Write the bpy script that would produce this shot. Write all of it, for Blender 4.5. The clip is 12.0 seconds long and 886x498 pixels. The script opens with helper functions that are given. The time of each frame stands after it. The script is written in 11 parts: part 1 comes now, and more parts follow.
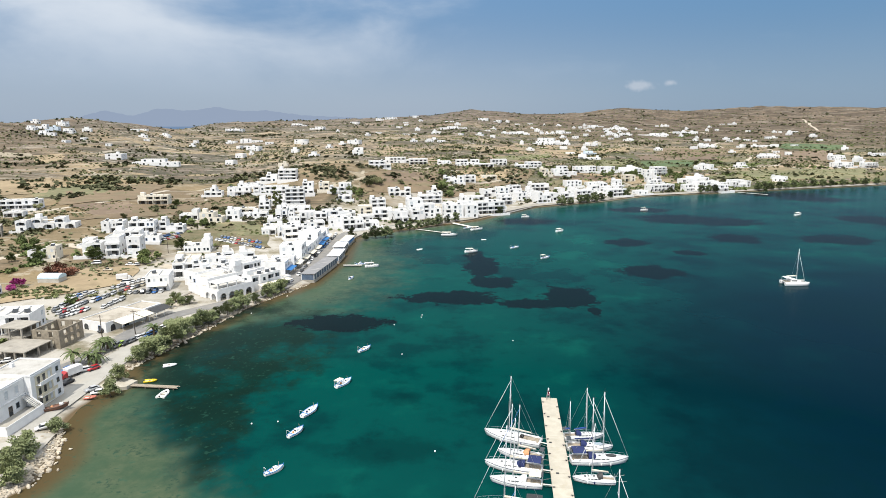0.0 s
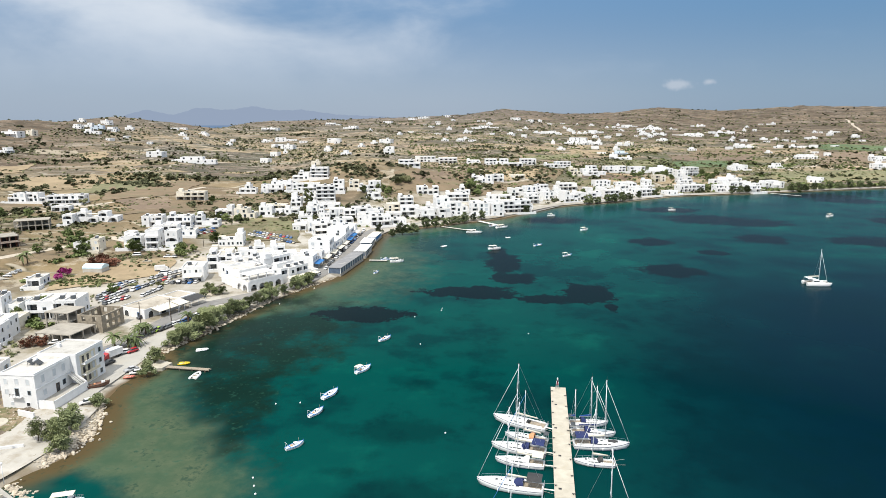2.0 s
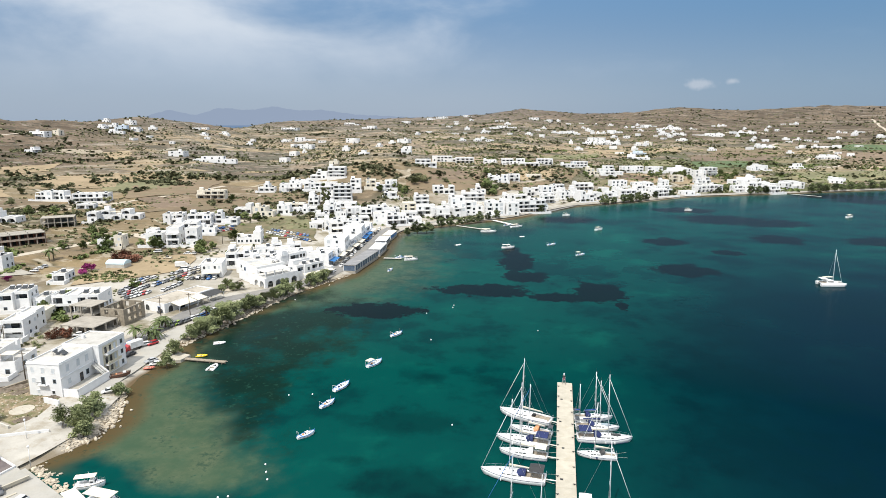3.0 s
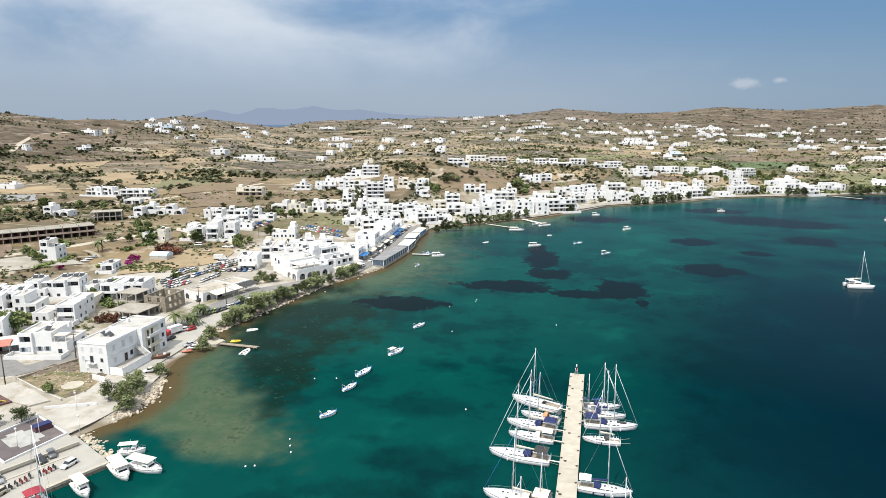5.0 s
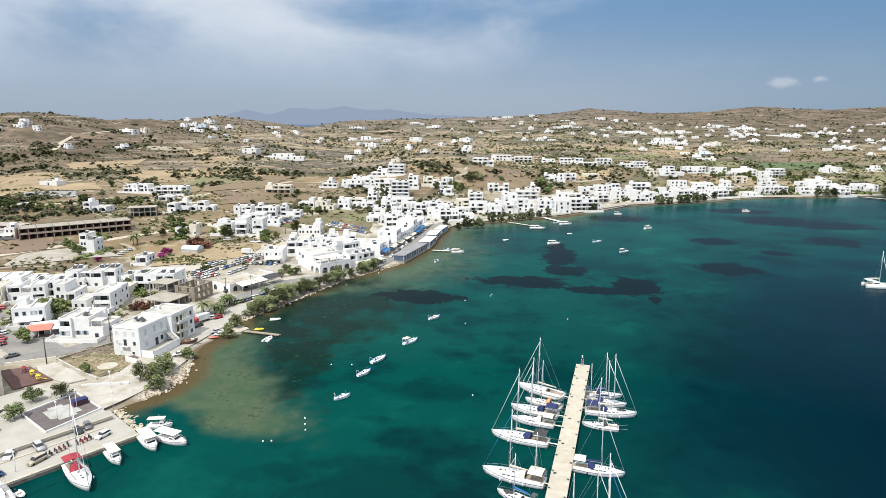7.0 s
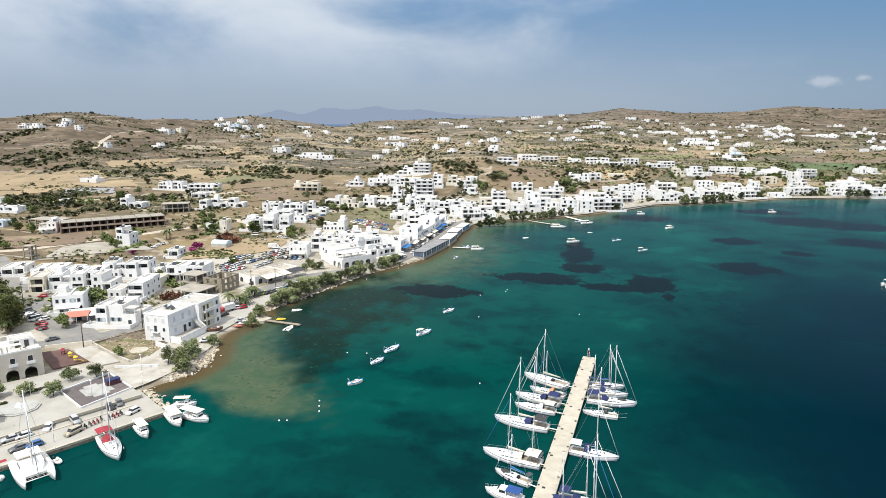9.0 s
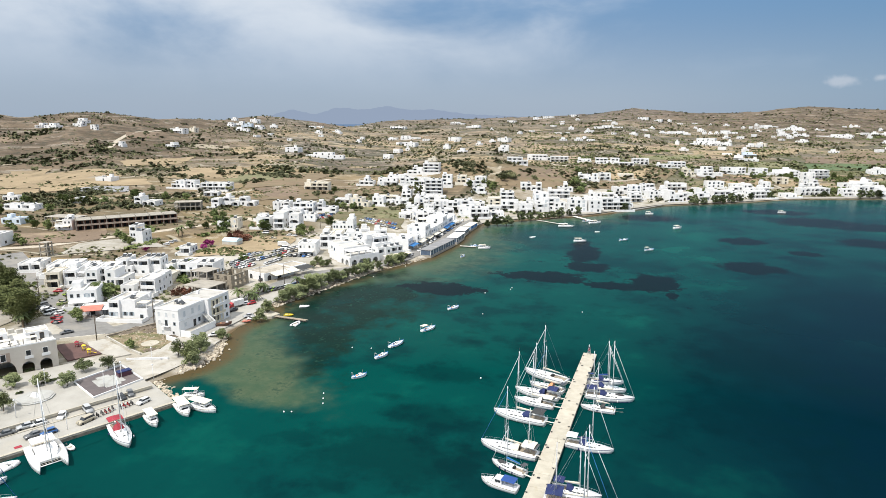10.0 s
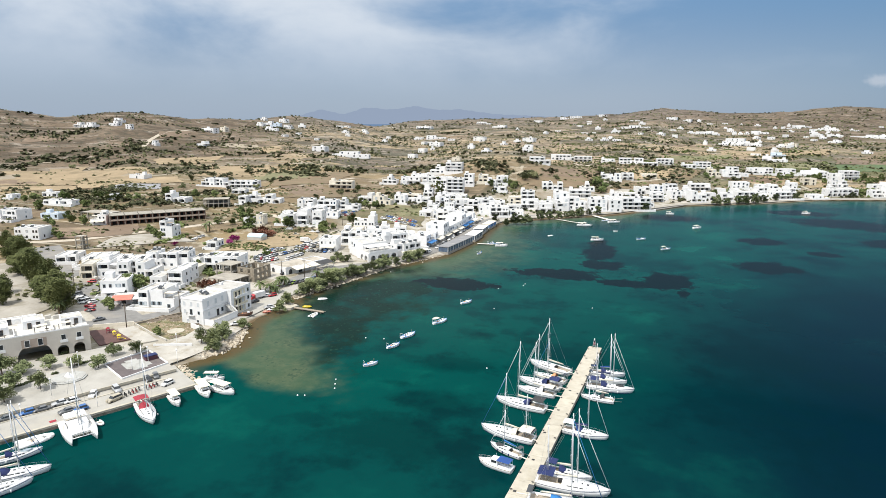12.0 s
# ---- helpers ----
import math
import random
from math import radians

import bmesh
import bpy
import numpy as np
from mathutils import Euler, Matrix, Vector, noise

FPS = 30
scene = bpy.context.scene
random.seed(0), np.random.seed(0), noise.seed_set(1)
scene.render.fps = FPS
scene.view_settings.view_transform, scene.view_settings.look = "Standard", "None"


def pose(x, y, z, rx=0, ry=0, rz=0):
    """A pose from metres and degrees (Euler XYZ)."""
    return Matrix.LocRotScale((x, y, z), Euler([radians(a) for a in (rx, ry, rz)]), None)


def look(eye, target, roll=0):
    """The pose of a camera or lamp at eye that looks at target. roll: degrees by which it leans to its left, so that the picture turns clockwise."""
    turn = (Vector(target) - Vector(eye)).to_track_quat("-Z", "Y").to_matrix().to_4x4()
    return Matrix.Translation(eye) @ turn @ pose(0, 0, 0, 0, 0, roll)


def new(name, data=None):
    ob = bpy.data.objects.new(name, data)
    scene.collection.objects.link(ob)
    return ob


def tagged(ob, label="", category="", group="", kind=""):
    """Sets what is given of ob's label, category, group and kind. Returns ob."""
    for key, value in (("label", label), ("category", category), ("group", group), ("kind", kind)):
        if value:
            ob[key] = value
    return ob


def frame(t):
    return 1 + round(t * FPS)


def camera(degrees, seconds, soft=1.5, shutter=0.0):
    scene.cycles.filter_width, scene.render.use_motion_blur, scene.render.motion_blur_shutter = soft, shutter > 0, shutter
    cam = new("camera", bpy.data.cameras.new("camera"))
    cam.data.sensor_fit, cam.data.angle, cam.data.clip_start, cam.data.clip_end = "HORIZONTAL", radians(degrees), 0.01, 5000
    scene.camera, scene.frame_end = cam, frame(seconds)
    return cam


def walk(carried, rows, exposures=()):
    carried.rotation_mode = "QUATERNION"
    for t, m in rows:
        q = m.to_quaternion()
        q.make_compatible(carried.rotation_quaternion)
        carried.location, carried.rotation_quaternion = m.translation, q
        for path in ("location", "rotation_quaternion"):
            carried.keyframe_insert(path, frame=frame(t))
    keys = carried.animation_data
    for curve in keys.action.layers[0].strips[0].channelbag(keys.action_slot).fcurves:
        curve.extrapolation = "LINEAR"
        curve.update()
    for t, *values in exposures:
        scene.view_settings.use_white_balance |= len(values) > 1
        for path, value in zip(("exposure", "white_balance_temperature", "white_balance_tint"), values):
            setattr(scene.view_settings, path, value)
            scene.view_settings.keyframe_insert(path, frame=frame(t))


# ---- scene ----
# ---- camera and its way: a drone that flies back and to the right, turning slowly left ----
PATH = [  # seconds, x, y, z, rx, ry, rz
    (0, 0.01, 0.00, 70.00, 78.49, 0.15, -0.00),
    (0.5, 1.21, -1.97, 70.01, 78.49, 0.13, 0.70),
    (1, 2.40, -3.96, 70.01, 78.48, 0.11, 1.48),
    (1.5, 3.52, -5.84, 70.09, 78.45, 0.08, 2.26),
    (2, 4.57, -7.79, 70.09, 78.44, 0.05, 3.04),
    (2.5, 5.88, -9.60, 70.07, 78.45, 0.07, 3.88),
    (3, 7.21, -11.47, 70.07, 78.44, 0.06, 4.76),
    (5, 12.78, -19.23, 70.19, 78.41, -0.03, 8.17),
    (5.5, 14.19, -20.97, 70.13, 78.40, -0.02, 8.87),
    (6, 15.84, -22.87, 70.10, 78.40, -0.02, 9.60),
    (6.5, 17.35, -24.48, 70.02, 78.40, -0.01, 10.23),
    (7, 18.95, -26.15, 69.93, 78.40, -0.04, 10.90),
    (9, 25.60, -32.37, 69.78, 78.39, -0.06, 13.68),
    (9.5, 27.23, -33.82, 69.76, 78.39, -0.09, 14.22),
    (10, 28.98, -35.19, 69.69, 78.39, -0.11, 14.80),
    (10.5, 30.75, -36.68, 69.73, 78.38, -0.10, 15.29),
    (11, 32.53, -38.11, 69.69, 78.38, -0.10, 15.93),
    (11.5, 34.17, -39.41, 69.68, 78.37, -0.10, 16.62),
    (12, 35.92, -40.77, 69.59, 78.38, -0.15, 17.35),
]
cam = camera(71.08, 12.0, soft=0.8)
walk(cam, [(row[0], pose(*row[1:])) for row in PATH], exposures=[(0.0, 0.30), (12.0, 0.30)])

# ---- daylight: a high sun behind the camera on the left, thin cloud in a hazy sky ----
SUN_AZIMUTH = 203.0    # degrees clockwise from +y
SUN_HEIGHT = 58.0
SUN_DIR = Vector((math.sin(radians(SUN_AZIMUTH)) * math.cos(radians(SUN_HEIGHT)),
                  math.cos(radians(SUN_AZIMUTH)) * math.cos(radians(SUN_HEIGHT)), math.sin(radians(SUN_HEIGHT))))
sun_data = bpy.data.lights.new("sun", "SUN")
sun_data.energy, sun_data.angle, sun_data.color = 3.6, radians(0.55), (1.0, 0.955, 0.88)
sun = new("sun", sun_data)
sun.matrix_world = look(SUN_DIR * 900, (0, 0, 0))

world = bpy.data.worlds.new("sky")
scene.world = world
world.use_nodes = True
wn, wl = world.node_tree.nodes, world.node_tree.links
wn.clear()
w_out = wn.new("ShaderNodeOutputWorld")
w_bg = wn.new("ShaderNodeBackground")
w_sky = wn.new("ShaderNodeTexSky")
w_sky.sky_type, w_sky.sun_disc = "NISHITA", False
w_sky.sun_elevation, w_sky.sun_rotation = radians(SUN_HEIGHT), radians(SUN_AZIMUTH)
w_sky.air_density, w_sky.dust_density, w_sky.ozone_density, w_sky.altitude = 1.0, 0.9, 2.0, 60
w_bg.inputs["Strength"].default_value = 0.125


def w_math(kind, a, b, c=0.0):
    x = wn.new("ShaderNodeMath")
    x.operation = kind
    for slot, v in enumerate((a, b, c)):
        if isinstance(v, (int, float)):
            x.inputs[slot].default_value = v
        else:
            wl.new(v, x.inputs[slot])
    return x.outputs[0]


def w_cut(value, lo, hi):
    x = wn.new("ShaderNodeMapRange")
    x.interpolation_type = "SMOOTHSTEP"
    x.inputs["From Min"].default_value, x.inputs["From Max"].default_value = lo, hi
    wl.new(value, x.inputs[0])
    return x.outputs[0]


def w_mix(f, a, b):
    x = wn.new("ShaderNodeMix")
    x.data_type = "RGBA"
    for slot, v in ((0, f), (6, a), (7, b)):
        if isinstance(v, tuple):
            x.inputs[slot].default_value = (*v, 1)
        else:
            wl.new(v, x.inputs[slot])
    return x.outputs[2]


w_co = wn.new("ShaderNodeTexCoord")
w_sep = wn.new("ShaderNodeSeparateXYZ")
wl.new(w_co.outputs["Generated"], w_sep.inputs[0])
wx, wy, wz = w_sep.outputs
# blue-grey haze low over the sea all round
east = w_cut(wx, -0.15, 0.55)
in_haze = w_mix(w_cut(wz, 0.02, 0.20), w_mix(east, (2.25, 2.80, 3.60), (1.45, 2.15, 3.05)), w_mix(east, (1.0, 1.95, 3.35), (0.72, 1.70, 3.05)))
sky_col = w_mix(w_math("MULTIPLY", w_cut(wz, 0.55, 0.12), 0.92), w_sky.outputs[0], in_haze)
# thin veils of high cloud, drawn out flat, thicker towards the west
w_map = wn.new("ShaderNodeMapping")
w_map.inputs["Scale"].default_value = (2.0, 2.0, 4.6)
w_map.inputs["Location"].default_value = (0.35, 0.1, 0.25)
wl.new(w_co.outputs["Generated"], w_map.inputs["Vector"])
veil = wn.new("ShaderNodeTexNoise")
veil.inputs["Scale"].default_value, veil.inputs["Detail"].default_value, veil.inputs["Roughness"].default_value = 1.9, 6, 0.55
veil.inputs["Distortion"].default_value = 0.25
wl.new(w_map.outputs[0], veil.inputs["Vector"])
west = w_cut(wx, 0.22, -0.50)
# overhead, out of view, cover thickened and brightened as added fill light
aloft = w_math("MULTIPLY_ADD", w_cut(wz, 0.26, 0.60), 0.62, veil.outputs[0])
cover = w_math("MULTIPLY", w_cut(w_math("MULTIPLY_ADD", west, 0.40, aloft), 0.56, 1.06), w_cut(wz, 0.02, 0.16))
sky_col = w_mix(w_math("MULTIPLY", cover, 0.9), sky_col, w_mix(w_cut(wz, 0.22, 0.50), (4.7, 5.1, 5.6), (8.6, 8.9, 9.3)))
# two small fair-weather clouds low in the north-east
def w_far(cx, kx, cz, kz):
    """Distance in the sky from the middle of a cloud, drawn out flat."""
    u, v = w_math("MULTIPLY_ADD", wx, kx, -cx * kx), w_math("MULTIPLY_ADD", wz, kz, -cz * kz)
    return w_math("SQRT", w_math("MULTIPLY_ADD", u, u, w_math("MULTIPLY", v, v)), 0.0)


puff = w_math("MINIMUM", w_far(0.296, 2.3, 0.054, 6.4), w_far(0.3346, 5.0, 0.0565, 8.0))
w_fine = wn.new("ShaderNodeTexNoise")
w_fine.inputs["Scale"].default_value, w_fine.inputs["Detail"].default_value = 55, 6
wl.new(w_co.outputs["Generated"], w_fine.inputs["Vector"])
small = w_cut(w_math("MULTIPLY_ADD", w_fine.outputs[0], -0.09, puff), 0.012, -0.034)
sky_col = w_mix(w_math("MULTIPLY", small, 0.42), sky_col, (4.6, 4.8, 5.2))
wl.new(sky_col, w_bg.inputs[0])
wl.new(w_bg.outputs[0], w_out.inputs[0])

# ---- materials ----


def link(tree, a, b):
    tree.links.new(a, b)


def mat(name, color, color2=None, rough=0.7, metal=0.0, size=1.0, bump=0.15, tint=0.0, spec=0.4, stain=None, stain_size=6.0, stain_at=0.62):
    """A surface with fine grain and broader unevenness at real size; tint: how far single pieces differ; stain: a worn or dirty colour in blotches."""
    m = bpy.data.materials.new(name)
    m.use_nodes = True
    tree = m.node_tree
    n = tree.nodes
    b = n["Principled BSDF"]
    b.inputs["Roughness"].default_value, b.inputs["Metallic"].default_value = rough, metal
    b.inputs["Specular IOR Level"].default_value = spec
    color2 = color2 or tuple(c * 0.82 for c in color)
    geo = n.new("ShaderNodeNewGeometry")
    fine, broad = n.new("ShaderNodeTexNoise"), n.new("ShaderNodeTexNoise")
    fine.inputs["Scale"].default_value, broad.inputs["Scale"].default_value = 6.0 / size, 0.7 / size
    fine.inputs["Detail"].default_value, broad.inputs["Detail"].default_value = 4, 5
    for t in (fine, broad):
        link(tree, geo.outputs["Position"], t.inputs["Vector"])
    add = n.new("ShaderNodeMath")
    add.operation = "MULTIPLY_ADD"
    add.inputs[1].default_value = 0.35
    link(tree, fine.outputs[0], add.inputs[0])
    link(tree, broad.outputs[0], add.inputs[2])
    ramp = n.new("ShaderNodeValToRGB")
    ramp.color_ramp.elements[0].position, ramp.color_ramp.elements[1].position = 0.5, 0.85
    ramp.color_ramp.elements[0].color, ramp.color_ramp.elements[1].color = (*color2, 1), (*color, 1)
    link(tree, add.outputs[0], ramp.inputs[0])
    out = ramp.outputs[0]
    if stain:
        blot = n.new("ShaderNodeTexNoise")
        blot.inputs["Scale"].default_value, blot.inputs["Detail"].default_value = 1.0 / stain_size, 8
        blot.inputs["Roughness"].default_value = 0.65
        link(tree, geo.outputs["Position"], blot.inputs["Vector"])
        cut = n.new("ShaderNodeMapRange")
        cut.inputs["From Min"].default_value, cut.inputs["From Max"].default_value = stain_at - 0.06, stain_at + 0.08
        link(tree, blot.outputs[0], cut.inputs[0])
        mix = n.new("ShaderNodeMix")
        mix.data_type = "RGBA"
        link(tree, cut.outputs[0], mix.inputs[0])
        link(tree, out, mix.inputs[6])
        mix.inputs[7].default_value = (*stain, 1)
        out = mix.outputs[2]
    if tint:
        info, hsv, k = n.new("ShaderNodeObjectInfo"), n.new("ShaderNodeHueSaturation"), n.new("ShaderNodeMapRange")
        k.inputs["To Min"].default_value, k.inputs["To Max"].default_value = 1 - tint, 1 + tint
        link(tree, info.outputs["Random"], k.inputs[0])
        link(tree, k.outputs[0], hsv.inputs["Value"])
        link(tree, out, hsv.inputs["Color"])
        out = hsv.outputs[0]
    link(tree, out, b.inputs["Base Color"])
    if bump:
        bp = n.new("ShaderNodeBump")
        bp.inputs["Strength"].default_value, bp.inputs["Distance"].default_value = bump, 0.05 * size
        link(tree, fine.outputs[0], bp.inputs["Height"])
        link(tree, bp.outputs[0], b.inputs["Normal"])
    return m


PLASTER = mat("white_plaster", (0.745, 0.745, 0.74), (0.675, 0.675, 0.67), 0.85, size=1.2, tint=0.035, stain=(0.66, 0.64, 0.60), stain_size=5, stain_at=0.7)
ROOF_WHITE = mat("whitewashed_roof", (0.53, 0.515, 0.48), (0.44, 0.425, 0.39), 0.9, size=2, tint=0.16, stain=(0.33, 0.31, 0.27), stain_size=4, stain_at=0.57)
PALE_CREAM = mat("pale_cream_plaster", (0.70, 0.65, 0.55), (0.62, 0.575, 0.48), 0.85, size=1.2, tint=0.05)
PALE_BLUE = mat("pale_blue_plaster", (0.58, 0.66, 0.74), (0.52, 0.60, 0.68), 0.85, size=1.2)
CREAM = mat("cream_plaster", (0.62, 0.57, 0.44), (0.55, 0.50, 0.38), 0.85, size=1.2)
BEIGE = mat("beige_plaster", (0.53, 0.49, 0.43), (0.48, 0.44, 0.385), 0.88, size=1.5, stain=(0.48, 0.44, 0.38), stain_size=5, stain_at=0.66)
GREY_PLASTER = mat("grey_plaster", (0.50, 0.48, 0.43), (0.42, 0.40, 0.36), 0.88, size=1.5, stain=(0.36, 0.34, 0.30), stain_size=3)
CONCRETE = mat("bare_concrete", (0.36, 0.33, 0.28), (0.27, 0.25, 0.215), 0.9, size=1.5, tint=0.08, stain=(0.20, 0.18, 0.15), stain_size=4)
PIER_CONC = mat("pier_concrete", (0.46, 0.425, 0.35), (0.38, 0.35, 0.285), 0.9, size=1.2, tint=0.05, stain=(0.40, 0.36, 0.28), stain_size=2.2, stain_at=0.6)
QUAY_FACE = mat("wet_stained_concrete", (0.21, 0.19, 0.155), (0.135, 0.125, 0.10), 0.85, size=1.2, stain=(0.075, 0.075, 0.055), stain_size=1.6, stain_at=0.55)
PAVING = mat("pale_paving", (0.375, 0.36, 0.325), (0.318, 0.305, 0.272), 0.9, size=2.5, stain=(0.36, 0.335, 0.285), stain_size=8, stain_at=0.58)
ASPHALT = mat("worn_asphalt", (0.215, 0.21, 0.20), (0.17, 0.165, 0.155), 0.92, size=1.5, stain=(0.24, 0.225, 0.20), stain_size=9, stain_at=0.55)
PLAY_DARK = mat("dark_court", (0.125, 0.105, 0.105), (0.10, 0.085, 0.085), 0.92, size=1.5, stain=(0.17, 0.145, 0.135), stain_size=5)
DUSTY_PAVING = mat("dusty_concrete", (0.44, 0.418, 0.372), (0.36, 0.34, 0.30), 0.92, size=2.5, stain=(0.30, 0.268, 0.212), stain_size=5, stain_at=0.56)
DRY_LOT = mat("weedy_earth", (0.29, 0.225, 0.145), (0.165, 0.128, 0.08), 0.95, size=1.5, bump=0.5, stain=(0.118, 0.118, 0.052), stain_size=2.6, stain_at=0.50)
DUG_EARTH = mat("dug_earth", (0.17, 0.135, 0.10), (0.11, 0.088, 0.065), 0.95, size=0.7, bump=0.6, stain=(0.22, 0.19, 0.15), stain_size=1.2, stain_at=0.58)
WORN_GREY = mat("worn_grey_concrete", (0.40, 0.40, 0.38), (0.34, 0.34, 0.32), 0.92, size=1.5, stain=(0.29, 0.285, 0.26), stain_size=2.5, stain_at=0.56)
FIELD_GOLD = mat("dry_stubble", (0.315, 0.242, 0.148), (0.245, 0.186, 0.112), 0.95, size=12, bump=0.2, tint=0.12, stain=(0.19, 0.148, 0.086), stain_size=22, stain_at=0.56)
FIELD_BROWN = mat("bare_fallow", (0.19, 0.138, 0.094), (0.145, 0.105, 0.072), 0.95, size=12, bump=0.2, tint=0.12, stain=(0.26, 0.20, 0.13), stain_size=18, stain_at=0.58)
FIELD_PALE = mat("pale_dry_field", (0.31, 0.265, 0.195), (0.25, 0.21, 0.155), 0.95, size=12, bump=0.2, tint=0.12, stain=(0.20, 0.165, 0.115), stain_size=16, stain_at=0.56)
FIELD_LUSH = mat("irrigated_grass", (0.085, 0.125, 0.050), (0.065, 0.098, 0.042), 0.95, size=10, bump=0.2, tint=0.1, stain=(0.15, 0.15, 0.07), stain_size=16, stain_at=0.6)
FIELD_GREEN = mat("dull_grass", (0.165, 0.165, 0.085), (0.125, 0.122, 0.062), 0.95, size=10, bump=0.2, tint=0.1, stain=(0.22, 0.185, 0.10), stain_size=14, stain_at=0.55)
FIELD_RUST = mat("rust_brown_earth", (0.205, 0.150, 0.092), (0.158, 0.116, 0.071), 0.95, size=10, bump=0.2, tint=0.1, stain=(0.155, 0.13, 0.075), stain_size=13, stain_at=0.55)
FIELD_WEEDY = mat("brown_weeds", (0.19, 0.152, 0.088), (0.135, 0.115, 0.062), 0.95, size=5, bump=0.3, tint=0.1, stain=(0.10, 0.098, 0.045), stain_size=9, stain_at=0.53)
GRAVEL = mat("grey_gravel", (0.36, 0.335, 0.29), (0.29, 0.27, 0.23), 0.95, size=4, bump=0.3, stain=(0.25, 0.225, 0.175), stain_size=10, stain_at=0.55)
FIELD_SLATE = mat("grey_crop_sheeting", (0.27, 0.27, 0.28), (0.22, 0.22, 0.23), 0.7, size=8, stain=(0.20, 0.19, 0.18), stain_size=9)
TRACK = mat("dirt_track", (0.46, 0.405, 0.325), (0.37, 0.325, 0.255), 0.95, size=3, stain=(0.30, 0.255, 0.19), stain_size=7)
ROCK = mat("shore_rock", (0.58, 0.51, 0.41), (0.38, 0.33, 0.25), 0.95, size=0.8, tint=0.2, bump=0.5)
BROWN_HULL = mat("faded_brown_hull_paint", (0.20, 0.10, 0.07), (0.15, 0.08, 0.055), 0.8)
BARE_RENDER = mat("bare_pinkish_render", (0.42, 0.34, 0.28), (0.33, 0.265, 0.215), 0.9, size=1.5, tint=0.1, stain=(0.27, 0.21, 0.17), stain_size=3)
BRICK = mat("red_brick", (0.30, 0.13, 0.085), (0.24, 0.105, 0.07), 0.9, size=0.5, tint=0.12)
STONE = mat("rubble_stone", (0.30, 0.26, 0.20), (0.20, 0.17, 0.13), 0.95, size=0.6, bump=0.4)
TERRACOTTA = mat("orange_awning", (0.56, 0.19, 0.14), (0.48, 0.155, 0.115), 0.8, bump=0.05)
CANVAS = mat("cream_canvas", (0.68, 0.63, 0.52), (0.58, 0.53, 0.43), 0.85, bump=0.08)
ROYAL = mat("royal_blue_canvas", (0.02, 0.07, 0.26), (0.016, 0.055, 0.20), 0.8, bump=0.1)
NAVY = mat("navy_canvas", (0.018, 0.03, 0.11), (0.013, 0.022, 0.08), 0.8, bump=0.1)
BLUE = mat("blue_canvas", (0.03, 0.17, 0.42), (0.022, 0.13, 0.34), 0.75, bump=0.1)
RED = mat("wine_red_canvas", (0.33, 0.035, 0.05), (0.25, 0.025, 0.04), 0.8, bump=0.1)
ORANGE = mat("orange_canvas", (0.62, 0.30, 0.15), (0.52, 0.25, 0.12), 0.8, bump=0.1)
YELLOW = mat("yellow_plastic", (0.72, 0.52, 0.03), (0.64, 0.46, 0.02), 0.5, bump=0.02)
GEL = mat("white_gelcoat", (0.80, 0.80, 0.79), (0.74, 0.74, 0.73), 0.25, size=1.5, tint=0.04, bump=0.0, spec=0.5)
DECK = mat("pale_deck", (0.66, 0.63, 0.57), (0.58, 0.55, 0.49), 0.7, size=0.8, tint=0.08, bump=0.05)
TEAK = mat("weathered_teak", (0.33, 0.28, 0.215), (0.26, 0.215, 0.16), 0.75, size=0.6)
ALU = mat("anodised_mast", (0.72, 0.73, 0.74), (0.66, 0.67, 0.68), 0.4, metal=0.25, bump=0.0)
STEEL = mat("stainless_steel", (0.60, 0.61, 0.62), (0.54, 0.55, 0.56), 0.3, metal=0.8, bump=0.0)
DARK_METAL = mat("dark_metal", (0.06, 0.06, 0.06), (0.045, 0.045, 0.045), 0.6, metal=0.3, bump=0.0)
RUBBER = mat("black_rubber", (0.025, 0.025, 0.025), (0.02, 0.02, 0.02), 0.8, bump=0.0)
GLASS = mat("dark_glass", (0.035, 0.04, 0.045), (0.025, 0.03, 0.035), 0.12, bump=0.0, spec=0.6)
ROPE = mat("pale_rope", (0.55, 0.53, 0.47), (0.48, 0.46, 0.40), 0.9, bump=0.0)
WOOD_DARK = mat("weathered_pole_wood", (0.10, 0.08, 0.06), (0.075, 0.06, 0.045), 0.9)
SHUT_BLUE = mat("blue_shutter_paint", (0.06, 0.17, 0.36), (0.05, 0.14, 0.30), 0.6, bump=0.03)
SHUT_GREY = mat("grey_blue_shutter_paint", (0.30, 0.36, 0.40), (0.25, 0.30, 0.34), 0.6, bump=0.03)
SHUT_BROWN = mat("brown_shutter_paint", (0.12, 0.07, 0.04), (0.09, 0.055, 0.03), 0.6, bump=0.03)
PALE_SHUT = mat("pale_grey_shutter_paint", (0.55, 0.58, 0.60), (0.48, 0.51, 0.53), 0.7, bump=0.03)
RAIL_BLUE = mat("blue_glazing", (0.10, 0.14, 0.20), (0.07, 0.10, 0.15), 0.25, bump=0.0, spec=0.6)
SLATE_ROOF = mat("grey_felt_roof", (0.24, 0.24, 0.245), (0.19, 0.19, 0.195), 0.9, size=2, stain=(0.34, 0.33, 0.31), stain_size=5)
BEIGE_ROOF = mat("beige_roof_screed", (0.43, 0.39, 0.325), (0.35, 0.315, 0.26), 0.92, size=2, stain=(0.27, 0.24, 0.19), stain_size=4, stain_at=0.56)
BARN_BLUE = mat("pale_blue_vault", (0.52, 0.66, 0.72), (0.46, 0.60, 0.66), 0.7)
HULL_BLUE = mat("blue_hull_paint", (0.06, 0.24, 0.50), (0.05, 0.20, 0.42), 0.4, bump=0.0)
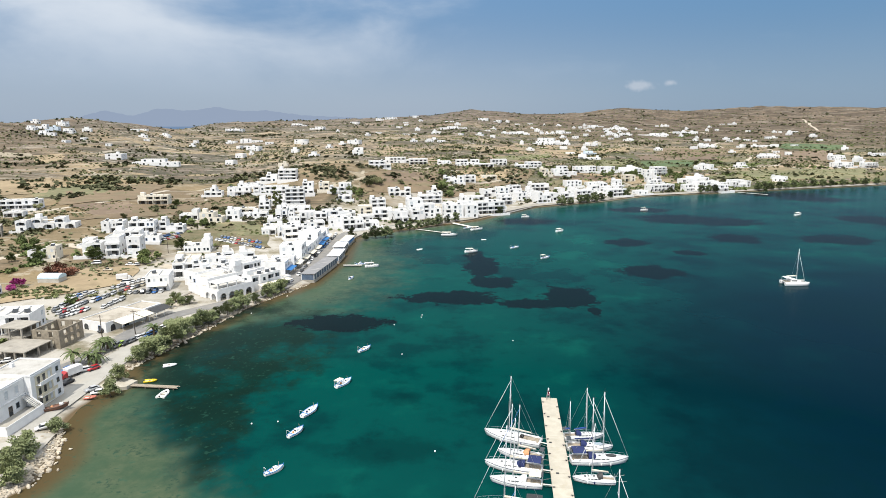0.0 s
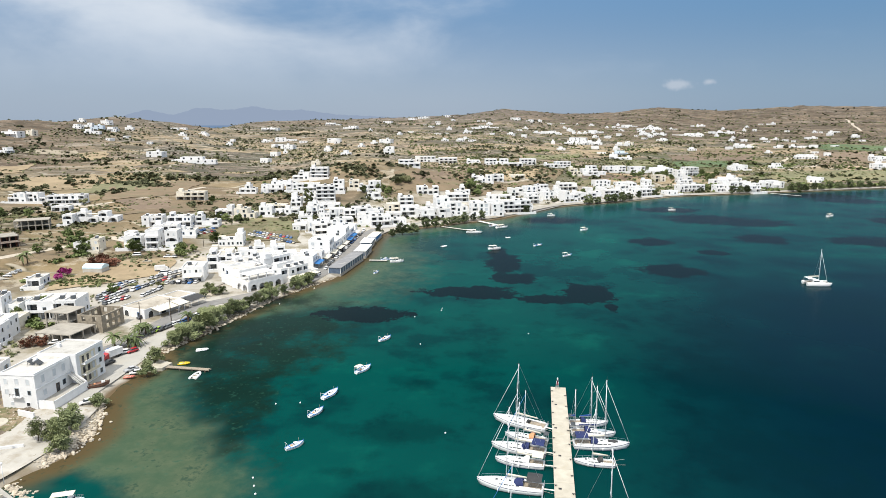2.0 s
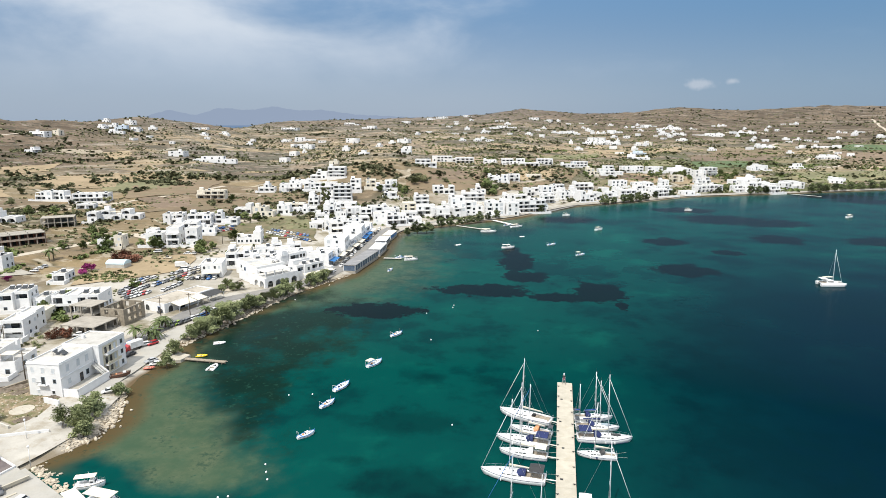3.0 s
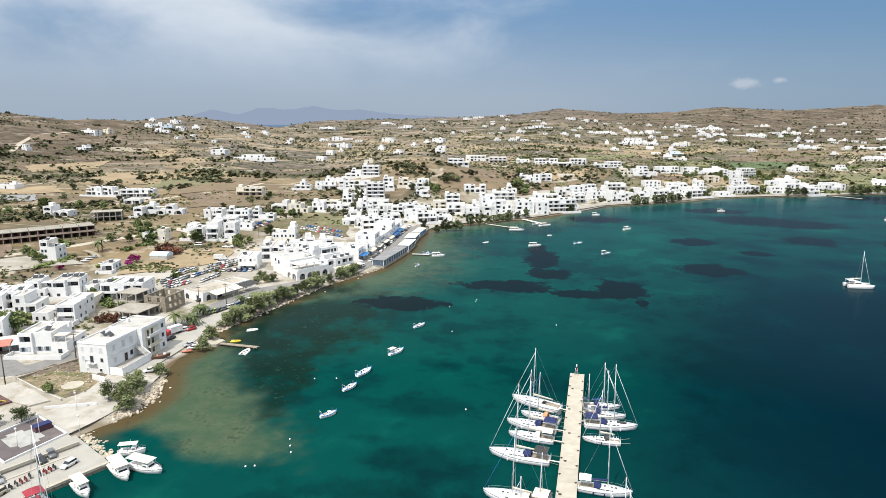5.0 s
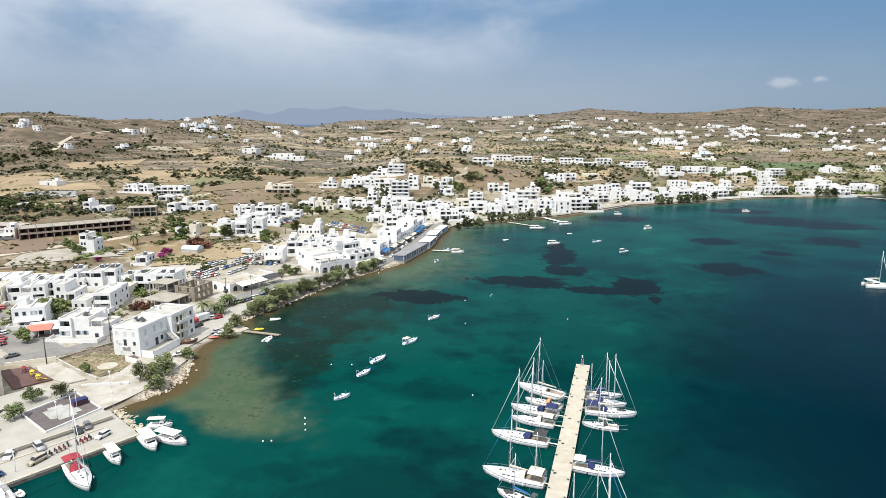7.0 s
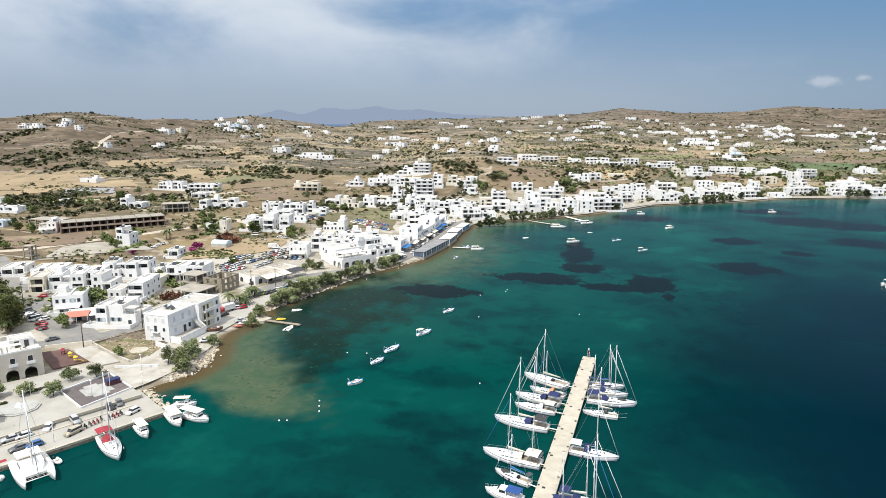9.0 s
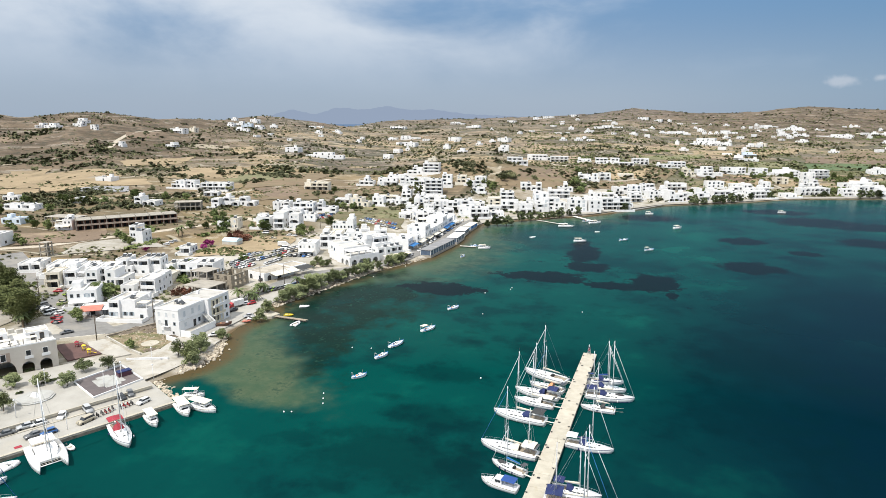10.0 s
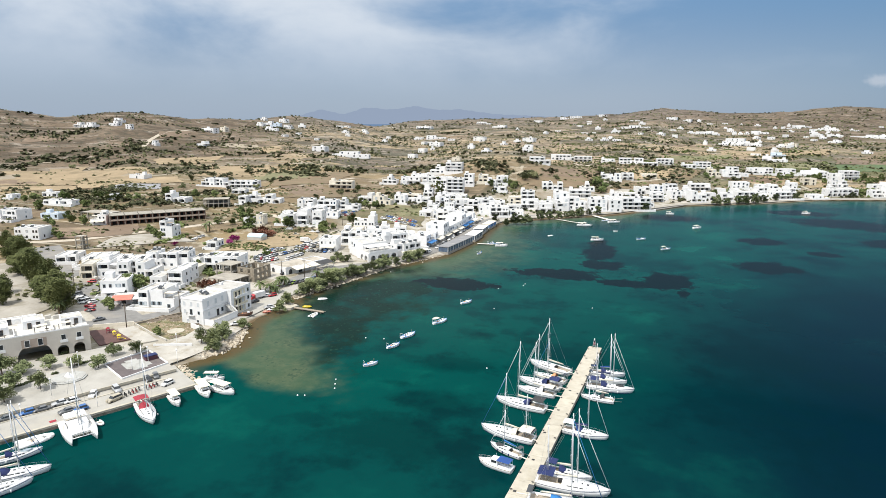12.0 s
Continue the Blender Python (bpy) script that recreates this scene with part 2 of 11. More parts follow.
BARK = mat("grey_bark", (0.15, 0.12, 0.09), (0.09, 0.07, 0.05), 0.95, size=0.4, bump=0.5)
PALM_BARK = mat("palm_bark", (0.20, 0.15, 0.10), (0.13, 0.095, 0.06), 0.95, size=0.3, bump=0.6)
PAINTS = [mat("car_paint_" + k, c, None, 0.28, bump=0.0, spec=0.6, tint=0.1) for k, c in
          (("white", (0.75, 0.75, 0.74)), ("silver", (0.42, 0.43, 0.44)), ("grey", (0.14, 0.145, 0.15)), ("black", (0.025, 0.026, 0.03)),
           ("red", (0.42, 0.02, 0.025)), ("blue", (0.03, 0.12, 0.34)), ("beige", (0.45, 0.40, 0.30)), ("lime", (0.28, 0.42, 0.03)))]


def leaf(name, a, b, rough=0.75):
    """Foliage: every clump a little lighter, darker or drier than the next."""
    m = bpy.data.materials.new(name)
    m.use_nodes = True
    tree = m.node_tree
    n = tree.nodes
    bs = n["Principled BSDF"]
    bs.inputs["Roughness"].default_value = rough
    bs.inputs["Specular IOR Level"].default_value = 0.2
    geo, info, mix, add = n.new("ShaderNodeNewGeometry"), n.new("ShaderNodeObjectInfo"), n.new("ShaderNodeMix"), n.new("ShaderNodeMath")
    noise_n = n.new("ShaderNodeTexNoise")
    noise_n.inputs["Scale"].default_value = 0.06
    link(tree, geo.outputs["Position"], noise_n.inputs["Vector"])
    mix.data_type, add.operation, add.inputs[1].default_value = "RGBA", "MULTIPLY_ADD", 0.55
    link(tree, geo.outputs["Random Per Island"], add.inputs[0])
    fr = n.new("ShaderNodeMath")
    fr.operation, fr.inputs[1].default_value, fr.inputs[2].default_value = "MULTIPLY_ADD", 1.6, -0.6
    link(tree, noise_n.outputs[0], fr.inputs[0])
    link(tree, fr.outputs[0], add.inputs[2])
    link(tree, add.outputs[0], mix.inputs[0])
    mix.inputs[6].default_value, mix.inputs[7].default_value = (*a, 1), (*b, 1)
    link(tree, mix.outputs[2], bs.inputs["Base Color"])
    return m


TAMARISK = leaf("tamarisk_leaves", (0.128, 0.158, 0.072), (0.262, 0.285, 0.138))
PINE = leaf("pine_needles", (0.060, 0.078, 0.026), (0.140, 0.150, 0.055))
THICKET = leaf("thicket_leaves", (0.05, 0.058, 0.028), (0.105, 0.105, 0.052))
GREEN_LEAF = leaf("garden_leaves", (0.085, 0.120, 0.040), (0.185, 0.215, 0.080))
SHORE_LEAF = leaf("promenade_leaves", (0.060, 0.080, 0.034), (0.135, 0.155, 0.070))
PALM_LEAF = leaf("palm_leaves", (0.062, 0.090, 0.036), (0.150, 0.175, 0.072))
SCRUB = leaf("dry_scrub", (0.093, 0.111, 0.051), (0.238, 0.230, 0.119))
REEDS = leaf("reed_leaves", (0.085, 0.105, 0.040), (0.185, 0.200, 0.085))
PURPLE = leaf("bougainvillea_flowers", (0.20, 0.022, 0.115), (0.36, 0.05, 0.19))
RUSSET = leaf("russet_bush", (0.170, 0.076, 0.051), (0.289, 0.136, 0.085))


def land_material():
    m = bpy.data.materials.new("dry_land")
    m.use_nodes = True
    tree = m.node_tree
    n = tree.nodes
    b = n["Principled BSDF"]
    b.inputs["Roughness"].default_value, b.inputs["Specular IOR Level"].default_value = 0.95, 0.15
    geo = n.new("ShaderNodeNewGeometry")
    pos = geo.outputs["Position"]

    def noise_at(scale, detail=5, rough=0.55, vector=None):
        t = n.new("ShaderNodeTexNoise")
        t.inputs["Scale"].default_value, t.inputs["Detail"].default_value, t.inputs["Roughness"].default_value = scale, detail, rough
        link(tree, vector or pos, t.inputs["Vector"])
        return t.outputs[0]

    def ramp(value, *stops):
        r = n.new("ShaderNodeValToRGB")
        e = r.color_ramp.elements
        while len(e) < len(stops):
            e.new(0.5)
        for k, (at, c) in enumerate(stops):
            e[k].position, e[k].color = at, (*c, 1)
        link(tree, value, r.inputs[0])
        return r.outputs[0]

    def cut(value, lo, hi):
        r = n.new("ShaderNodeMapRange")
        r.inputs["From Min"].default_value, r.inputs["From Max"].default_value = lo, hi
        link(tree, value, r.inputs[0])
        return r.outputs[0]

    def mixed(f, a, c):
        x = n.new("ShaderNodeMix")
        x.data_type = "RGBA"
        link(tree, f, x.inputs[0])
        for slot, v in ((6, a), (7, c)):
            if isinstance(v, tuple):
                x.inputs[slot].default_value = (*v, 1)
            else:
                link(tree, v, x.inputs[slot])
        return x.outputs[2]

    def times(a, c):
        x = n.new("ShaderNodeMath")
        x.operation = "MULTIPLY"
        for slot, v in ((0, a), (1, c)):
            if isinstance(v, float):
                x.inputs[slot].default_value = v
            else:
                link(tree, v, x.inputs[slot])
        return x.outputs[0]

    # fields: long plots with their own crop or fallow
    warp = n.new("ShaderNodeTexNoise")
    warp.inputs["Scale"].default_value, warp.inputs["Detail"].default_value = 0.006, 3
    link(tree, pos, warp.inputs["Vector"])
    wv = n.new("ShaderNodeVectorMath")
    wv.operation, wv.inputs[1].default_value, wv.inputs[2].default_value = "MULTIPLY_ADD", (120, 90, 0), (0, 0, 0)
    link(tree, warp.outputs[1], wv.inputs[0])
    link(tree, pos, wv.inputs[2])
    turn = n.new("ShaderNodeMapping")
    turn.inputs["Rotation"].default_value = (0, 0, 0.3)
    turn.inputs["Scale"].default_value = (0.006, 0.014, 0.000)
    link(tree, wv.outputs[0], turn.inputs["Vector"])
    plots = n.new("ShaderNodeTexVoronoi")
    plots.inputs["Scale"].default_value = 1.0
    link(tree, turn.outputs[0], plots.inputs["Vector"])
    sep = n.new("ShaderNodeSeparateColor")
    link(tree, plots.outputs["Color"], sep.inputs[0])
    crop = ramp(sep.outputs[0], (0.0, (0.189, 0.132, 0.089)), (0.14, (0.320, 0.228, 0.134)), (0.27, (0.138, 0.095, 0.067)), (0.40, (0.273, 0.195, 0.125)),
                (0.52, (0.208, 0.158, 0.112)), (0.63, (0.379, 0.285, 0.191)), (0.74, (0.115, 0.103, 0.063)), (0.84, (0.235, 0.164, 0.100)), (0.93, (0.162, 0.122, 0.086)))
    edge = n.new("ShaderNodeTexVoronoi")
    edge.feature = "DISTANCE_TO_EDGE"
    edge.inputs["Scale"].default_value = 1.0
    link(tree, turn.outputs[0], edge.inputs["Vector"])
    grain = noise_at(0.11, 8, 0.65)
    crop = mixed(times(cut(grain, 0.50, 0.66), 0.5), crop, (0.306, 0.249, 0.166))
    crop = mixed(times(cut(grain, 0.50, 0.36), 0.65), crop, (0.081, 0.066, 0.043))
    # rough grazing with scrub, hedges and walls along the plots
    rough_ground = noise_at(0.0042, 4)
    specks = noise_at(0.16, 6, 0.7)
    rocky = cut(rough_ground, 0.50, 0.56)
    heath = mixed(cut(noise_at(0.05, 7, 0.65), 0.42, 0.60), (0.165, 0.132, 0.106), (0.104, 0.085, 0.067))
    col = mixed(times(rocky, 0.9), crop, heath)
    wild = times(cut(rough_ground, 0.46, 0.56), cut(specks, 0.50, 0.57))
    col = mixed(times(wild, 0.9), col, (0.047, 0.050, 0.029))
    pale = times(rocky, cut(noise_at(0.09, 6, 0.7), 0.60, 0.68))
    col = mixed(times(pale, 0.7), col, (0.344, 0.303, 0.242))
    hedge = times(cut(edge.outputs["Distance"], 0.06, 0.02), cut(noise_at(0.05, 5), 0.44, 0.52))
    col = mixed(times(hedge, 0.9), col, (0.043, 0.046, 0.027))
    wall = times(cut(edge.outputs["Distance"], 0.028, 0.010), cut(noise_at(0.03, 3), 0.48, 0.53))
    col = mixed(times(wall, 0.85), col, (0.362, 0.324, 0.264))
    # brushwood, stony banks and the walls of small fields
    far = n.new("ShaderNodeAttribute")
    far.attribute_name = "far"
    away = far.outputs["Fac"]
    sp_low = n.new("ShaderNodeSeparateXYZ")
    link(tree, pos, sp_low.inputs[0])
    sp_near = sp_low.outputs[2]
    near_v = n.new("ShaderNodeMapping")
    near_v.inputs["Rotation"].default_value, near_v.inputs["Scale"].default_value = (0, 0, -0.5), (0.0065, 0.017, 0)
    link(tree, pos, near_v.inputs["Vector"])
    lots = n.new("ShaderNodeTexVoronoi")
    lots.inputs["Scale"].default_value = 1.0
    link(tree, near_v.outputs[0], lots.inputs["Vector"])
    lot_sep = n.new("ShaderNodeSeparateColor")
    link(tree, lots.outputs["Color"], lot_sep.inputs[0])
    gold = ramp(lot_sep.outputs[0], (0.0, (0.132, 0.105, 0.077)), (0.22, (0.232, 0.180, 0.108)), (0.42, (0.120, 0.096, 0.069)), (0.58, (0.256, 0.203, 0.124)), (0.72, (0.156, 0.121, 0.085)), (0.86, (0.104, 0.099, 0.058)), (0.94, (0.192, 0.146, 0.090)))
    gold = mixed(times(cut(grain, 0.50, 0.64), 0.5), gold, (0.265, 0.212, 0.142))
    gold = mixed(times(cut(noise_at(0.05, 8, 0.65), 0.54, 0.64), 0.6), gold, (0.155, 0.125, 0.070))
    gold = mixed(times(cut(noise_at(0.022, 9, 0.75), 0.54, 0.60), 0.5), gold, (0.098, 0.088, 0.058))
    gold = mixed(times(cut(noise_at(0.033, 9, 0.72), 0.56, 0.60), 0.65), gold, (0.36, 0.32, 0.25))
    gold = mixed(times(cut(noise_at(0.35, 6, 0.7), 0.56, 0.64), 0.4), gold, (0.085, 0.080, 0.048))
    col = mixed(cut(away, 0.75, 0.15), col, gold)
    stubble = times(times(cut(lot_sep.outputs[1], 0.50, 0.53), cut(away, 0.05, 0.5)), cut(sp_near, 75, 30))
    col = mixed(times(stubble, 0.85), col, mixed(cut(grain, 0.40, 0.62), (0.255, 0.195, 0.115), (0.36, 0.28, 0.17)))
    brush = noise_at(0.028, 9, 0.72)
    col = mixed(times(times(cut(brush, 0.50, 0.545), 0.8), away), col, (0.070, 0.068, 0.046))
    col = mixed(times(times(cut(noise_at(0.041, 9, 0.72), 0.585, 0.62), 0.6), away), col, (0.40, 0.345, 0.265))
    small = n.new("ShaderNodeTexVoronoi")
    small.feature = "DISTANCE_TO_EDGE"
    small.inputs["Scale"].default_value = 2.3
    link(tree, turn.outputs[0], small.inputs["Vector"])
    line = times(cut(small.outputs["Distance"], 0.055, 0.025), cut(noise_at(0.02, 4), 0.45, 0.50))
    col = mixed(times(line, 0.72), col, (0.070, 0.064, 0.042))
    line = times(cut(small.outputs["Distance"], 0.024, 0.010), cut(noise_at(0.015, 4), 0.47, 0.51))
    col = mixed(times(line, 0.75), col, (0.40, 0.36, 0.285))
    # terraces and bare strata that follow the height
    sp = n.new("ShaderNodeSeparateXYZ")
    link(tree, pos, sp.inputs[0])
    band_v = n.new("ShaderNodeCombineXYZ")
    for k, f in ((0, 0.006), (1, 0.006), (2, 0.42)):
        link(tree, times(sp.outputs[k], f), band_v.inputs[k])
    strata = noise_at(1.0, 6, 0.65, band_v.outputs[0])
    high = cut(sp.outputs[2], 14, 50)
    col = mixed(times(times(cut(strata, 0.56, 0.64), high), 0.7), col, (0.318, 0.272, 0.215))
    col = mixed(times(times(cut(strata, 0.46, 0.38), high), 0.75), col, (0.069, 0.061, 0.042))
    moor = mixed(cut(noise_at(0.03, 8, 0.7), 0.45, 0.58), (0.088, 0.070, 0.056), (0.150, 0.118, 0.094))
    moor = mixed(times(cut(noise_at(0.047, 8, 0.72), 0.57, 0.62), 0.8), moor, (0.34, 0.29, 0.235))
    tops = times(cut(sp.outputs[2], 48, 95), 0.8)
    col = mixed(tops, col, moor)
    # stony heath on the western and eastern hills
    bare = n.new("ShaderNodeAttribute")
    bare.attribute_name = "bare"
    stony = mixed(cut(noise_at(0.016, 9, 0.72), 0.44, 0.58), (0.074, 0.055, 0.036), (0.158, 0.118, 0.080))
    stony = mixed(times(cut(noise_at(0.030, 9, 0.75), 0.57, 0.61), 0.7), stony, (0.29, 0.252, 0.205))
    stony = mixed(times(cut(strata, 0.57, 0.62), 0.65), stony, (0.285, 0.245, 0.195))
    stony = mixed(times(cut(noise_at(0.09, 7, 0.7), 0.53, 0.58), 0.8), stony, (0.045, 0.045, 0.030))
    col = mixed(times(bare.outputs["Fac"], 0.94), col, stony)
    # dusty pale ground of the town, wet sand at the waterline
    town = n.new("ShaderNodeAttribute")
    town.attribute_name = "town"
    dust = mixed(cut(noise_at(0.07, 7, 0.6), 0.42, 0.60), (0.41, 0.388, 0.345), (0.275, 0.248, 0.196))
    dust = mixed(times(cut(noise_at(0.035, 8, 0.7), 0.52, 0.60), 0.65), dust, (0.150, 0.132, 0.080))
    col = mixed(town.outputs["Fac"], col, dust)
    green = n.new("ShaderNodeAttribute")
    green.attribute_name = "green"
    lush = mixed(cut(noise_at(0.02, 5), 0.45, 0.6), (0.110, 0.104, 0.052), (0.066, 0.080, 0.036))
    col = mixed(times(green.outputs["Fac"], cut(sep.outputs[1], 0.35, 0.5)), col, lush)
    wet = n.new("ShaderNodeAttribute")
    wet.attribute_name = "wet"
    col = mixed(wet.outputs["Fac"], col, (0.12, 0.088, 0.053))
    dry = n.new("ShaderNodeHueSaturation")
    dry.inputs["Saturation"].default_value, dry.inputs["Value"].default_value = 1.10, 0.99
    dry.inputs["Hue"].default_value = 0.499
    link(tree, col, dry.inputs["Color"])
    # far land greyed and slightly lightened, distance haze put into its colour
    far_haze = n.new("ShaderNodeHueSaturation")
    far_haze.inputs["Saturation"].default_value, far_haze.inputs["Value"].default_value = 0.86, 1.04
    link(tree, away, far_haze.inputs["Fac"])
    link(tree, dry.outputs[0], far_haze.inputs["Color"])
    link(tree, far_haze.outputs[0], b.inputs["Base Color"])
    bp = n.new("ShaderNodeBump")
    bp.inputs["Strength"].default_value, bp.inputs["Distance"].default_value = 0.6, 0.8
    link(tree, specks, bp.inputs["Height"])
    link(tree, bp.outputs[0], b.inputs["Normal"])
    return m


def water_material():
    m = bpy.data.materials.new("clear_sea_water")
    m.use_nodes = True
    tree = m.node_tree
    n = tree.nodes
    b = n["Principled BSDF"]
    b.inputs["Roughness"].default_value, b.inputs["IOR"].default_value = 0.12, 1.333
    b.inputs["Specular IOR Level"].default_value = 0.11
    geo = n.new("ShaderNodeNewGeometry")
    pos = geo.outputs["Position"]

    def attr(name):
        a = n.new("ShaderNodeAttribute")
        a.attribute_name = name
        return a.outputs["Fac"]

    def noise_at(scale, detail=5, rough=0.55):
        t = n.new("ShaderNodeTexNoise")
        t.inputs["Scale"].default_value, t.inputs["Detail"].default_value, t.inputs["Roughness"].default_value = scale, detail, rough
        link(tree, pos, t.inputs["Vector"])
        return t.outputs[0]

    def fma(a, k, c):
        x = n.new("ShaderNodeMath")
        x.operation = "MULTIPLY_ADD"
        for slot, v in ((0, a), (1, k), (2, c)):
            if isinstance(v, float):
                x.inputs[slot].default_value = v
            else:
                link(tree, v, x.inputs[slot])
        return x.outputs[0]

    def cut(value, lo, hi):
        r = n.new("ShaderNodeMapRange")
        r.interpolation_type = "SMOOTHSTEP"
        r.inputs["From Min"].default_value, r.inputs["From Max"].default_value = lo, hi
        link(tree, value, r.inputs[0])
        return r.outputs[0]

    def mixed(f, a, c):
        x = n.new("ShaderNodeMix")
        x.data_type = "RGBA"
        link(tree, f, x.inputs[0])
        for slot, v in ((6, a), (7, c)):
            if isinstance(v, tuple):
                x.inputs[slot].default_value = (*v, 1)
            else:
                link(tree, v, x.inputs[slot])
        return x.outputs[2]

    blotch, rag, fine = noise_at(0.02, 5, 0.6), noise_at(0.10, 7, 0.68), noise_at(0.3, 5, 0.7)
    deep = cut(fma(blotch, 0.6, attr("deep")), 0.15, 1.2)
    col = mixed(deep, (0.0006, 0.047, 0.041), (0.0004, 0.0108, 0.0198))
    # dark meadows of seagrass and paler sand on the bed
    col = mixed(fma(cut(fma(rag, 0.35, blotch), 0.66, 0.78), 0.5, 0.0), col, (0.0004, 0.013, 0.0175))
    col = mixed(fma(cut(fma(rag, 0.3, blotch), 0.60, 0.46), fma(deep, -0.7, 0.7), 0.0), col, (0.002, 0.068, 0.053))
    broad = noise_at(0.045, 6, 0.6)
    col = mixed(fma(cut(broad, 0.53, 0.66), 0.36, 0.0), col, (0.0003, 0.0105, 0.0150))
    sunk = cut(fma(fine, 0.35, fma(rag, 0.9, attr("dim"))), 0.86, 1.30)
    col = mixed(fma(sunk, 0.46, 0.0), col, (0.0004, 0.0108, 0.0135))
    shallow = cut(fma(fine, 0.3, fma(rag, 0.5, attr("shallow"))), 0.50, 1.36)
    bed = mixed(cut(fma(fine, 0.6, rag), 0.62, 1.08), (0.050, 0.080, 0.046), (0.090, 0.110, 0.064))
    col = mixed(fma(shallow, 0.85, 0.0), col, bed)
    edge = cut(fma(rag, 0.3, attr("edge")), 0.30, 1.15)
    col = mixed(edge, col, (0.078, 0.058, 0.028))
    # lighter flecks of sand and dark tufts between
    fleck = noise_at(0.75, 3, 0.6)
    near_bed = cut(fma(attr("shallow"), 1.0, attr("reef")), 0.2, 0.8)
    col = mixed(fma(cut(fma(fleck, 0.7, rag), 0.92, 1.06), 0.55, 0.0), col, mixed(near_bed, col, (0.008, 0.036, 0.027)))
    reef = cut(fma(fine, 0.9, fma(rag, 1.0, attr("reef"))), 1.15, 1.85)
    col = mixed(fma(reef, 0.88, 0.0), col, (0.0042, 0.0155, 0.0110))
    both_beds = cut(fma(fleck, 0.8, fine), 0.99, 1.12)
    col = mixed(fma(both_beds, 0.35, 0.0), col, mixed(near_bed, col, (0.022, 0.078, 0.054)))
    weed = cut(fma(fine, 0.48, fma(rag, 0.85, attr("weed"))), 1.15, 1.27)
    col = mixed(fma(weed, 0.95, 0.0), col, (0.0022, 0.0075, 0.0095))
    rip = n.new("ShaderNodeTexNoise")
    rip.inputs["Scale"].default_value, rip.inputs["Detail"].default_value = 0.9, 5
    link(tree, pos, rip.inputs["Vector"])
    bp = n.new("ShaderNodeBump")
    bp.inputs["Strength"].default_value, bp.inputs["Distance"].default_value = 0.14, 0.2
    link(tree, rip.outputs[0], bp.inputs["Height"])
    body, gloss, both, lw = n.new("ShaderNodeBsdfDiffuse"), n.new("ShaderNodeBsdfGlossy"), n.new("ShaderNodeMixShader"), n.new("ShaderNodeLayerWeight")
    link(tree, col, body.inputs["Color"])
    gloss.inputs["Roughness"].default_value = 0.2
    lw.inputs["Blend"].default_value = 0.35
    link(tree, bp.outputs[0], gloss.inputs["Normal"])
    sheen = n.new("ShaderNodeMapRange")
    sheen.inputs["From Min"].default_value, sheen.inputs["From Max"].default_value = 0.15, 1.0
    sheen.inputs["To Min"].default_value, sheen.inputs["To Max"].default_value = 0.003, 0.44
    link(tree, lw.outputs["Fresnel"], sheen.inputs[0])
    link(tree, sheen.outputs[0], both.inputs[0])
    link(tree, body.outputs[0], both.inputs[1])
    link(tree, gloss.outputs[0], both.inputs[2])
    link(tree, both.outputs[0], n["Material Output"].inputs[0])
    return m


LAND, WATER = land_material(), water_material()

# ---- the lie of the land ----
SHORE = [(-330, -420), (-190, -180), (-124, -6), (-93.5, 49.1), (-72.1, 86.8), (-77.5, 89.8), (-84, 94), (-87.6, 97), (-86.5, 100.6),
         (-84.2, 104.5), (-81.8, 110), (-81.6, 118), (-86, 128.5), (-89.6, 135.1), (-91.3, 144.5), (-89.8, 155), (-89.5, 162), (-91, 169.5),
         (-90, 176), (-86.2, 185.1), (-83.5, 201), (-79.2, 216.6), (-75, 231), (-68.5, 246.5), (-59.5, 264.6), (-53, 316), (-55, 346), (-54.5, 372),
         (-51.3, 385.4), (-31.5, 406), (-9.3, 424), (19, 444), (74, 516), (140, 553), (194, 594), (295, 626), (498, 697), (800, 770), (1500, 760), (4990, 500)]
SKYLINE_AZ = [-80, -53, -49, -44, -39, -34, -30.4, -27, -22.7, -19.3, -11, -6, -1, 2.5, 8, 12, 15.5, 20.7, 26.5, 35.5, 60]
SKYLINE_Z = [90, 86, 73, 83, 72.5, 71, 80, 71, 55, 71, 78, 86, 97, 121, 102, 106, 129, 115, 133, 121, 124]
SKYLINE_R = [1150, 1150, 1150, 1150, 1200, 1300, 1400, 1400, 1500, 1900, 2100, 2400, 2500, 2600, 2700, 2700, 2800, 2900, 3000, 3000, 3000]
RISE_AZ, RISE_P = [-80, -50, -34, -22, -10, 0, 8, 25, 60], [3.0, 3.0, 2.4, 1.8, 1.2, 1.4, 1.8, 2.5, 2.6]


def shore_distance(x, y):
    """Metres to the waterline for arrays of places: above 0 on land, below 0 at sea."""
    ring = SHORE + [(4990, 6000), (-6000, 6000), (-6000, -420)]
    inside = np.zeros(x.shape, bool)
    for (ax, ay), (bx, by) in zip(ring, ring[1:] + ring[:1]):
        if ay != by:
            inside ^= ((ay > y) != (by > y)) & (x < (bx - ax) * (y - ay) / (by - ay) + ax)
    best = np.full(x.shape, 1e9)
    for (ax, ay), (bx, by) in zip(SHORE, SHORE[1:]):
        dx, dy = bx - ax, by - ay
        k = np.clip(((x - ax) * dx + (y - ay) * dy) / (dx * dx + dy * dy), 0, 1)
        best = np.minimum(best, np.hypot(x - ax - k * dx, y - ay - k * dy))
    return np.where(inside, best, -best)


def smooth(a, b, v):
    k = np.clip((v - a) / (b - a), 0, 1)
    return k * k * (3 - 2 * k)


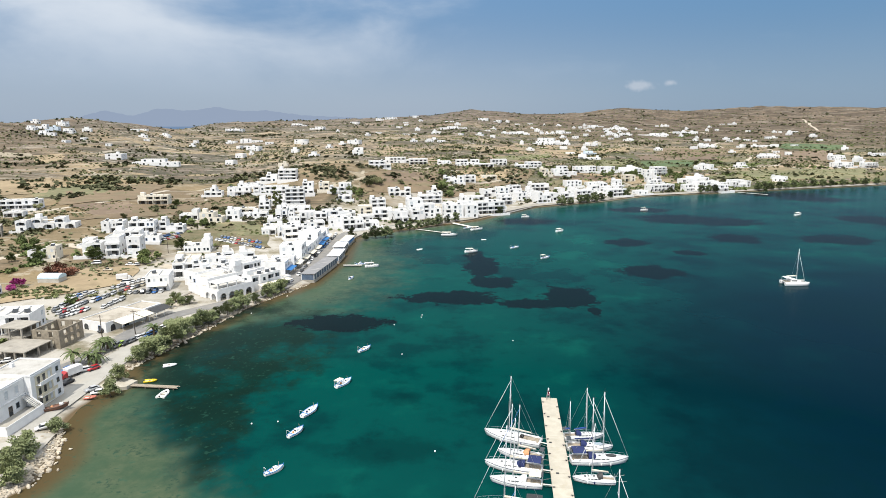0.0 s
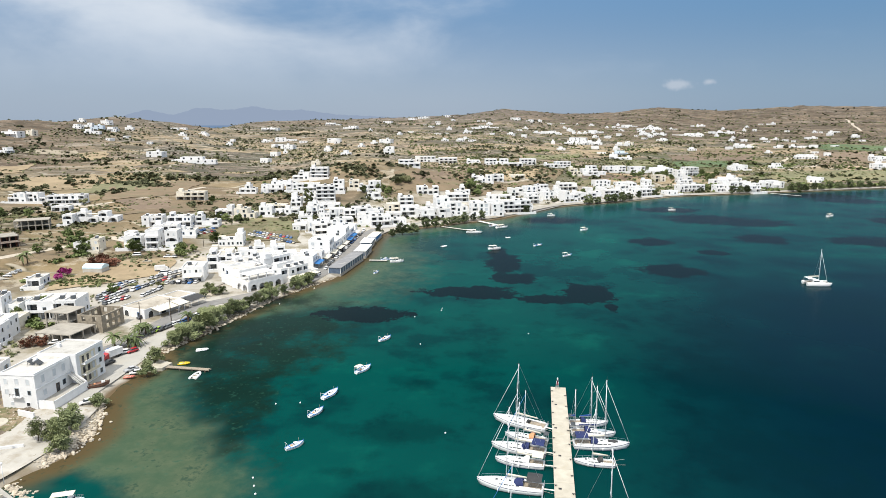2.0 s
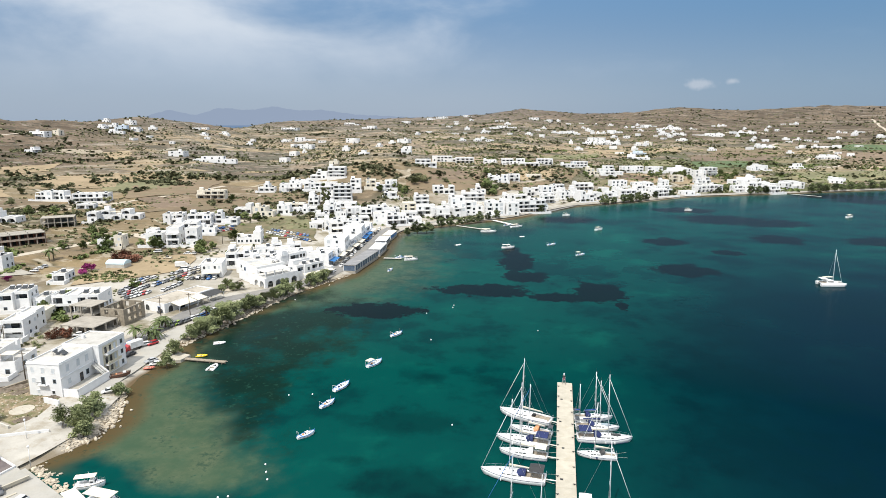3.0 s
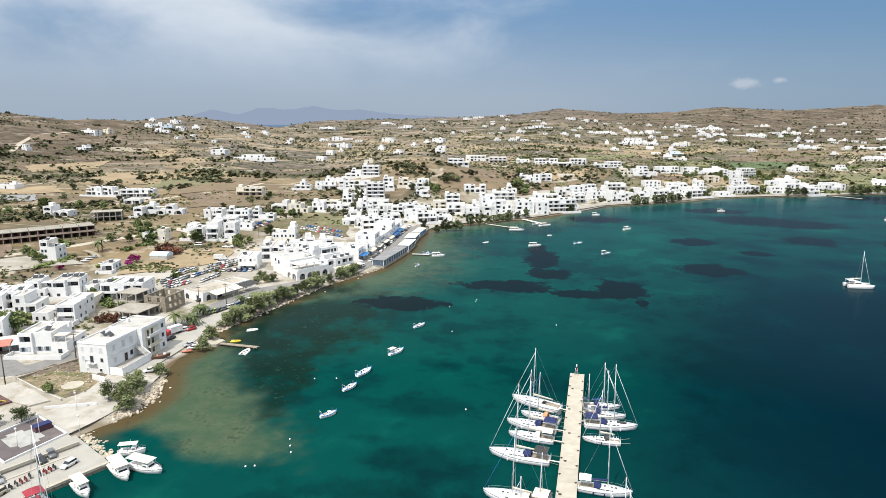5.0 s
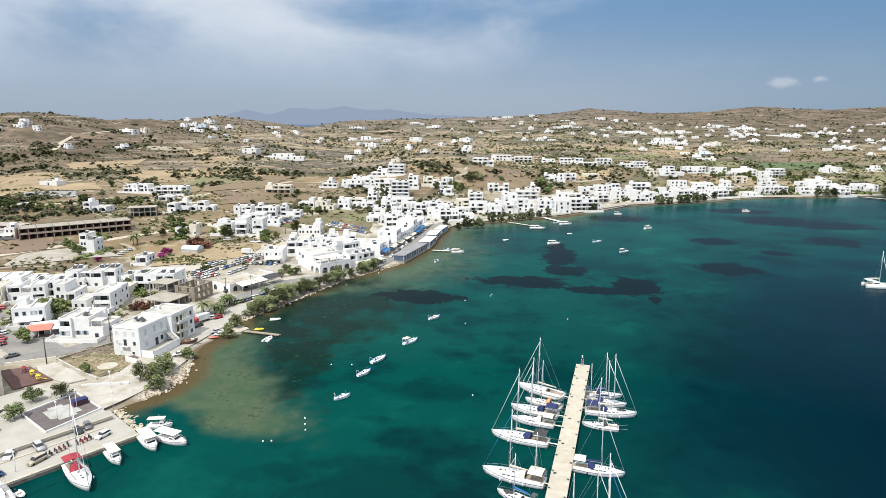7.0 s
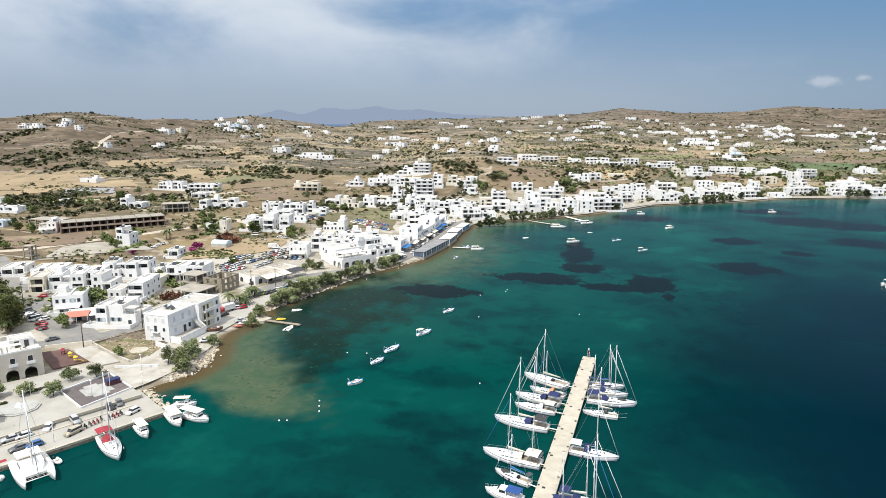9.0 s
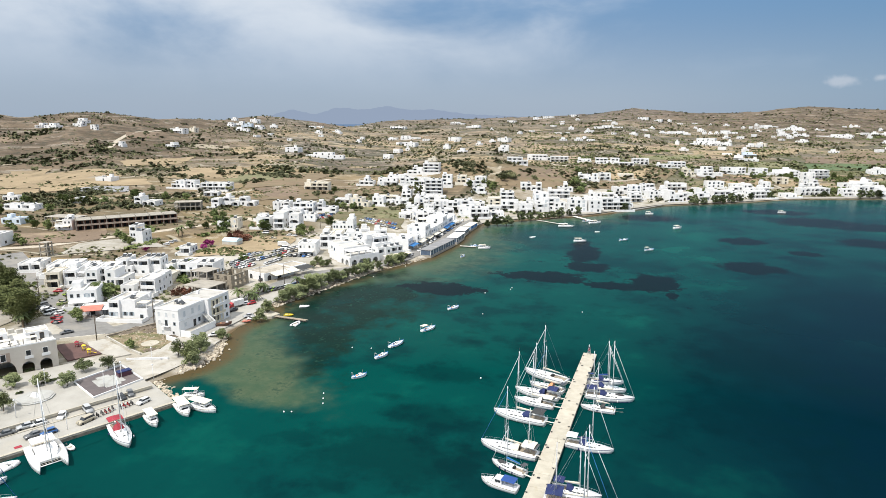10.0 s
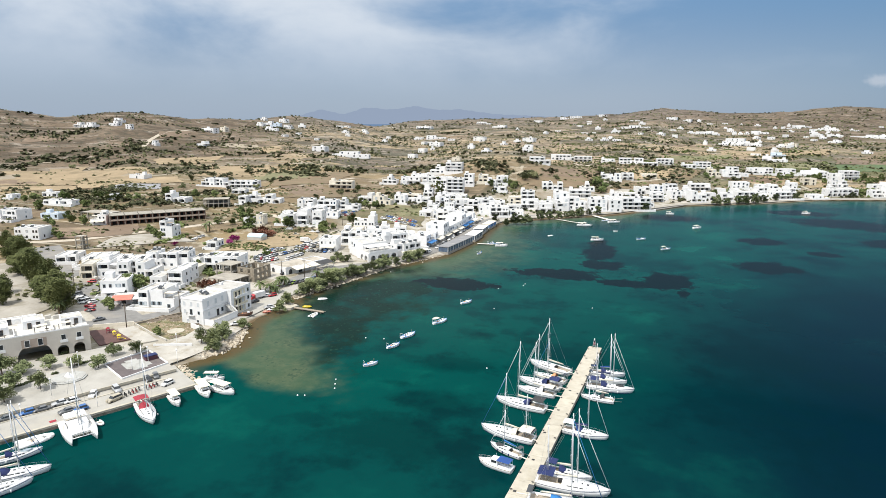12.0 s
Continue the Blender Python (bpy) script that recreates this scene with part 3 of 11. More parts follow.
def waves(x, y, size, seed):
    """A smooth uneven field between about -1 and 1."""
    r, out = np.random.RandomState(seed), 0
    for k in range(9):
        a, p, s = r.uniform(0, 6.283), r.uniform(0, 6.283), size * r.uniform(0.55, 1.6)
        out = out + np.sin((x * np.cos(a) + y * np.sin(a)) * 6.283 / s + p + 1.3 * np.sin((x * np.sin(a) - y * np.cos(a)) * 4.1 / s))
    return out / 4.0


def land_z(x, y):
    x, y = np.asarray(x, float), np.asarray(y, float)
    r, az = np.hypot(x, y), np.degrees(np.arctan2(x, np.maximum(y, 1e-3)))
    sky_r, sky_z = np.interp(az, SKYLINE_AZ, SKYLINE_R), np.interp(az, SKYLINE_AZ, SKYLINE_Z)
    u = r / sky_r
    up = sky_z * np.clip(u, 0, 1) ** np.interp(az, RISE_AZ, RISE_P)
    up = up + waves(x, y, 330, 3) * 0.055 * up * smooth(350, 800, r) * (1 - smooth(0.85, 1.0, u))
    up = up + waves(x, y, 520, 5) * 0.10 * up * smooth(1050, 1700, r) * (1 - smooth(0.82, 1.0, u))
    up = up + waves(x, y, 90, 4) * 0.018 * up * smooth(500, 900, r)
    up = up + 13 * np.exp(-(((x + 95) / 75) ** 2 + ((y - 600) / 62) ** 2)) + 7 * np.exp(-(((x - 85) / 80) ** 2 + ((y - 720) / 60) ** 2))
    up = up - np.clip(u - 1, 0, 1.5) * sky_r * np.where(np.abs(az + 22.7) < 7, 0.25, 0.05)
    d = shore_distance(x, y)
    land = 1.1 * smooth(0, 5, d) + 0.7 * smooth(4, 60, d) + np.maximum(up, -30) * smooth(15, 170, d)
    land = land - 0.40 * np.minimum(1, d / 3) * smooth(19, 15, d) * smooth(98, 90, y)
    return np.where(d > 0, land, np.maximum(d * 0.12, -6))


def ground(x, y):
    return float(land_z(np.array([x]), np.array([y]))[0])


def sheet(name, azimuths, radii, height, material):
    """A sheet of ground in rings round the middle of the place."""
    az, rr = np.meshgrid(np.radians(azimuths), radii)
    x, y = rr * np.sin(az), rr * np.cos(az)
    z = height(x, y)
    rows_n, cols_n = x.shape
    mesh = bpy.data.meshes.new(name)
    i = np.arange(rows_n * cols_n).reshape(rows_n, cols_n)
    quads = np.stack([i[:-1, :-1], i[:-1, 1:], i[1:, 1:], i[1:, :-1]], -1).reshape(-1, 4)
    mesh.from_pydata(np.stack([x, y, z], -1).reshape(-1, 3).tolist(), [], quads.tolist())
    mesh.polygons.foreach_set("use_smooth", [True] * len(mesh.polygons))
    mesh.materials.append(material)
    return new(name, mesh), x.ravel(), y.ravel()

# ---- ground and sea ----
AZ = np.concatenate([np.arange(-180, -75, 3.0), np.arange(-75, 60, 0.4), np.arange(60, 181, 3.0)])
AZ[-1] = 180
RINGS = np.concatenate([[1, 15, 30], np.geomspace(42, 4950, 400)])


def add_values(ob, **named):
    for key, values in named.items():
        a = ob.data.attributes.new(key, "FLOAT", "POINT")
        a.data.foreach_set("value", np.clip(values, 0, 1).astype(np.float32))


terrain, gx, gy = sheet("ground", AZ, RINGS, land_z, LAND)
gd = shore_distance(gx, gy)
in_town = smooth(128, 58, gd + 28 * waves(gx, gy, 90, 8)) * smooth(760, 560, np.hypot(gx, gy)) * (gd > 0)
gr = np.hypot(gx, gy)
gaz = np.degrees(np.arctan2(gx, gy))
lush = 0.75 * smooth(3, 13, gaz) * smooth(600, 690, gr) * smooth(1150, 880, gr + 60 * waves(gx, gy, 130, 14)) + 0.3 * smooth(5, 30, gaz) * smooth(650, 800, gr) * smooth(1900, 1200, gr) + 0.12 * smooth(-30, 0, gaz) * smooth(600, 900, gr) * smooth(1700, 1200, gr)
bare_west = smooth(-27, -36, gaz) * smooth(640, 800, gr + 70 * waves(gx, gy, 180, 12))
bare_east = smooth(7, 16, gaz + 0.006 * (gr - 1500)) * smooth(1250, 1600, gr + 120 * waves(gx, gy, 260, 13))
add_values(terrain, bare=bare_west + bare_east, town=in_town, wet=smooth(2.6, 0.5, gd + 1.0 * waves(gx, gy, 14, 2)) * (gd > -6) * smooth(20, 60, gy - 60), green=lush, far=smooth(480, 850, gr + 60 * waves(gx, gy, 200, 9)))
tagged(terrain, "dry rolling farmland with fields and scrub behind a dusty shore town", "ground", kind="structure")

sea, sx, sy = sheet("water", AZ, RINGS, lambda x, y: 0 * x, WATER)
sd = -shore_distance(sx, sy)
# seagrass meadows: middle x, y, half length, half width, turn in degrees
MEADOWS = [
    (-37, 212, 19, 10, 0), (4, 244, 22, 11, 0), (34, 235, 13, 7, 0), (52, 245, 12, 17, 0), (22, 269, 11, 12, 0),
    (19, 300, 10, 20, 0), (17, 322, 6, 17, 0), (57, 225, 3, 6, 0), (99, 288, 17, 14, 0), (109, 361, 13, 13, 0),
    (173, 452, 31, 26, 0), (159, 500, 27, 17, 0), (200, 438, 28, 20, 0), (179, 374, 16, 17, 0), (134, 331, 9, 8, 0),
    (339, 573, 31, 25, 0), (335, 605, 44, 22, 0), (60, 443, 22, 16, 0), (310, 444, 24, 25, 0), (238, 368, 24, 17, 0)]
weed = 0 * sx
for mx, my, ma, mb, turn_deg in MEADOWS:
    c, s = math.cos(radians(turn_deg)), math.sin(radians(turn_deg))
    e = np.hypot(((sx - mx) * c + (sy - my) * s) / (1.12 * ma), ((sy - my) * c - (sx - mx) * s) / (1.12 * mb))
    weed = np.maximum(weed, np.clip(1.0 - 0.55 * e, 0, 1))
# sunken patches of weed in deeper water: middle x, y, half length, half width
DIM = [(-12, 79, 15, 9), (-20, 65, 8, 3.5), (-12, 124, 9, 5), (-45, 109, 3.5, 3), (-10, 98, 9, 5), (-27, 84, 7, 2.5), (-32, 78, 4, 2), (6, 150, 7, 6), (-10, 151, 6, 4), (-21, 106, 7, 3), (2, 84, 8, 6)]
dim = 0 * sx
for mx, my, ma, mb in DIM:
    dim = np.maximum(dim, np.clip((1.0 if ma > 8 else 0.7) - 0.45 * np.hypot((sx - mx) / ma, (sy - my) / mb), 0, 1))
deep = smooth(-32, 140, sx - 0.30 * (sy - 130)) * 0.90 + 0.12 * smooth(60, 200, sd)
jitter = 2.6 * waves(sx, sy, 24, 61) + 1.6 * waves(sx, sy, 8, 62)
bank_east = np.interp(sy, [94, 106, 118, 130, 142, 155, 175, 240], [-40, -46, -57, -68, -77, -85, -95, -98]) + jitter
bank_south = np.interp(sx, [-90, -77, -64, -50, -37], [101, 104, 97.5, 92.5, 93])
shallow = smooth(-20, 14, bank_east - sx) * smooth(-7, 6, sy - bank_south + 0.5 * jitter) + 0.5 * smooth(24, 3, sd) * smooth(140, 160, sy) + 0.68 * smooth(70, 8, sd) * smooth(196, 228, sy) * smooth(345, 280, sy) + 0.5 * smooth(62, 10, sd) * smooth(290, 335, sy) * smooth(480, 410, sy)
edge = smooth(11, 0.5, sd) * smooth(92, 100, sy) * (1 - 0.6 * smooth(420, 600, sy))
reef_out = np.interp(sy, [104, 118, 138, 160, 180, 222, 262], [-37, -40, -46, -41, -34, -42, -46])
reef = smooth(-7, 15, sx - bank_east) * smooth(reef_out + 14, reef_out - 16, sx + 1.6 * jitter) * (0.80 + 0.26 * waves(sx, sy, 26, 63)) * smooth(98, 110, sy) * smooth(275, 205, sy)
deep = np.maximum(deep * (1 - 0.75 * smooth(160, 390, sy)), 0.20 * smooth(100, 66, sy))
add_values(sea, deep=deep, shallow=shallow, edge=edge, reef=reef, weed=weed, dim=dim)
tagged(sea, "calm clear teal bay water over sand and dark seagrass", "sea", kind="structure")

# ---- building tools ----


def box(bm, x0, x1, y0, y1, z0, z1):
    v = [bm.verts.new(p) for p in ((x0, y0, z0), (x1, y0, z0), (x1, y1, z0), (x0, y1, z0), (x0, y0, z1), (x1, y0, z1), (x1, y1, z1), (x0, y1, z1))]
    for q in ((3, 2, 1, 0), (4, 5, 6, 7), (0, 1, 5, 4), (1, 2, 6, 5), (2, 3, 7, 6), (3, 0, 4, 7)):
        bm.faces.new([v[k] for k in q])
    return bm


def loft(bm, rings, caps=True, smoothed=False):
    """Skin over rings of points of equal count."""
    rows = [[bm.verts.new(p) for p in ring] for ring in rings]
    for a, b in zip(rows, rows[1:]):
        for k in range(len(a)):
            f = bm.faces.new((a[k], a[(k + 1) % len(a)], b[(k + 1) % len(a)], b[k]))
            f.smooth = smoothed
    if caps:
        bm.faces.new(rows[0][::-1])
        bm.faces.new(rows[-1])
    return bm


def tube(bm, a, b, ra, rb=None, seg=6):
    a, b = Vector(a), Vector(b)
    side = (b - a).orthogonal().normalized()
    up = (b - a).normalized().cross(side)
    ring = lambda c, r: [c + (side * math.cos(6.2832 * k / seg) + up * math.sin(6.2832 * k / seg)) * r for k in range(seg)]  # noqa: E731
    return loft(bm, [ring(a, ra), ring(b, ra if rb is None else rb)], smoothed=seg > 5)


def prism(bm, outline, z0, z1):
    """A slab over a plan given anticlockwise."""
    return loft(bm, [[(x, y, z0) for x, y in outline], [(x, y, z1) for x, y in outline]])


def bevelled(bm, width, segments=1):
    bmesh.ops.bevel(bm, geom=list(bm.edges), offset=width, segments=segments, affect="EDGES", profile=0.5)
    return bm


def mesh_of(name, bm, *materials):
    bmesh.ops.recalc_face_normals(bm, faces=bm.faces)
    mesh = bpy.data.meshes.new(name)
    bm.to_mesh(mesh)
    bm.free()
    for m in materials:
        mesh.materials.append(m)
    return mesh


def part(name, shape, material=None, parent=None, label="", at=None):
    """One mesh object under a thing or under a part. shape: a bmesh, or a mesh that is shared."""
    mesh = shape if isinstance(shape, bpy.types.Mesh) else mesh_of(name, shape, material)
    ob = new(name, mesh)
    ob.parent = parent
    if at is not None:
        ob.matrix_basis = at
    if label:
        ob["label"] = label
    return ob


def thing(name, label, category, m, group="", kind=""):
    ob = new(name)
    ob.matrix_basis = m
    return tagged(ob, label, category, group, kind)


def single(name, bm, material, label, category, m=None, group="", kind=""):
    ob = part(name, bm, material)
    if m is not None:
        ob.matrix_basis = m
    return tagged(ob, label, category, group, kind)


VIEW_FROM = Vector((18, -20, 70))

# ---- the concrete pier ----
PIER_HEAD, PIER_TURN = (26.6, 147.4), -5.8   # middle of the outer end; turn of the pier's line


def pier():
    m = pose(PIER_HEAD[0], PIER_HEAD[1], 0, 0, 0, PIER_TURN)
    ob = thing("pier", "long pale concrete pier with worn slabs", "pier", m)
    length, half = 150.0, 2.2
    bm = bmesh.new()
    box(bm, -1.55, half - 0.15, -length, 0, -2.5, 0.98)
    part("base", bm, CONCRETE, ob)
    slab = bmesh.new()
    box(slab, -1.7, half, -2.47, 2.47, 0, 0.24)
    bevelled(slab, 0.035)
    mesh = mesh_of("slab", slab, PIER_CONC)
    for k in range(30):
        part("slab", mesh, None, ob, at=pose(0, -2.5 - 5 * k, 0.985))
    cleat = bmesh.new()
    tube(cleat, (0, 0, 0), (0, 0, 0.22), 0.09, 0.12, 8)
    box(cleat, -0.28, 0.28, -0.06, 0.06, 0.2, 0.28)
    cleat_mesh = mesh_of("cleat", cleat, DARK_METAL)
    ring = bmesh.new()
    box(ring, -0.3, 0.3, -0.3, 0.3, 0, 0.03)
    tube(ring, (-0.2, 0, 0.06), (0.2, 0, 0.06), 0.05, 0.05, 6)
    ring_mesh = mesh_of("mooring_ring", ring, DARK_METAL)
    for k in range(24):
        part("cleat", cleat_mesh, None, ob, at=pose(-1.4, -3 - 6.2 * k, 1.225))
        part("cleat", cleat_mesh, None, ob, at=pose(1.85, -5.4 - 6.2 * k, 1.225))
        if k % 2:
            part("mooring_ring", ring_mesh, None, ob, at=pose(-0.9 + 0.3 * (k % 3), -4.5 - 6.1 * k, 1.225))
    light = thing("beacon_light", "small green and white lattice beacon at the pier head", "beacon", m @ pose(0, -0.9, 1.225))
    for sx_, sy_ in ((-1, -1), (1, -1), (1, 1), (-1, 1)):
        leg = bmesh.new()
        tube(leg, (0.45 * sx_, 0.45 * sy_, 0), (0.2 * sx_, 0.2 * sy_, 2.2), 0.05, 0.045, 6)
        part("leg", leg, STEEL, light)
    for z, w in ((0.7, 0.37), (1.4, 0.29)):
        legs = bmesh.new()
        for k in range(4):
            a, b = [(w * math.cos(1.5708 * q + 0.785) * 1.414, w * math.sin(1.5708 * q + 0.785) * 1.414, z) for q in (k, k + 1)]
            tube(legs, a, b, 0.03, 0.03, 5)
        part("brace", legs, STEEL, light)
    head = bmesh.new()
    tube(head, (0, 0, 2.2), (0, 0, 2.3), 0.42, 0.42, 10)
    part("platform", head, DARK_METAL, light)
    lamp = bmesh.new()
    tube(lamp, (0, 0, 2.3), (0, 0, 2.9), 0.2, 0.17, 10)
    tube(lamp, (0, 0, 2.9), (0, 0, 3.1), 0.24, 0.05, 10)
    part("lantern", lamp, GEL, light)
    box_bm = bmesh.new()
    box(box_bm, -0.3, 0.3, 0.1, 0.2, 1.0, 1.9)
    part("panel", box_bm, RED, light)


pier()

# ---- boats ----


def hull_rings(length, beam, board, draft, stations=14, bow_rise=0.35, stern=0.78, full=0.42):
    """Cross-sections from the transom (x=0) to the stem (x=length)."""
    rings, sheer = [], []
    for k in range(stations + 1):
        s = k / stations
        half = beam / 2 * (stern + (1 - stern) * math.sin(min(s / full, 1) * 1.5708)) if s < full else beam / 2 * max(1 - ((s - full) / (1 - full)) ** 2.1, 0.0)
        half = max(half, 0.03)
        top = board * (1 + bow_rise * s * s)
        low = -draft * (1 - 0.9 * s ** 4)
        x = length * s - (0.0 if s < 0.9 else 0.0)
        x_low = x - 0.07 * length * s ** 3
        pts = [(x, half, top), (x - 0.01 * length * s, half * 0.97, top * 0.55), (x_low + 0.02 * length, half * 0.86, 0.05), (x_low, half * 0.45, low), (x_low, 0, low * 1.1)]
        rings.append(pts + [(px, -py, pz) for px, py, pz in pts[-2::-1]])
        sheer.append((x, half, top))
    return rings, sheer


def deck_mesh(sheer, drop=0.05, inset=0.06):
    bm = bmesh.new()
    rows = [[bm.verts.new((x, (h - inset) * c, z - drop + 0.05 * (1 - c * c))) for c in (-1, -0.5, 0, 0.5, 1)] for x, h, z in ((x, max(h, inset + 0.005), z) for x, h, z in sheer)]
    for a, b in zip(rows, rows[1:]):
        for k in range(4):
            bm.faces.new((a[k], b[k], b[k + 1], a[k + 1]))
    return bm


def wire(bm, a, b, r=0.02):
    tube(bm, a, b, r, r, 4)


def yacht(m, length, cover=None, hood=NAVY, bimini=None, seed=0, label="", mast_k=1.32, group="yachts along the pier", ketch=False, boat_stripe=NAVY):
    """A cruising yacht; its transom at the origin, its bow along x."""
    rnd = random.Random(seed)
    cover = cover or CANVAS
    beam, board = length * 0.30, 0.078 * length + 0.12
    ob = thing("sailing_yacht", label or "white sailing yacht with bare mast moored stern to the pier", "yacht", m, group)
    rings, sheer = hull_rings(length, beam, board, 0.5)
    bm = bmesh.new()
    loft(bm, rings, smoothed=True)
    hull = part("hull", bm, GEL, ob)
    bm = bmesh.new()
    for s in (-1, 1):
        for (a, b) in zip(sheer, sheer[1:]):
            q = [(a[0], s * (a[1] + 0.012), a[2] - 0.22), (b[0], s * (b[1] + 0.012), b[2] - 0.22), (b[0], s * (b[1] + 0.012), b[2] - 0.13), (a[0], s * (a[1] + 0.012), a[2] - 0.13)]
            bm.faces.new([bm.verts.new(p) for p in q])
    part("hull_stripe", bm, boat_stripe, hull)
    bm = bmesh.new()
    for a, b in zip(rings, rings[1:]):
        for k in (2, 6):
            (ax, ay, az), (bx, by, bz) = a[k], b[k]
            s = 1 if ay > 0 else -1
            q = [(ax, ay + 0.02 * s, az), (bx, by + 0.02 * s, bz), (bx, by * 1.02 + 0.025 * s, bz + 0.14), (ax, ay * 1.02 + 0.025 * s, az + 0.14)]
            bm.faces.new([bm.verts.new(p) for p in q])
    part("boot_stripe", bm, RUBBER if seed % 2 else NAVY, hull)
    for s in (-1, 1):
        bm = bmesh.new()
        loft(bm, [[(a[0], s * a[1] - 0.03, a[2] - 0.02), (a[0], s * a[1] + 0.03, a[2] - 0.02), (a[0], s * a[1] + 0.03, a[2] + 0.03), (a[0], s * a[1] - 0.03, a[2] + 0.03)] for a in sheer])
        part("toe_rail", bm, ALU, hull)
    part("deck", deck_mesh(sheer), DECK, ob)
    z = board
    # coachroof from the cockpit to the foredeck
    bm = bmesh.new()
    cabin = []
    for s, w, h in ((0.36, 0.60, 0.48), (0.42, 0.62, 0.52), (0.55, 0.60, 0.46), (0.66, 0.50, 0.36), (0.76, 0.34, 0.16), (0.79, 0.26, 0.02)):
        y, top = beam / 2 * w, z * (1 + 0.35 * s * s) + h
        cabin.append([(s * length, y, z - 0.03), (s * length, y * 0.9, top - 0.08), (s * length, y * 0.7, top), (s * length, -y * 0.7, top), (s * length, -y * 0.9, top - 0.08), (s * length, -y, z - 0.03)])
    loft(bm, cabin)
    roof = part("coachroof", bm, GEL, ob)
    for s in (-1, 1):
        bm = bmesh.new()
        for a, b in ((0.43, 0.50), (0.52, 0.58), (0.60, 0.65)):
            box(bm, a * length, b * length, s * beam / 2 * 0.59 - 0.03, s * beam / 2 * 0.59 + 0.03, z + 0.17, z + 0.34)
        part("cabin_window", bm, GLASS, roof)
    for x in (0.5, 0.62, 0.7):
        bm = bmesh.new()
        box(bm, x * length - 0.25, x * length + 0.25, -0.25, 0.25, z + 0.4, z * (1 + 0.35 * x * x) + (0.52 if x < 0.6 else 0.40 if x < 0.68 else 0.32))
        part("hatch", bm, GLASS, roof)
    # cockpit: sunken sole between coamings and benches
    bm = bmesh.new()
    box(bm, 0.03 * length, 0.36 * length, -beam * 0.27, beam * 0.27, z - 0.05, z + 0.06)
    cockpit = part("cockpit_sole", bm, TEAK, ob)
    for s in (-1, 1):
        bm = bmesh.new()
        box(bm, 0.05 * length, 0.36 * length, s * beam * 0.31 - 0.16, s * beam * 0.31 + 0.16, z - 0.05, z + 0.34)
        part("coaming", bevelled(bm, 0.05), GEL, cockpit)
    bm = bmesh.new()
    loft(bm, [[(0.115 * length + dx, r * math.cos(a), z + 0.8 + r * math.sin(a)) for a in np.linspace(0, 5.76, 12)] for dx, r in ((-0.02, 0.45), (0.02, 0.45), (0.02, 0.39), (-0.02, 0.39), (-0.02, 0.45))], caps=False)
    part("steering_wheel", bm, STEEL, cockpit)
    # mast, boom, rigging
    tall = 0.95 * mast_k * length
    masts = [(0.56 * length, tall)] + ([(0.16 * length, tall * 0.72)] if ketch else [])
    for mx, mh in masts:
        top = Vector((mx - 0.02 * mh, 0, z + 0.3 + mh))
        bm = bmesh.new()
        tube(bm, (mx, 0, z), top, 0.11, 0.075, 8)
        mast = part("mast", bm, ALU, ob)
        bm = bmesh.new()
        wire(bm, top, top + Vector((0, 0, 0.9)), 0.018)
        wire(bm, top + Vector((-0.3, 0, 0.05)), top + Vector((0.5, 0, 0.05)), 0.02)
        part("masthead_aerial", bm, DARK_METAL, mast)
        for k in ((0.38, 0.68) if mh > 11 else (0.52,)):
            bm = bmesh.new()
            sp = beam * (0.30 if k < 0.5 else 0.23)
            tube(bm, (mx - 0.02 * mh * k - 0.1, -sp, z + mh * k), (mx - 0.02 * mh * k - 0.1, sp, z + mh * k), 0.035, 0.035, 5)
            part("spreader", bm, ALU, mast)
        for s in (-1, 1):
            knee = (mx - 0.02 * mh * 0.6, s * beam * 0.26, z + mh * 0.55)
            bm = bmesh.new()
            wire(bm, (mx - 0.2, s * beam * 0.46, z), knee)
            wire(bm, knee, top)
            part("shroud", bm, STEEL, ob)
        bm = bmesh.new()
        wire(bm, top, (0.02 * length, 0, z + 0.1))
        part("backstay", bm, STEEL, ob)
        boom_len = (0.40 if not ketch else 0.30) * length * (1 if mx > 0.3 * length else 0.55)
        bm = bmesh.new()
        tube(bm, (mx - 0.1, 0, z + 1.55), (mx - boom_len, 0, z + 1.5), 0.08, 0.07, 6)
        boom = part("boom", bm, ALU, ob)
        bm = bmesh.new()
        tube(bm, (mx - 0.05, 0, z + 1.85), (mx - boom_len * 0.97, 0, z + 1.62), 0.21, 0.12, 8)
        part("sail_cover", bm, cover, boom)
    bm = bmesh.new()
    tube(bm, (length * 0.985, 0, z * 1.35 + 0.1), (masts[0][0] - 0.018 * masts[0][1], 0, z + masts[0][1] * 0.95), 0.065, 0.04, 6)
    part("furled_jib", bm, GEL if rnd.random() < 0.7 else BLUE, ob)
    # sprayhood, bimini
    if hood:
        bm = bmesh.new()
        arc = lambda x, h: [(x, beam * 0.30 * math.cos(a), z + 0.2 + h * math.sin(a)) for a in np.linspace(0, math.pi, 9)]  # noqa: E731
        loft(bm, [arc(0.30 * length, 1.25), arc(0.37 * length, 1.2), arc(0.44 * length, 0.45)], caps=False, smoothed=True)
        part("sprayhood", bm, hood, ob)
    if bimini:
        bm = bmesh.new()
        arc = lambda x, d: [(x, beam * 0.40 * c, z + 1.95 + 0.18 * (1 - c * c) - d) for c in (-1, -0.6, -0.2, 0.2, 0.6, 1)] + [(x, beam * 0.40 * c, z + 1.91 + 0.18 * (1 - c * c) - d) for c in (1, 0.6, 0.2, -0.2, -0.6, -1)]  # noqa: E731
        loft(bm, [arc(0.03 * length, 0.08), arc(0.14 * length, 0), arc(0.25 * length, 0.08)])
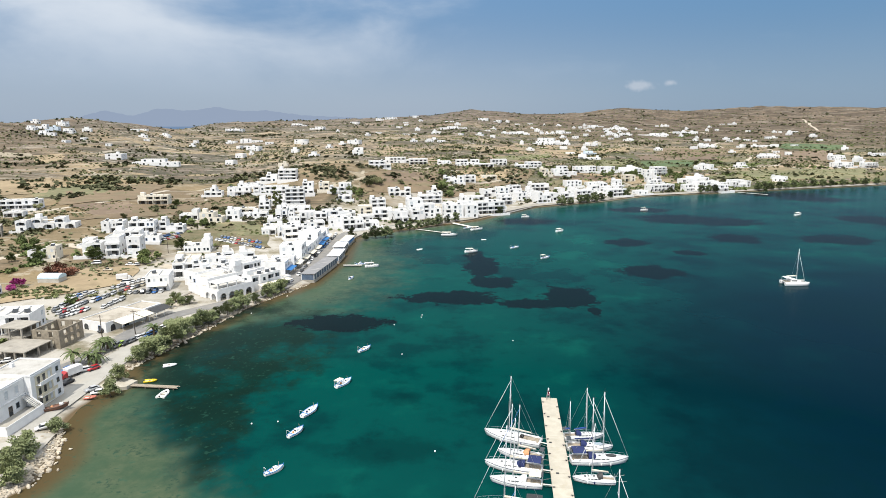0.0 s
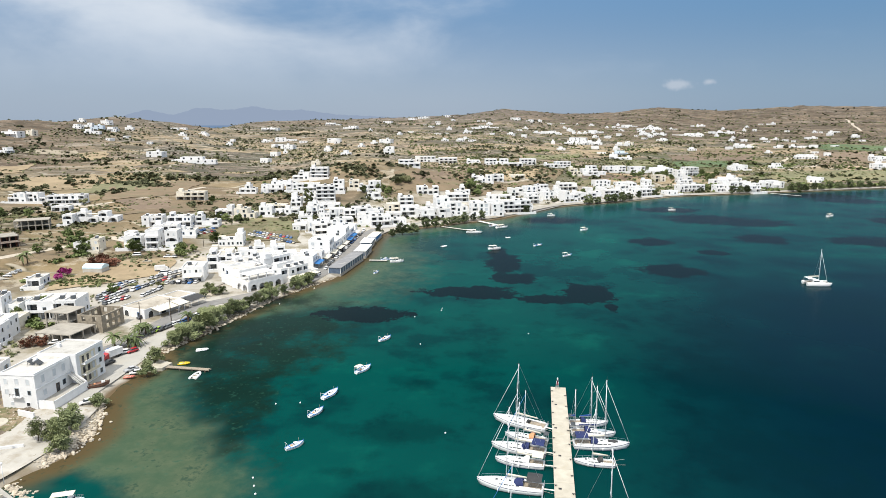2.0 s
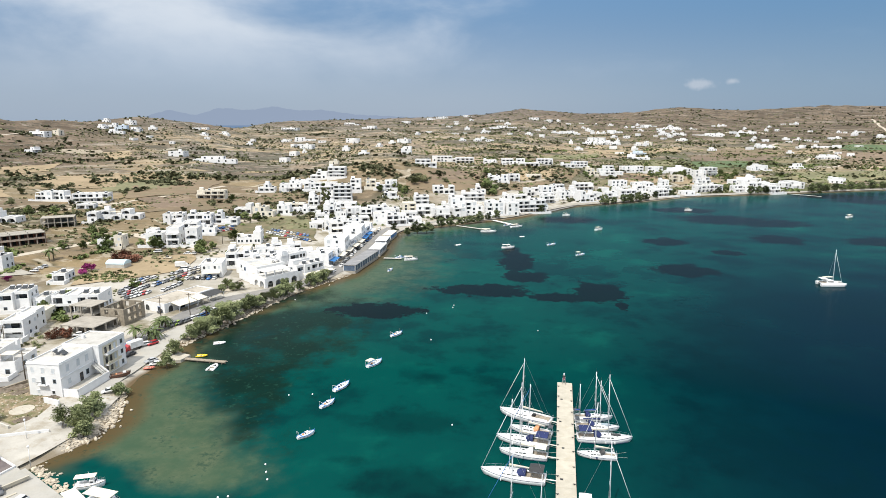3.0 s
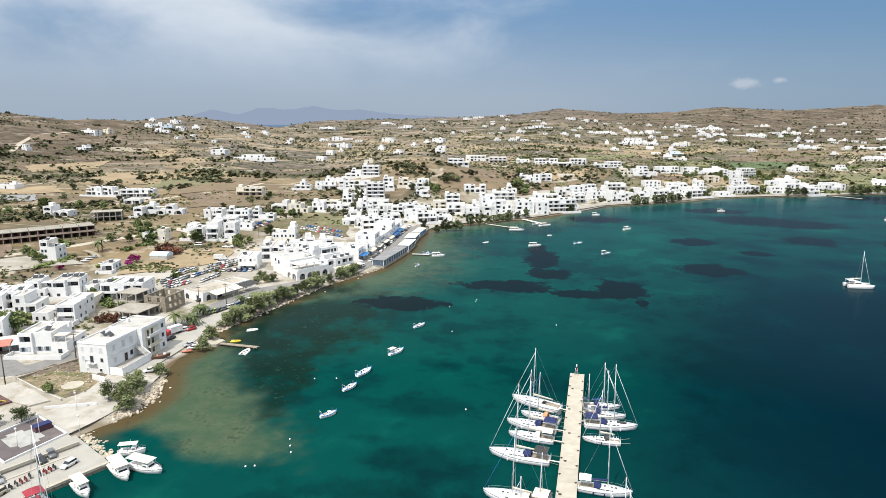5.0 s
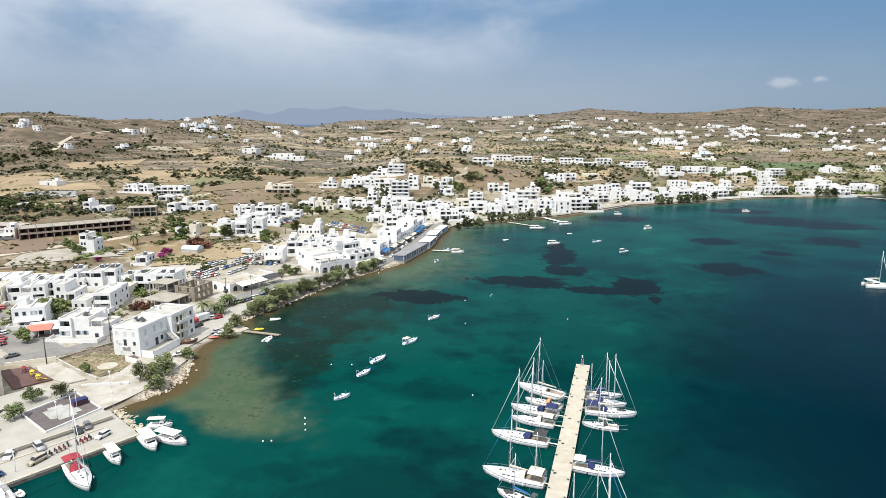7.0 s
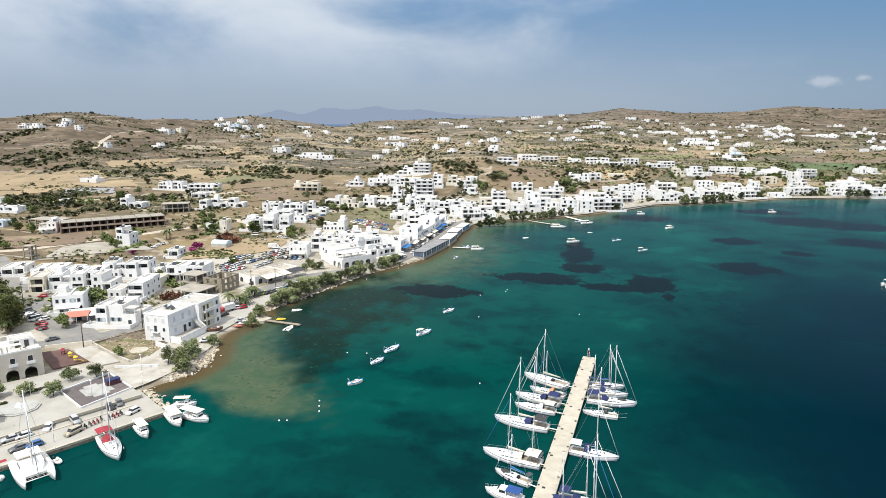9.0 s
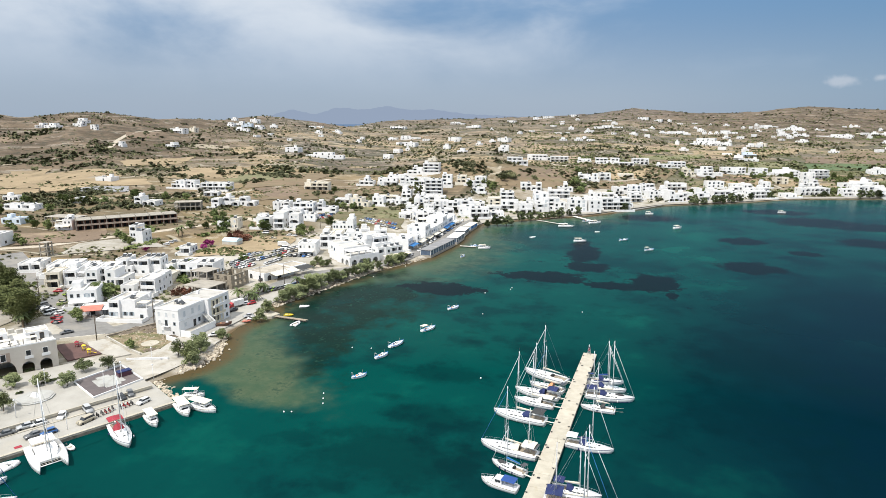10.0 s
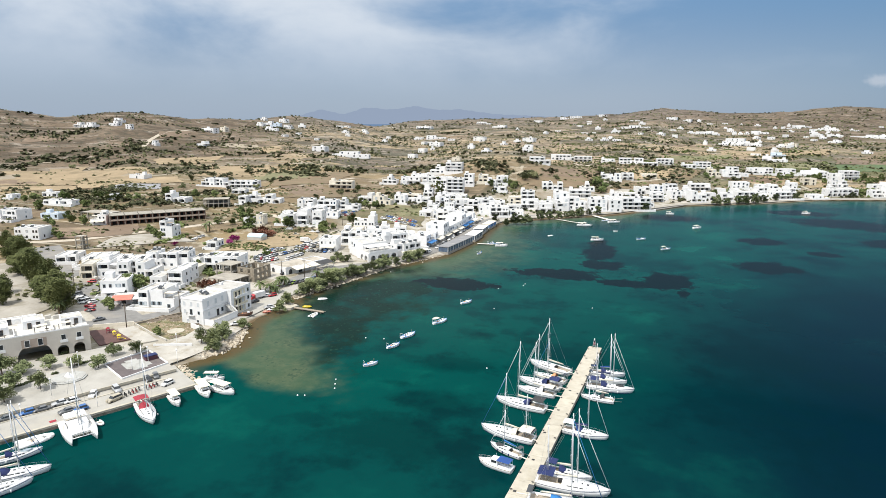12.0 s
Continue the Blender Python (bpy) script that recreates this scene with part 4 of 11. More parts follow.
        top_part = part("bimini", bm, bimini, ob)
        bm = bmesh.new()
        for x in (0.05, 0.23):
            for s in (-1, 1):
                wire(bm, (0.14 * length, s * beam * 0.38, z), (x * length, s * beam * 0.38, z + 1.88), 0.025)
            wire(bm, (x * length, -beam * 0.38, z + 1.87), (x * length, beam * 0.38, z + 1.87), 0.025)
        part("bimini_frame", bm, STEEL, top_part)
    # gear on deck
    if rnd.random() < 0.45:
        bm = bmesh.new()
        loft(bm, [[(length * 0.70 + 1.1 * c, 0.55 * q, z * 1.2 + 0.12 + h) for c, q in ((-1, -0.7), (0.2, -1), (1, 0), (0.2, 1), (-1, 0.7))] for h in (0.0, 0.22, 0.34)], smoothed=True)
        part("stowed_dinghy", bm, rnd.choice((SHUT_GREY, GEL, DARK_METAL)), ob)
    if rnd.random() < 0.5:
        bm = bmesh.new()
        box(bm, -0.1, 0.9, -beam * 0.30, beam * 0.30, z + 1.75, z + 1.80)
        part("solar_panel", bm, GLASS, ob)
        bm = bmesh.new()
        wire(bm, (0.1, -beam * 0.33, z), (0.1, -beam * 0.30, z + 1.75), 0.03)
        wire(bm, (0.1, -beam * 0.30, z + 1.75), (0.1, beam * 0.30, z + 1.75), 0.03)
        wire(bm, (0.1, beam * 0.30, z + 1.75), (0.1, beam * 0.33, z), 0.03)
        part("stern_arch", bm, STEEL, ob)
    bm = bmesh.new()
    box(bm, 0.30 * length, 0.355 * length, -beam * 0.10, beam * 0.10, z + 0.05, z + 0.62)
    part("companionway", bm, RUBBER, ob)
    # pulpit, pushpit, lifelines, fenders, passerelle
    bm = bmesh.new()
    for s in (-1, 1):
        prev = None
        for x, h, zz in sheer[1::2]:
            p = (x, s * max(h - 0.08, 0), zz)
            q = (x, s * max(h - 0.08, 0), zz + 0.6)
            wire(bm, p, q, 0.016)
            if prev:
                wire(bm, prev, q, 0.012)
            prev = q
    part("guard_rail", bm, STEEL, ob)
    bm = bmesh.new()
    for s in (-1, 1):
        wire(bm, (0.05, s * beam * 0.36, z), (0.05, s * beam * 0.36, z + 0.75), 0.025)
    wire(bm, (0.05, -beam * 0.36, z + 0.75), (0.05, beam * 0.36, z + 0.75), 0.025)
    part("pushpit", bm, STEEL, ob)
    for s in (-1, 1):
        for x in (0.3, 0.5, 0.66):
            if rnd.random() < 0.75:
                bm = bmesh.new()
                y = s * (beam / 2 + 0.05)
                loft(bm, [[(x * length + r * math.cos(a), y + r * math.sin(a), zz) for a in np.linspace(0, 5.4978, 8)] for zz, r in ((0.28, 0.04), (0.38, 0.13), (0.8, 0.13), (0.9, 0.04))], smoothed=True)
                part("fender", bm, NAVY if rnd.random() < 0.4 else GEL, ob)
    if rnd.random() < 0.6:
        bm = bmesh.new()
        box(bm, -2.2, 0.1, 0.3, 0.65, z + 0.02, z + 0.07)
        part("passerelle", bm, DECK, ob)
    bm = bmesh.new()
    for s in (-1, 1):
        wire(bm, (0.1, s * beam * 0.33, z + 0.1), (-2.0, s * beam * 0.45, 1.25), 0.02)
    part("stern_line", bm, ROPE, ob)
    return ob


def fishing_boat(m, length=5.6, roof=False, trim=BLUE, label="", group="moored fishing boats", hullcol=GEL):
    """A small wooden caique with high stem and stern."""
    ob = thing("fishing_boat", label or "small white wooden fishing boat with a cuddy", "boat", m, group)
    rings, sheer = hull_rings(length, length * 0.36, 0.55, 0.3, bow_rise=0.75, stern=0.55, full=0.5)
    bm = bmesh.new()
    loft(bm, rings, caps=False, smoothed=True)
    bm.faces.new([bm.verts.new(p) for p in rings[0]])
    hull = part("hull", bm, hullcol, ob)
    for s in (-1, 1):
        bm = bmesh.new()
        loft(bm, [[(a[0], s * a[1] - 0.06, a[2] - 0.05), (a[0], s * a[1] + 0.06, a[2] - 0.05), (a[0], s * a[1] + 0.06, a[2] + 0.05), (a[0], s * a[1] - 0.06, a[2] + 0.05)] for a in sheer])
        part("gunwale", bm, trim, hull)
    rnd = random.Random(int(length * 1000))
    part("deck", deck_mesh(sheer, 0.12, 0.05), DECK if trim is not HULL_BLUE else BARN_BLUE, ob)
    bm = bmesh.new()
    box(bm, length * 0.10, length * 0.44, -length * 0.12, length * 0.12, 0.40, 0.53)
    part("well", bm, STONE, ob)
    bm = bmesh.new()
    box(bm, length * 0.2, length * 0.25, -length * 0.15, length * 0.15, 0.5, 0.62)
    part("thwart", bm, trim, ob)
    hx = length * (0.46 if rnd.random() < 0.5 else 0.62)
    bm = bmesh.new()
    loft(bm, [[(hx, -0.48, 0.5), (hx + 1.05, -0.40, 0.5), (hx + 1.05, 0.40, 0.5), (hx, 0.48, 0.5)], [(hx + 0.05, -0.44, 1.15), (hx + 0.85, -0.36, 1.15), (hx + 0.85, 0.36, 1.15), (hx + 0.05, 0.44, 1.15)]])
    cud = part("cuddy", bevelled(bm, 0.06), GEL, ob)
    bm = bmesh.new()
    box(bm, hx - 0.02, hx + 0.04, -0.3, 0.3, 0.62, 1.05)
    part("cuddy_door", bm, GLASS, cud)
    # frame over the stern for nets and lamps
    bm = bmesh.new()
    gw = length * 0.13
    wire(bm, (0.35, -gw, 0.5), (0.15, -gw * 0.8, 1.75), 0.035)
    wire(bm, (0.15, -gw * 0.8, 1.75), (0.15, gw * 0.8, 1.75), 0.035)
    wire(bm, (0.15, gw * 0.8, 1.75), (0.35, gw, 0.5), 0.035)
    part("stern_frame", bm, GEL, ob)
    bm = bmesh.new()
    tube(bm, (length * 0.30, -0.1, 0.5), (length * 0.36, 0.2, 0.75), 0.32, 0.24, 9)
    part("net", bm, ORANGE if rnd.random() < 0.4 else NAVY, ob)
    bm = bmesh.new()
    tube(bm, (length * 0.97, 0, 0.85), (length * 1.0, 0, 1.25), 0.07, 0.05, 6)
    part("stem_post", bm, trim, hull)
    bm = bmesh.new()
    tube(bm, (length * 0.74, 0, 0.6), (length * 0.73, 0, 2.0), 0.05, 0.035, 6)
    part("mast", bm, TEAK, ob)
    bm = bmesh.new()
    tube(bm, (0.12, 0.0, 0.4), (-0.2, 0, 0.9), 0.08, 0.07, 6)
    part("rudder_post", bm, trim, ob)
    if roof:
        bm = bmesh.new()
        box(bm, length * 0.02, length * 0.40, -0.85, 0.85, 2.0, 2.08)
        aw = part("awning", bevelled(bm, 0.03), CANVAS, ob)
        for x in (0.05, 0.38):
            for s in (-1, 1):
                bm = bmesh.new()
                wire(bm, (x * length, s * 0.72, 0.5), (x * length, s * 0.72, 2.0), 0.03)
                part("post", bm, STEEL, aw)
    return ob


def motor_boat(m, length=7.5, top=CANVAS, label="", group="motor boats", fly=True, awning=False):
    ob = thing("motor_boat", label or "white motor boat with a wheelhouse and canopy", "motorboat", m, group)
    rings, sheer = hull_rings(length, length * 0.34, 0.85, 0.35, bow_rise=0.45, stern=0.92, full=0.45)
    bm = bmesh.new()
    loft(bm, rings, smoothed=True)
    hull = part("hull", bm, GEL, ob)
    for s in (-1, 1):
        bm = bmesh.new()
        loft(bm, [[(a[0], s * a[1] - 0.04, a[2] - 0.13), (a[0], s * a[1] + 0.04, a[2] - 0.13), (a[0], s * a[1] + 0.04, a[2] - 0.04), (a[0], s * a[1] - 0.04, a[2] - 0.04)] for a in sheer])
        part("rubbing_strake", bm, TEAK, hull)
    part("deck", deck_mesh(sheer, 0.06), DECK, ob)
    b = length * 0.34
    bm = bmesh.new()
    loft(bm, [[(length * x0, b * 0.34, 0.8), (length * x0, b * 0.31, zt), (length * x0, -b * 0.31, zt), (length * x0, -b * 0.34, 0.8)] for x0, zt in (((0.50, 1.75), (0.64, 1.75), (0.70, 1.25), (0.80, 1.1)) if awning else ((0.40, 2.15), (0.60, 2.15), (0.68, 1.45), (0.82, 1.15)))])
    cabin = part("wheelhouse", bm, GEL, ob)
    drop = 0.42 if awning else 0.0
    for s in (-1, 1):
        bm = bmesh.new()
        box(bm, length * (0.52 if awning else 0.43), length * (0.63 if awning else 0.58), s * b * 0.325 - 0.03, s * b * 0.325 + 0.03, 1.45 - drop / 2, 1.95 - drop)
        part("side_window", bm, GLASS, cabin)
    bm = bmesh.new()
    v = [bm.verts.new(p) for p in ((length * (0.61 + drop * 0.09), -b * 0.26, 2.06 - drop), (length * (0.61 + drop * 0.09), b * 0.26, 2.06 - drop), (length * (0.685 + drop * 0.05), b * 0.27, 1.5 - drop * 0.5), (length * (0.685 + drop * 0.05), -b * 0.27, 1.5 - drop * 0.5))]
    f = bm.faces.new(v)
    bmesh.ops.solidify(bm, geom=[f], thickness=-0.03)
    part("windscreen", bm, GLASS, cabin)
    bm = bmesh.new()
    head = 2.45 if awning else 2.2
    box(bm, length * (0.02 if awning else 0.05), length * (0.72 if awning else 0.62 if fly else 0.42), -b * 0.44, b * 0.44, head, head + 0.08)
    can = part("canopy", bevelled(bm, 0.04), top, ob)
    for x in ((0.05, 0.38, 0.69) if awning else (0.07, 0.38)):
        for s in (-1, 1):
            bm = bmesh.new()
            wire(bm, (length * x, s * b * 0.38, 0.8), (length * x, s * b * 0.38, head), 0.035)
            part("post", bm, STEEL, can)
    bm = bmesh.new()
    box(bm, length * 0.06, length * 0.36, -b * 0.3, b * 0.3, 0.78, 0.83)
    part("cockpit_sole", bm, TEAK, ob)
    for s in (-1, 1):
        bm = bmesh.new()
        box(bm, length * 0.06, length * 0.36, s * b * 0.34 - 0.16, s * b * 0.34 + 0.16, 0.8, 1.15)
        part("bench", bm, GEL, ob)
    bm = bmesh.new()
    prev = {}
    for x, h, zz in sheer[7:]:
        for s in (-1, 1):
            q = (x - 0.05, s * max(h - 0.1, 0.02), zz + 0.55)
            wire(bm, (x - 0.05, s * max(h - 0.1, 0.02), zz), q, 0.02)
            if s in prev:
                wire(bm, prev[s], q, 0.02)
            prev[s] = q
    part("bow_rail", bm, STEEL, ob)
    bm = bmesh.new()
    tube(bm, (length * 0.5, 0, 2.2), (length * 0.48, 0, 3.3), 0.04, 0.025, 6)
    part("mast", bm, GEL, ob)
    return ob


def catamaran(m, length=12.0, label="", group="", bimini=GEL):
    ob = thing("catamaran", label or "white sailing catamaran with a wide cabin", "catamaran", m, group)
    beam = length * 0.54
    for s in (-1, 1):
        rings, sheer = hull_rings(length, length * 0.15, 1.35, 0.4, bow_rise=0.1, stern=0.8, full=0.4)
        bm = bmesh.new()
        loft(bm, [[(x, y + s * (beam / 2 - length * 0.07), z) for x, y, z in r] for r in rings], smoothed=True)
        hull = part("hull", bm, GEL, ob)
        bm = deck_mesh(sheer, 0.03)
        bmesh.ops.translate(bm, verts=bm.verts, vec=(0, s * (beam / 2 - length * 0.07), 0.02))
        part("side_deck", bm, DECK, hull)
    bm = bmesh.new()
    box(bm, length * 0.06, length * 0.72, -beam * 0.37, beam * 0.37, 0.85, 1.42)
    part("bridge_deck", bevelled(bm, 0.08), GEL, ob)
    bm = bmesh.new()
    loft(bm, [[(length * x, w, 1.4), (length * x, w * 0.92, 1.4 + h), (length * x, -w * 0.92, 1.4 + h), (length * x, -w, 1.4)] for x, w, h in ((0.26, beam * 0.33, 1.05), (0.5, beam * 0.33, 1.05), (0.6, beam * 0.27, 0.7), (0.67, beam * 0.2, 0.1))])
    cabin = part("saloon", bm, GEL, ob)
    bm = bmesh.new()
    for s in (-1, 1):
        box(bm, length * 0.28, length * 0.5, s * beam * 0.323 - 0.04, s * beam * 0.323 + 0.04, 1.75, 2.2)
    for y in (-0.18, -0.06, 0.06, 0.18):
        box(bm, length * 0.575, length * 0.605, (y - 0.045) * beam, (y + 0.045) * beam, 1.72, 2.02)
    part("saloon_window", bm, GLASS, cabin)
    bm = bmesh.new()
    box(bm, length * 0.04, length * 0.3, -beam * 0.33, beam * 0.33, 3.1, 3.2)
    top = part("hard_top", bevelled(bm, 0.06), bimini, ob)
    for x in (0.05, 0.28):
        for s in (-1, 1):
            bm = bmesh.new()
            wire(bm, (length * x, s * beam * 0.31, 1.4), (length * x, s * beam * 0.31, 3.1), 0.05)
            part("post", bm, GEL, top)
    bm = bmesh.new()
    box(bm, length * 0.06, length * 0.26, -beam * 0.26, beam * 0.26, 1.42, 1.47)
    part("cockpit_sole", bm, TEAK, ob)
    bm = bmesh.new()
    for k in range(5):
        y = -beam * 0.3 + beam * 0.15 * k
        wire(bm, (length * 0.72, y, 1.38), (length * 0.9, y, 1.38), 0.03)
    for k in range(4):
        x = length * (0.75 + 0.045 * k)
        wire(bm, (x, -beam * 0.36, 1.38), (x, beam * 0.36, 1.38), 0.03)
    part("trampoline", bm, ROPE, ob)
    bm = bmesh.new()
    tube(bm, (length * 0.9, -beam * 0.4, 1.35), (length * 0.9, beam * 0.4, 1.35), 0.1, 0.1, 8)
    part("crossbeam", bm, ALU, ob)
    bm = bmesh.new()
    h = length * 1.35
    tube(bm, (length * 0.55, 0, 1.4), (length * 0.535, 0, 1.4 + h), 0.13, 0.09, 8)
    mast = part("mast", bm, ALU, ob)
    for k in (0.4, 0.7):
        bm = bmesh.new()
        tube(bm, (length * 0.54, -1.1, 1.4 + h * k), (length * 0.54, 1.1, 1.4 + h * k), 0.04, 0.04, 5)
        part("spreader", bm, ALU, mast)
    bm = bmesh.new()
    for s in (-1, 1):
        wire(bm, (length * 0.45, s * beam * 0.45, 1.4), (length * 0.535, 0, 1.4 + h * 0.95), 0.025)
    part("rigging", bm, STEEL, ob)
    bm = bmesh.new()
    tube(bm, (length * 0.9, 0, 1.4), (length * 0.537, 0, 1.4 + h * 0.93), 0.09, 0.05, 6)
    part("furled_jib", bm, GEL, ob)
    bm = bmesh.new()
    tube(bm, (length * 0.53, 0, 3.5), (length * 0.12, 0, 3.6), 0.1, 0.1, 6)
    boom = part("boom", bm, ALU, ob)
    bm = bmesh.new()
    tube(bm, (length * 0.53, 0, 3.9), (length * 0.13, 0, 3.75), 0.26, 0.17, 8)
    part("sail_cover", bm, CANVAS, boom)
    return ob


def dinghy(m, length=3.4, colour=None, label="", group="dinghies", motor=True):
    """An inflatable tender: two side tubes that meet in the bow, a floor, a thwart and an outboard."""
    colour = colour or GEL
    ob = thing("dinghy", label or "small white inflatable dinghy afloat", "dinghy", m, group)
    r, w = length * 0.065 + 0.02, length * 0.21
    for s in (-1, 1):
        line = [(0, s * w), (length * 0.55, s * w), (length * 0.8, s * w * 0.72), (length * 0.94, s * w * 0.3), (length, 0)]
        bm = bmesh.new()
        for k, (a, b) in enumerate(zip(line, line[1:])):
            tube(bm, (*a, 0.2 + 0.04 * k), (*b, 0.24 + 0.04 * k), r, r, 8)
        part("side_tube", bm, colour, ob)
    bm = bmesh.new()
    box(bm, 0.1, length * 0.75, -w + 0.05, w - 0.05, 0.1, 0.16)
    part("floor_board", bm, DECK, ob)
    bm = bmesh.new()
    box(bm, length * 0.4, length * 0.48, -w, w, 0.3, 0.35)
    part("thwart", bm, TEAK, ob)
    if motor:
        bm = bmesh.new()
        box(bm, -0.35, 0.05, -0.14, 0.14, 0.35, 0.75)
        part("outboard", bevelled(bm, 0.05), DARK_METAL, ob)
    return ob


def buoy(x, y, r=0.22, colour=None):
    bm = bmesh.new()
    loft(bm, [[(r * k * math.cos(a), r * k * math.sin(a), z) for a in np.linspace(0, 5.4978, 8)] for z, k in ((-0.1, 0.5), (0.05, 1), (0.2, 0.9), (0.34, 0.3))], smoothed=True)
    single("mooring_buoy", bm, colour or GEL, "small white plastic mooring buoy afloat", "buoy", pose(x, y, 0), "mooring buoys")


def afloat(ax, ay, bx, by):
    """The pose of a boat whose stern is at a and bow at b, and its length."""
    return pose(ax, ay, 0, 0, 0, math.degrees(math.atan2(by - ay, bx - ax))), math.hypot(bx - ax, by - ay)

# the boats along the pier, from its head inwards
spot, size = afloat(21.4, 125.4, 9.3, 130.7)
yacht(spot, size, hood=None, seed=1, mast_k=1.1)
spot, size = afloat(21.0, 119.2, 11.7, 122.5)
yacht(spot, size, hood=ORANGE, seed=2, mast_k=1.15)
spot, size = afloat(20.1, 114.6, 8.5, 117.6)
yacht(spot, size, hood=NAVY, bimini=NAVY, seed=3, mast_k=1.15)
spot, size = afloat(19.3, 109.7, 9.1, 111.7)
yacht(spot, size, hood=GEL, bimini=CANVAS, seed=4, mast_k=1.3)
spot, size = afloat(18.2, 100.8, 5.3, 103.3)
yacht(spot, size, hood=NAVY, bimini=DARK_METAL, seed=5, mast_k=1.25)
spot, size = afloat(17.9, 85.0, 5.2, 87.9)
yacht(spot, size, hood=CANVAS, bimini=CANVAS, seed=6, mast_k=1.1, ketch=True)
spot, size = afloat(16.4, 77.8, 8.9, 81.2)
yacht(spot, size, cover=BLUE, hood=None, seed=7, mast_k=1.1)
spot, size = afloat(15.6, 72.2, 8.1, 74.0)
motor_boat(spot, size, top=ROYAL, fly=False)
spot, size = afloat(26.9, 128.4, 36.2, 129.0)
yacht(spot, size, cover=ROYAL, hood=NAVY, seed=8, mast_k=1.25, ketch=True)
spot, size = afloat(26.8, 124.2, 36.8, 123.6)
yacht(spot, size, cover=NAVY, hood=NAVY, seed=9, mast_k=1.15)
spot, size = afloat(26.5, 118.7, 38.7, 118.6)
yacht(spot, size, hood=NAVY, bimini=NAVY, seed=10, mast_k=1.25)
spot, size = afloat(33.9, 111.0, 25.6, 111.9)
yacht(spot, size, hood=DARK_METAL, seed=11, mast_k=1.45)
spot, size = afloat(23.2, 92.6, 33.5, 91.3)
yacht(spot, size, cover=NAVY, hood=NAVY, bimini=GEL, seed=12, mast_k=1.35)
spot, size = afloat(21.9, 74.6, 31.2, 73.5)
yacht(spot, size, hood=NAVY, bimini=NAVY, seed=13, mast_k=1.25)
spot, size = afloat(20.7, 70.0, 34.9, 69.2)
yacht(spot, size, hood=None, seed=14, mast_k=1.15, bimini=NAVY, ketch=True)
spot, size = afloat(20.2, 63.1, 34.5, 62.7)
yacht(spot, size, hood=BLUE, seed=15, mast_k=1.3)

# fishing boats and others moored in the bay
spot, size = afloat(-26.4, 182.7, -22.6, 187.6)
fishing_boat(spot, size * 0.84)
spot, size = afloat(-29.0, 156.1, -25.0, 162.5)
fishing_boat(spot, size * 0.84, roof=True, trim=HULL_BLUE, hullcol=GEL, label='white and blue fishing boat with a flat awning')
spot, size = afloat(-34.4, 139.1, -31.1, 145.9)
fishing_boat(spot, size * 0.84)
spot, size = afloat(-35.3, 129.2, -32.3, 134.3)
fishing_boat(spot, size * 0.84)
spot, size = afloat(-36.3, 113.8, -32.5, 117.4)
fishing_boat(spot, size * 0.84)
spot, size = afloat(149.1, 264.3, 159.8, 264.2)
catamaran(spot, size, label='white sailing catamaran at anchor in deep water')
spot, size = afloat(51.2, 317.3, 55.2, 320.0)
fishing_boat(spot, 6.0, roof=True)
spot, size = afloat(11.8, 333.7, 17.5, 335.2)
motor_boat(spot, 7.5)
spot, size = afloat(38.1, 344.4, 42.7, 347.6)
fishing_boat(spot, 6.2)
spot, size = afloat(73.6, 397.8, 79.6, 402.1)
motor_boat(spot, 6.5)
spot, size = afloat(268.0, 467.5, 276.9, 473.3)
motor_boat(spot, 8)
spot, size = afloat(-14.8, 340.3, -12.7, 341.8)
dinghy(spot, 3.6)
spot, size = afloat(-1.4, 386.5, 8.3, 386.3)
motor_boat(spot, 10)
spot, size = afloat(18.4, 405.2, 26.9, 409.5)
motor_boat(spot, 9)
spot, size = afloat(13.8, 412.0, 18.8, 414.2)
fishing_boat(spot, 6)
spot, size = afloat(-38.8, 298.8, -33.6, 299.9)
motor_boat(spot, 7)
spot, size = afloat(-44.1, 302.6, -42.2, 305.1)
fishing_boat(spot, 4.5)
spot, size = afloat(-41.7, 303.8, -39.6, 305.0)
fishing_boat(spot, 5)
spot, size = afloat(-43.0, 273.9, -42.0, 276.0)
fishing_boat(spot, 3.6)
spot, size = afloat(23.1, 370.6, 25.8, 370.6)
dinghy(spot, 3)
spot, size = afloat(58.8, 462.4, 62.2, 462.3)
motor_boat(spot, 6)
spot, size = afloat(159.6, 497.5, 164.1, 497.5)
motor_boat(spot, 6)

for bx, by in ((-12.8, 180.9), (-1.9, 123.2), (22.7, 192.8), (-72.1, 223.1), (-8.1, 217.7), (-39.6, 102.9), (-38.4, 100.1), (-37.2, 97.5), (-44.4, 90.8), (-42.6, 91.3), (-45.6, 136.0), (-17.4, 209.3), (-39.6, 137.0), (-7.9, 220.5)):
    buoy(bx, by)

# boats along the quay
spot, size = afloat(-78.6, 73.6, -67.8, 66.3)
yacht(spot, 13.0, hood=RED, bimini=RED, cover=RED, seed=21, mast_k=1.35, label='white sailing yacht with wine-red canopies moored at the quay', group='boats along the quay')
spot, size = afloat(-86.7, 61.7, -76.1, 55.1)
catamaran(spot, 12.5, label='white sailing catamaran moored stern to the quay', group='boats along the quay')
spot, size = afloat(-74.6, 79.8, -68.7, 75.9)
motor_boat(spot, size, top=CANVAS, label='white excursion boat with a flat cream awning on posts', group='boats along the quay', awning=True)
spot, size = afloat(-71.9, 87.3, -64.9, 82.2)
motor_boat(spot, size, top=CANVAS, label='white excursion boat with a flat cream awning on posts', group='boats along the quay', awning=True)
spot, size = afloat(-68.3, 87.7, -59.9, 85.9)
